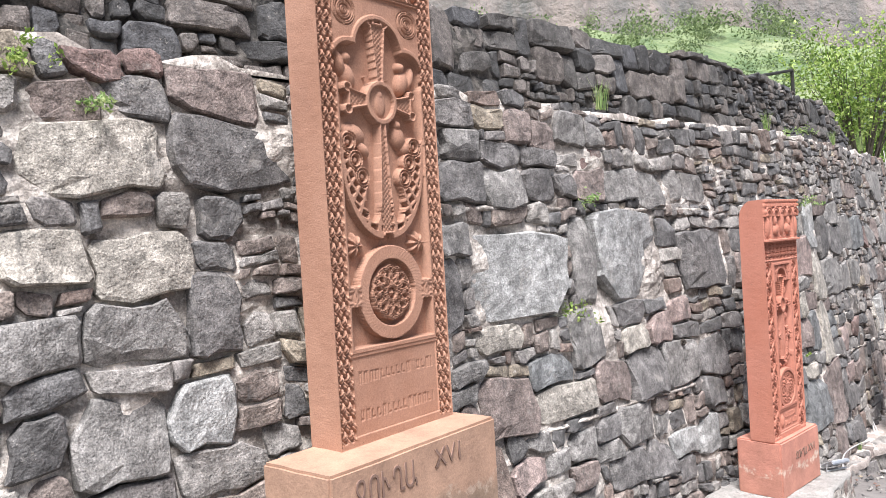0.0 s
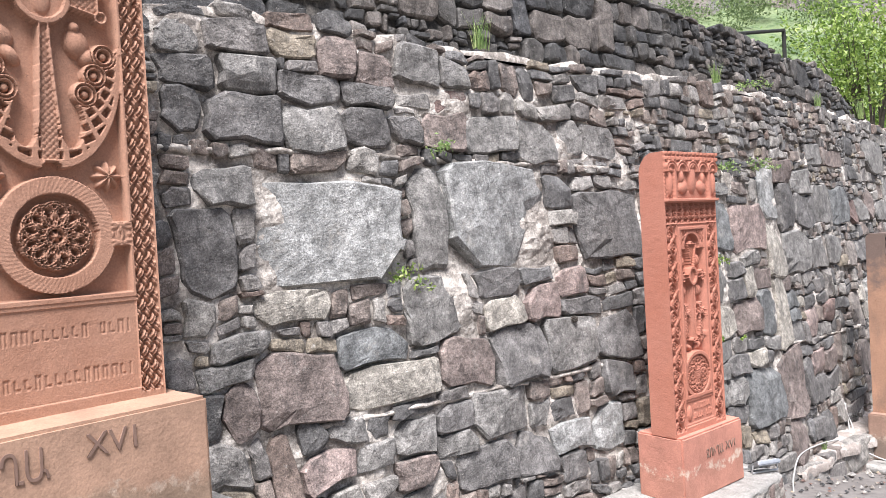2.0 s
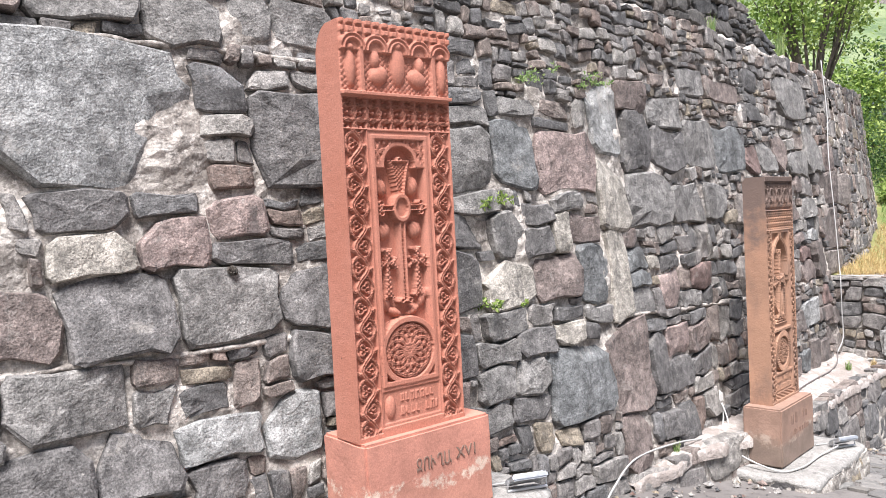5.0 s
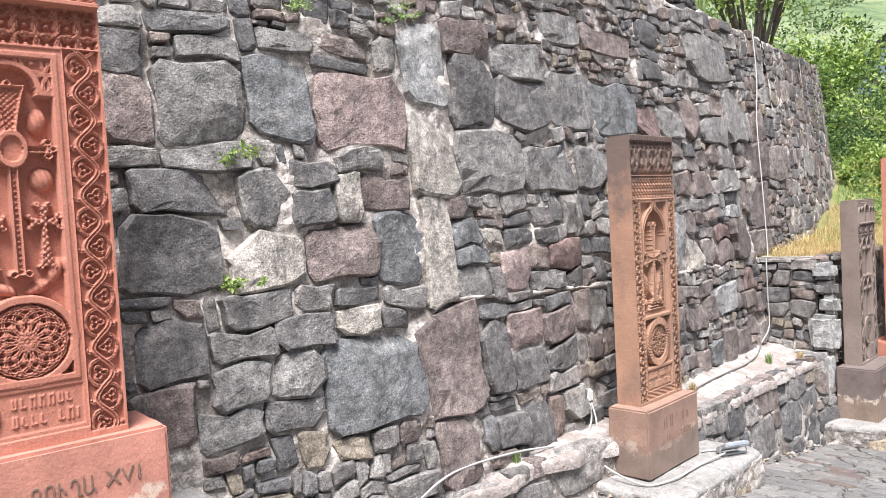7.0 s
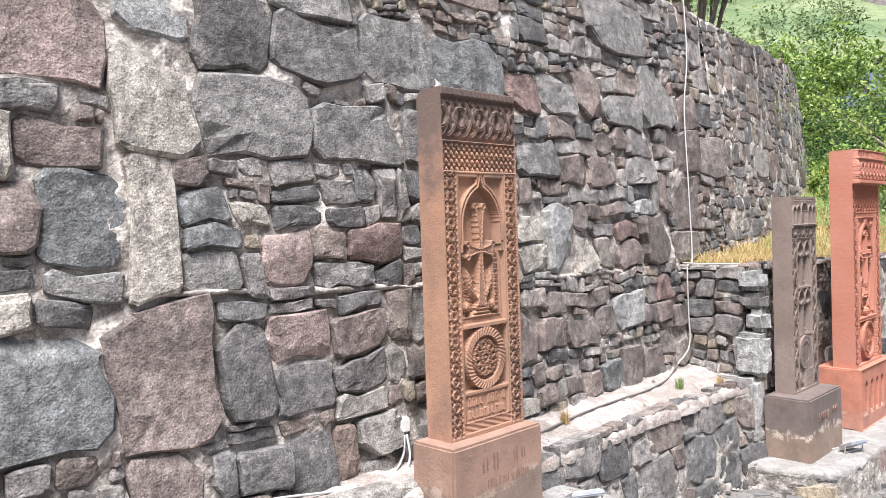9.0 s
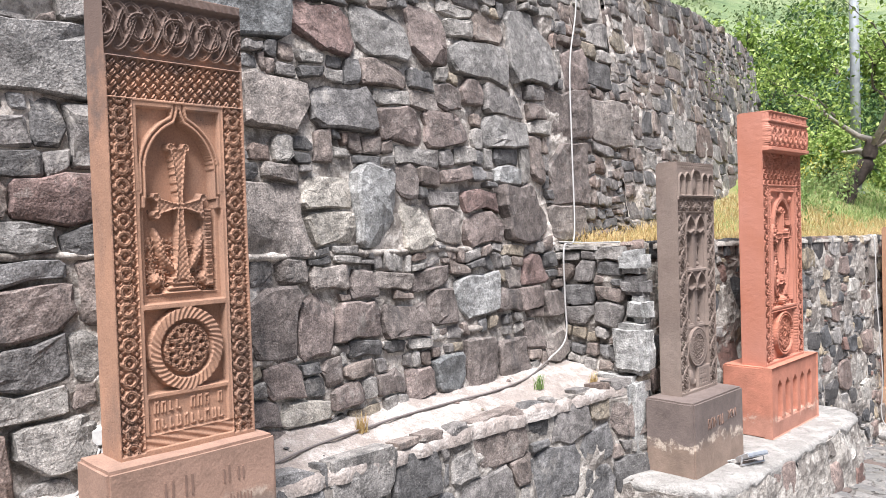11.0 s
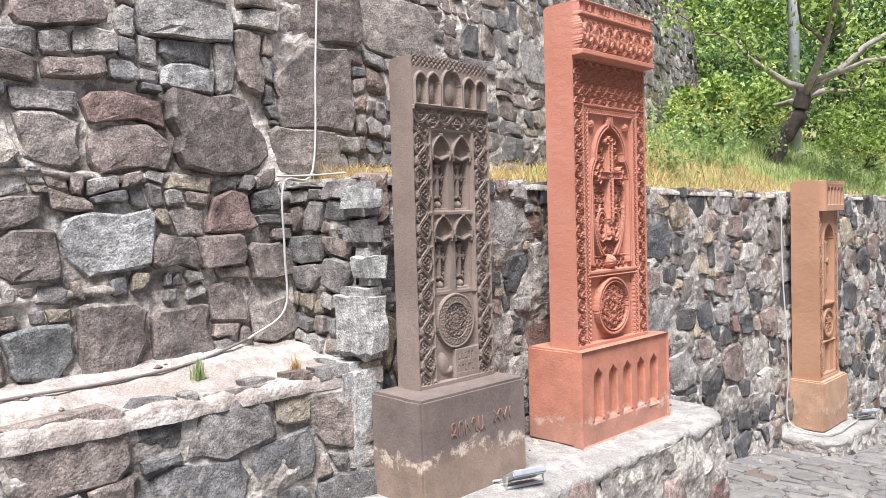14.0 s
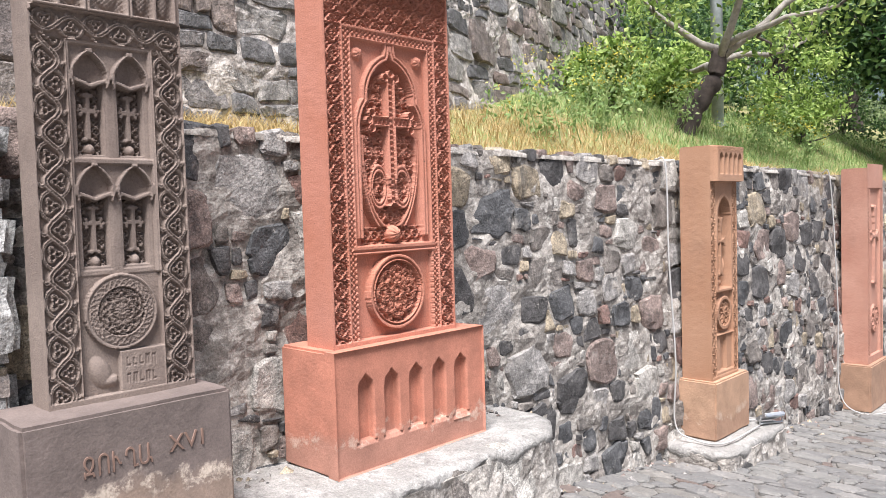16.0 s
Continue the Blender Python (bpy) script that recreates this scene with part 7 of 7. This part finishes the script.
# ---- pole, railing, cables, lamps ----
pole = tagged(root("street_pole", pose(-3.1, 25.3, 1.45)), "pale grey painted metal pole on the bank", "pole")
v, f = tube([(0, 0, 0), (0, 0, 3), (0, 0, 7.5)], [0.085, 0.08, 0.07], 14)
part("shaft", v, f, M_POLE, pole, smooth=True)
v, f = tube([(0, 0, 0), (0, 0, 0.12)], 0.13, 14)
part("foot_collar", v, f, M_POLE, pole)

rail = tagged(root("railing", pose(-3.95, 14.6, 4.55)), "dark iron railing behind the upper wall", "railing")
for y in (0, -1.6, -3.2):
    v, f = tube([(0, y, -0.6), (0, y, 0.9 + 0.18 * y)], 0.032, 8)
    part("post", v, f, M_BLACK, rail)
v, f = tube([(0, -3.2, 0.324), (0, 0, 0.9)], 0.028, 8)
part("rail", v, f, M_BLACK, rail)


def cable(pts, r, mat, label, clips=()):
    c = tagged(root("cable", pose(0, 0, 0)), label, "cable")
    v, f = tube(smooth_path(pts, 7), r, 8)
    part("conduit", v, f, mat, c, smooth=True)
    for p in clips:
        from_bm("clip", block(0.03, 0.05, 0.02, 0.004, 0.0, 1, p, 1), M_CABLE, c)


cable([(main_x(16.35, 4) + 0.08, 16.35, 3.98), (main_x(16.2, 3.2) + 0.09, 16.2, 3.2), (main_x(15.95, 2.6) + 0.08, 15.98, 2.6), (main_x(15.85, 1.8) + 0.08, 15.85, 1.8), (-2.55, 15.74, 1.02), (-2.46, 15.46, 0.93), (-2.45, 15.44, 0.5), (-2.44, 15.42, 0.15), (-2.43, 15.15, 0.0)], 0.0075, M_CABLE, "pale conduit running down the wall to the ledge")
cable([(-2.43, 15.15, 0.0)] + [(x, y, ledge_z(x, y) + 0.014) for x, y in ((-2.32, 14.74), (-2.27, 14.3), (-2.27, 13.9), (-2.26, 13.4), (-2.23, 13.0), (-2.18, 12.6), (-2.10, 12.25))], 0.008, M_CABLE_D, "dirty grey-brown conduit lying along the ledge")
cable([(-2.5, 15.44, 0.975), (-2.25, 15.5, 0.965), (-1.97, 15.56, 0.965)], 0.0065, M_CABLE, "pale conduit along the terrace edge")
cable([(-2.36, 11.49, 0.10), (-2.31, 11.42, -0.02), (-2.27, 11.25, -0.10), (-2.24, 10.9, -0.07), (-2.27, 10.4, -0.0), (-2.3, 9.8, 0.02), (-2.2, 9.3, -0.05), (-2.1, 9.0, -0.1)], 0.008, M_CABLE, "white cable lying on the ledge")
cable([(-2.36, 11.51, 0.10), (-2.28, 11.45, -0.05), (-2.15, 11.2, -0.22), (-1.75, 11.15, -0.335), (-1.6, 11.35, -0.34), (-1.58, 11.8, -0.34), (-1.52, 12.1, -0.32)], 0.008, M_CABLE, "white cable running round the stone base")
cable([(terrace_x(20.85, 0.84) - 0.02, 20.82, 0.87), (terrace_x(20.85, 0.6) + 0.07, 20.82, 0.8), (terrace_x(20.8, 0) + 0.07, 20.8, 0.0), (terrace_x(20.8, -1) + 0.07, 20.8, -0.9), (-1.5, 20.8, -1.45), (-1.35, 20.82, -1.57), (-1.1, 20.9, -1.58), (-1.08, 21.6, -1.58)], 0.0075, M_CABLE, "white conduit down the terrace wall to the base")
cable([(terrace_x(24.75, 0.8) - 0.02, 24.75, 0.80), (terrace_x(24.75, 0.6) + 0.07, 24.75, 0.7), (terrace_x(24.75, -0.8) + 0.08, 24.75, -0.8), (-1.35, 24.78, -1.9), (-1.12, 24.82, -2.16), (-0.88, 25.1, -2.165)], 0.0075, M_CABLE, "white conduit down the terrace wall to the base")
box = tagged(root("socket_box", pose(-2.395, 11.5, 0.10)), "white plastic socket box on the wall", "socket box")
from_bm("housing", block(0.05, 0.105, 0.11, 0.012, 0.0, 1, (0, 0, 0), 1), M_BOXW, box)
from_bm("lid", block(0.012, 0.085, 0.08, 0.004, 0.0, 1, (0.028, 0, 0.015), 1), M_BOXW, box)

M_GLASS = plain("lamp_glass", (0.58, 0.60, 0.62), 0.15)


def floodlight(at, turn):
    """A flat floodlight lying on its bracket, its glass turned up towards the stone."""
    fl = tagged(root("floodlight", pose(*at, 0, 0, turn)), "small grey floodlight with a glass front lying on the plinth", "floodlight", "floodlights before the stones")
    body_m = pose(0, 0, 0.05, -28, 0, 0)
    for name, bm, mat in (("housing", block(0.22, 0.16, 0.035, 0.008, 0.0, 1, (0, 0, 0), 1), M_ALU), ("glass", block(0.18, 0.12, 0.006, 0.002, 0.0, 1, (0, 0, 0.034), 1), M_GLASS)):
        bm.transform(body_m)
        from_bm(name, bm, mat, fl)
    v, f = tube([(-0.115, 0, 0.07), (-0.125, 0, 0.008), (0.125, 0, 0.008), (0.115, 0, 0.07)], 0.009, 6)
    part("bracket", v, f, M_ALU, fl)
    v, f = tube(smooth_path([(0, 0.05, 0.05), (-0.08, 0.12, 0.015), (-0.2, 0.14, 0.01)], 5), 0.007, 6)
    part("lead", v, f, M_CABLE, fl)


for at, turn in (((-1.95, 7.98, 0.375), 60), ((-1.5, 12.2, -0.355), 60), ((-1.16, 16.15, -0.855), 70), ((-1.06, 21.82, -1.605), 60)):
    floodlight(at, turn)

jb = tagged(root("junction_box", pose(-1.98, 6.82, 0.37)), "small white junction box beside the base", "junction box")
from_bm("housing", block(0.07, 0.1, 0.05, 0.008, 0.0, 2, (0, 0, 0), 1), M_BOXW, jb)


def pine_cone(at):
    """A small open cone: a core and whorls of woody scales."""
    c = tagged(root("pine_cone", pose(*at, 60, 0, 20)), "small brown open pine cone wedged in a wall joint", "pine cone")
    v, f = tube([(0, 0, 0), (0, 0, 0.03), (0, 0, 0.065)], [0.012, 0.016, 0.004], 8)
    part("core", v, f, M_TRUNK, c)
    for k in range(34):
        a, z = k * 2.4, 0.004 + 0.0017 * k
        r = 0.030 * math.sin(math.pi * (0.2 + 0.75 * k / 34))
        x, y = math.cos(a), math.sin(a)
        verts = [(0.008 * x - 0.006 * y, 0.008 * y + 0.006 * x, z), (0.008 * x + 0.006 * y, 0.008 * y - 0.006 * x, z), (r * x + 0.008 * y, r * y - 0.008 * x, z + 0.006), (r * x - 0.008 * y, r * y + 0.008 * x, z + 0.006), (r * x * 0.9, r * y * 0.9, z + 0.011)]
        part("scale", verts, [(0, 1, 2, 3), (3, 2, 4), (0, 3, 4), (2, 1, 4)], M_BARK, c)


pine_cone((main_x(6.71, 1.74) + 0.04, 6.71, 1.74))


def rubble_strew():
    """Loose stones and crumbs at the foot of the ledge and the walls."""
    rng = np.random.default_rng(91)
    verts, faces = [], []
    for _ in range(900):
        y = rng.uniform(7.8, 24)
        if y < 12.2:
            x = rng.uniform(ledge_front(max(8.6, y)) + 0.02, -1.55) if y > 8.3 else rng.uniform(-2.5, -1.8)
            z = ground_z(y)
        elif y < 15.6:
            x = rng.uniform(-2.45, ledge_front(y) + 0.0) if rng.random() < 0.12 else ledge_front(y) + abs(rng.normal(0.12, 0.1))
            z = ledge_z(x, y) if x < ledge_front(y) else ground_z(y)
        else:
            x = terrace_x(y, -1) + 0.03 + abs(rng.normal(0.05, 0.12))
            z = ground_z(y) if not (15.3 < y < 18.6) else -0.86
        r = rng.uniform(0.008, 0.03) * (1.8 if rng.random() < 0.06 else 1)
        k = len(verts)
        q = rng.normal(0, 1, (6, 3)) * 0.15 + np.array([(1, 0, 0), (-1, 0, 0), (0, 1, 0), (0, -1, 0), (0, 0, 0.7), (0, 0, -0.5)])
        verts += [(x + a * r, y + b * r, z + c * r) for a, b, c in q]
        faces += [(k + a, k + b, k + c) for a, b, c in ((0, 2, 4), (2, 1, 4), (1, 3, 4), (3, 0, 4), (2, 0, 5), (1, 2, 5), (3, 1, 5), (0, 3, 5))]
    tagged(part("loose_stones", verts, faces, M_WARM_J), "loose stone chips and crumbs along the wall foot", "rubble", kind="stuff")


rubble_strew()
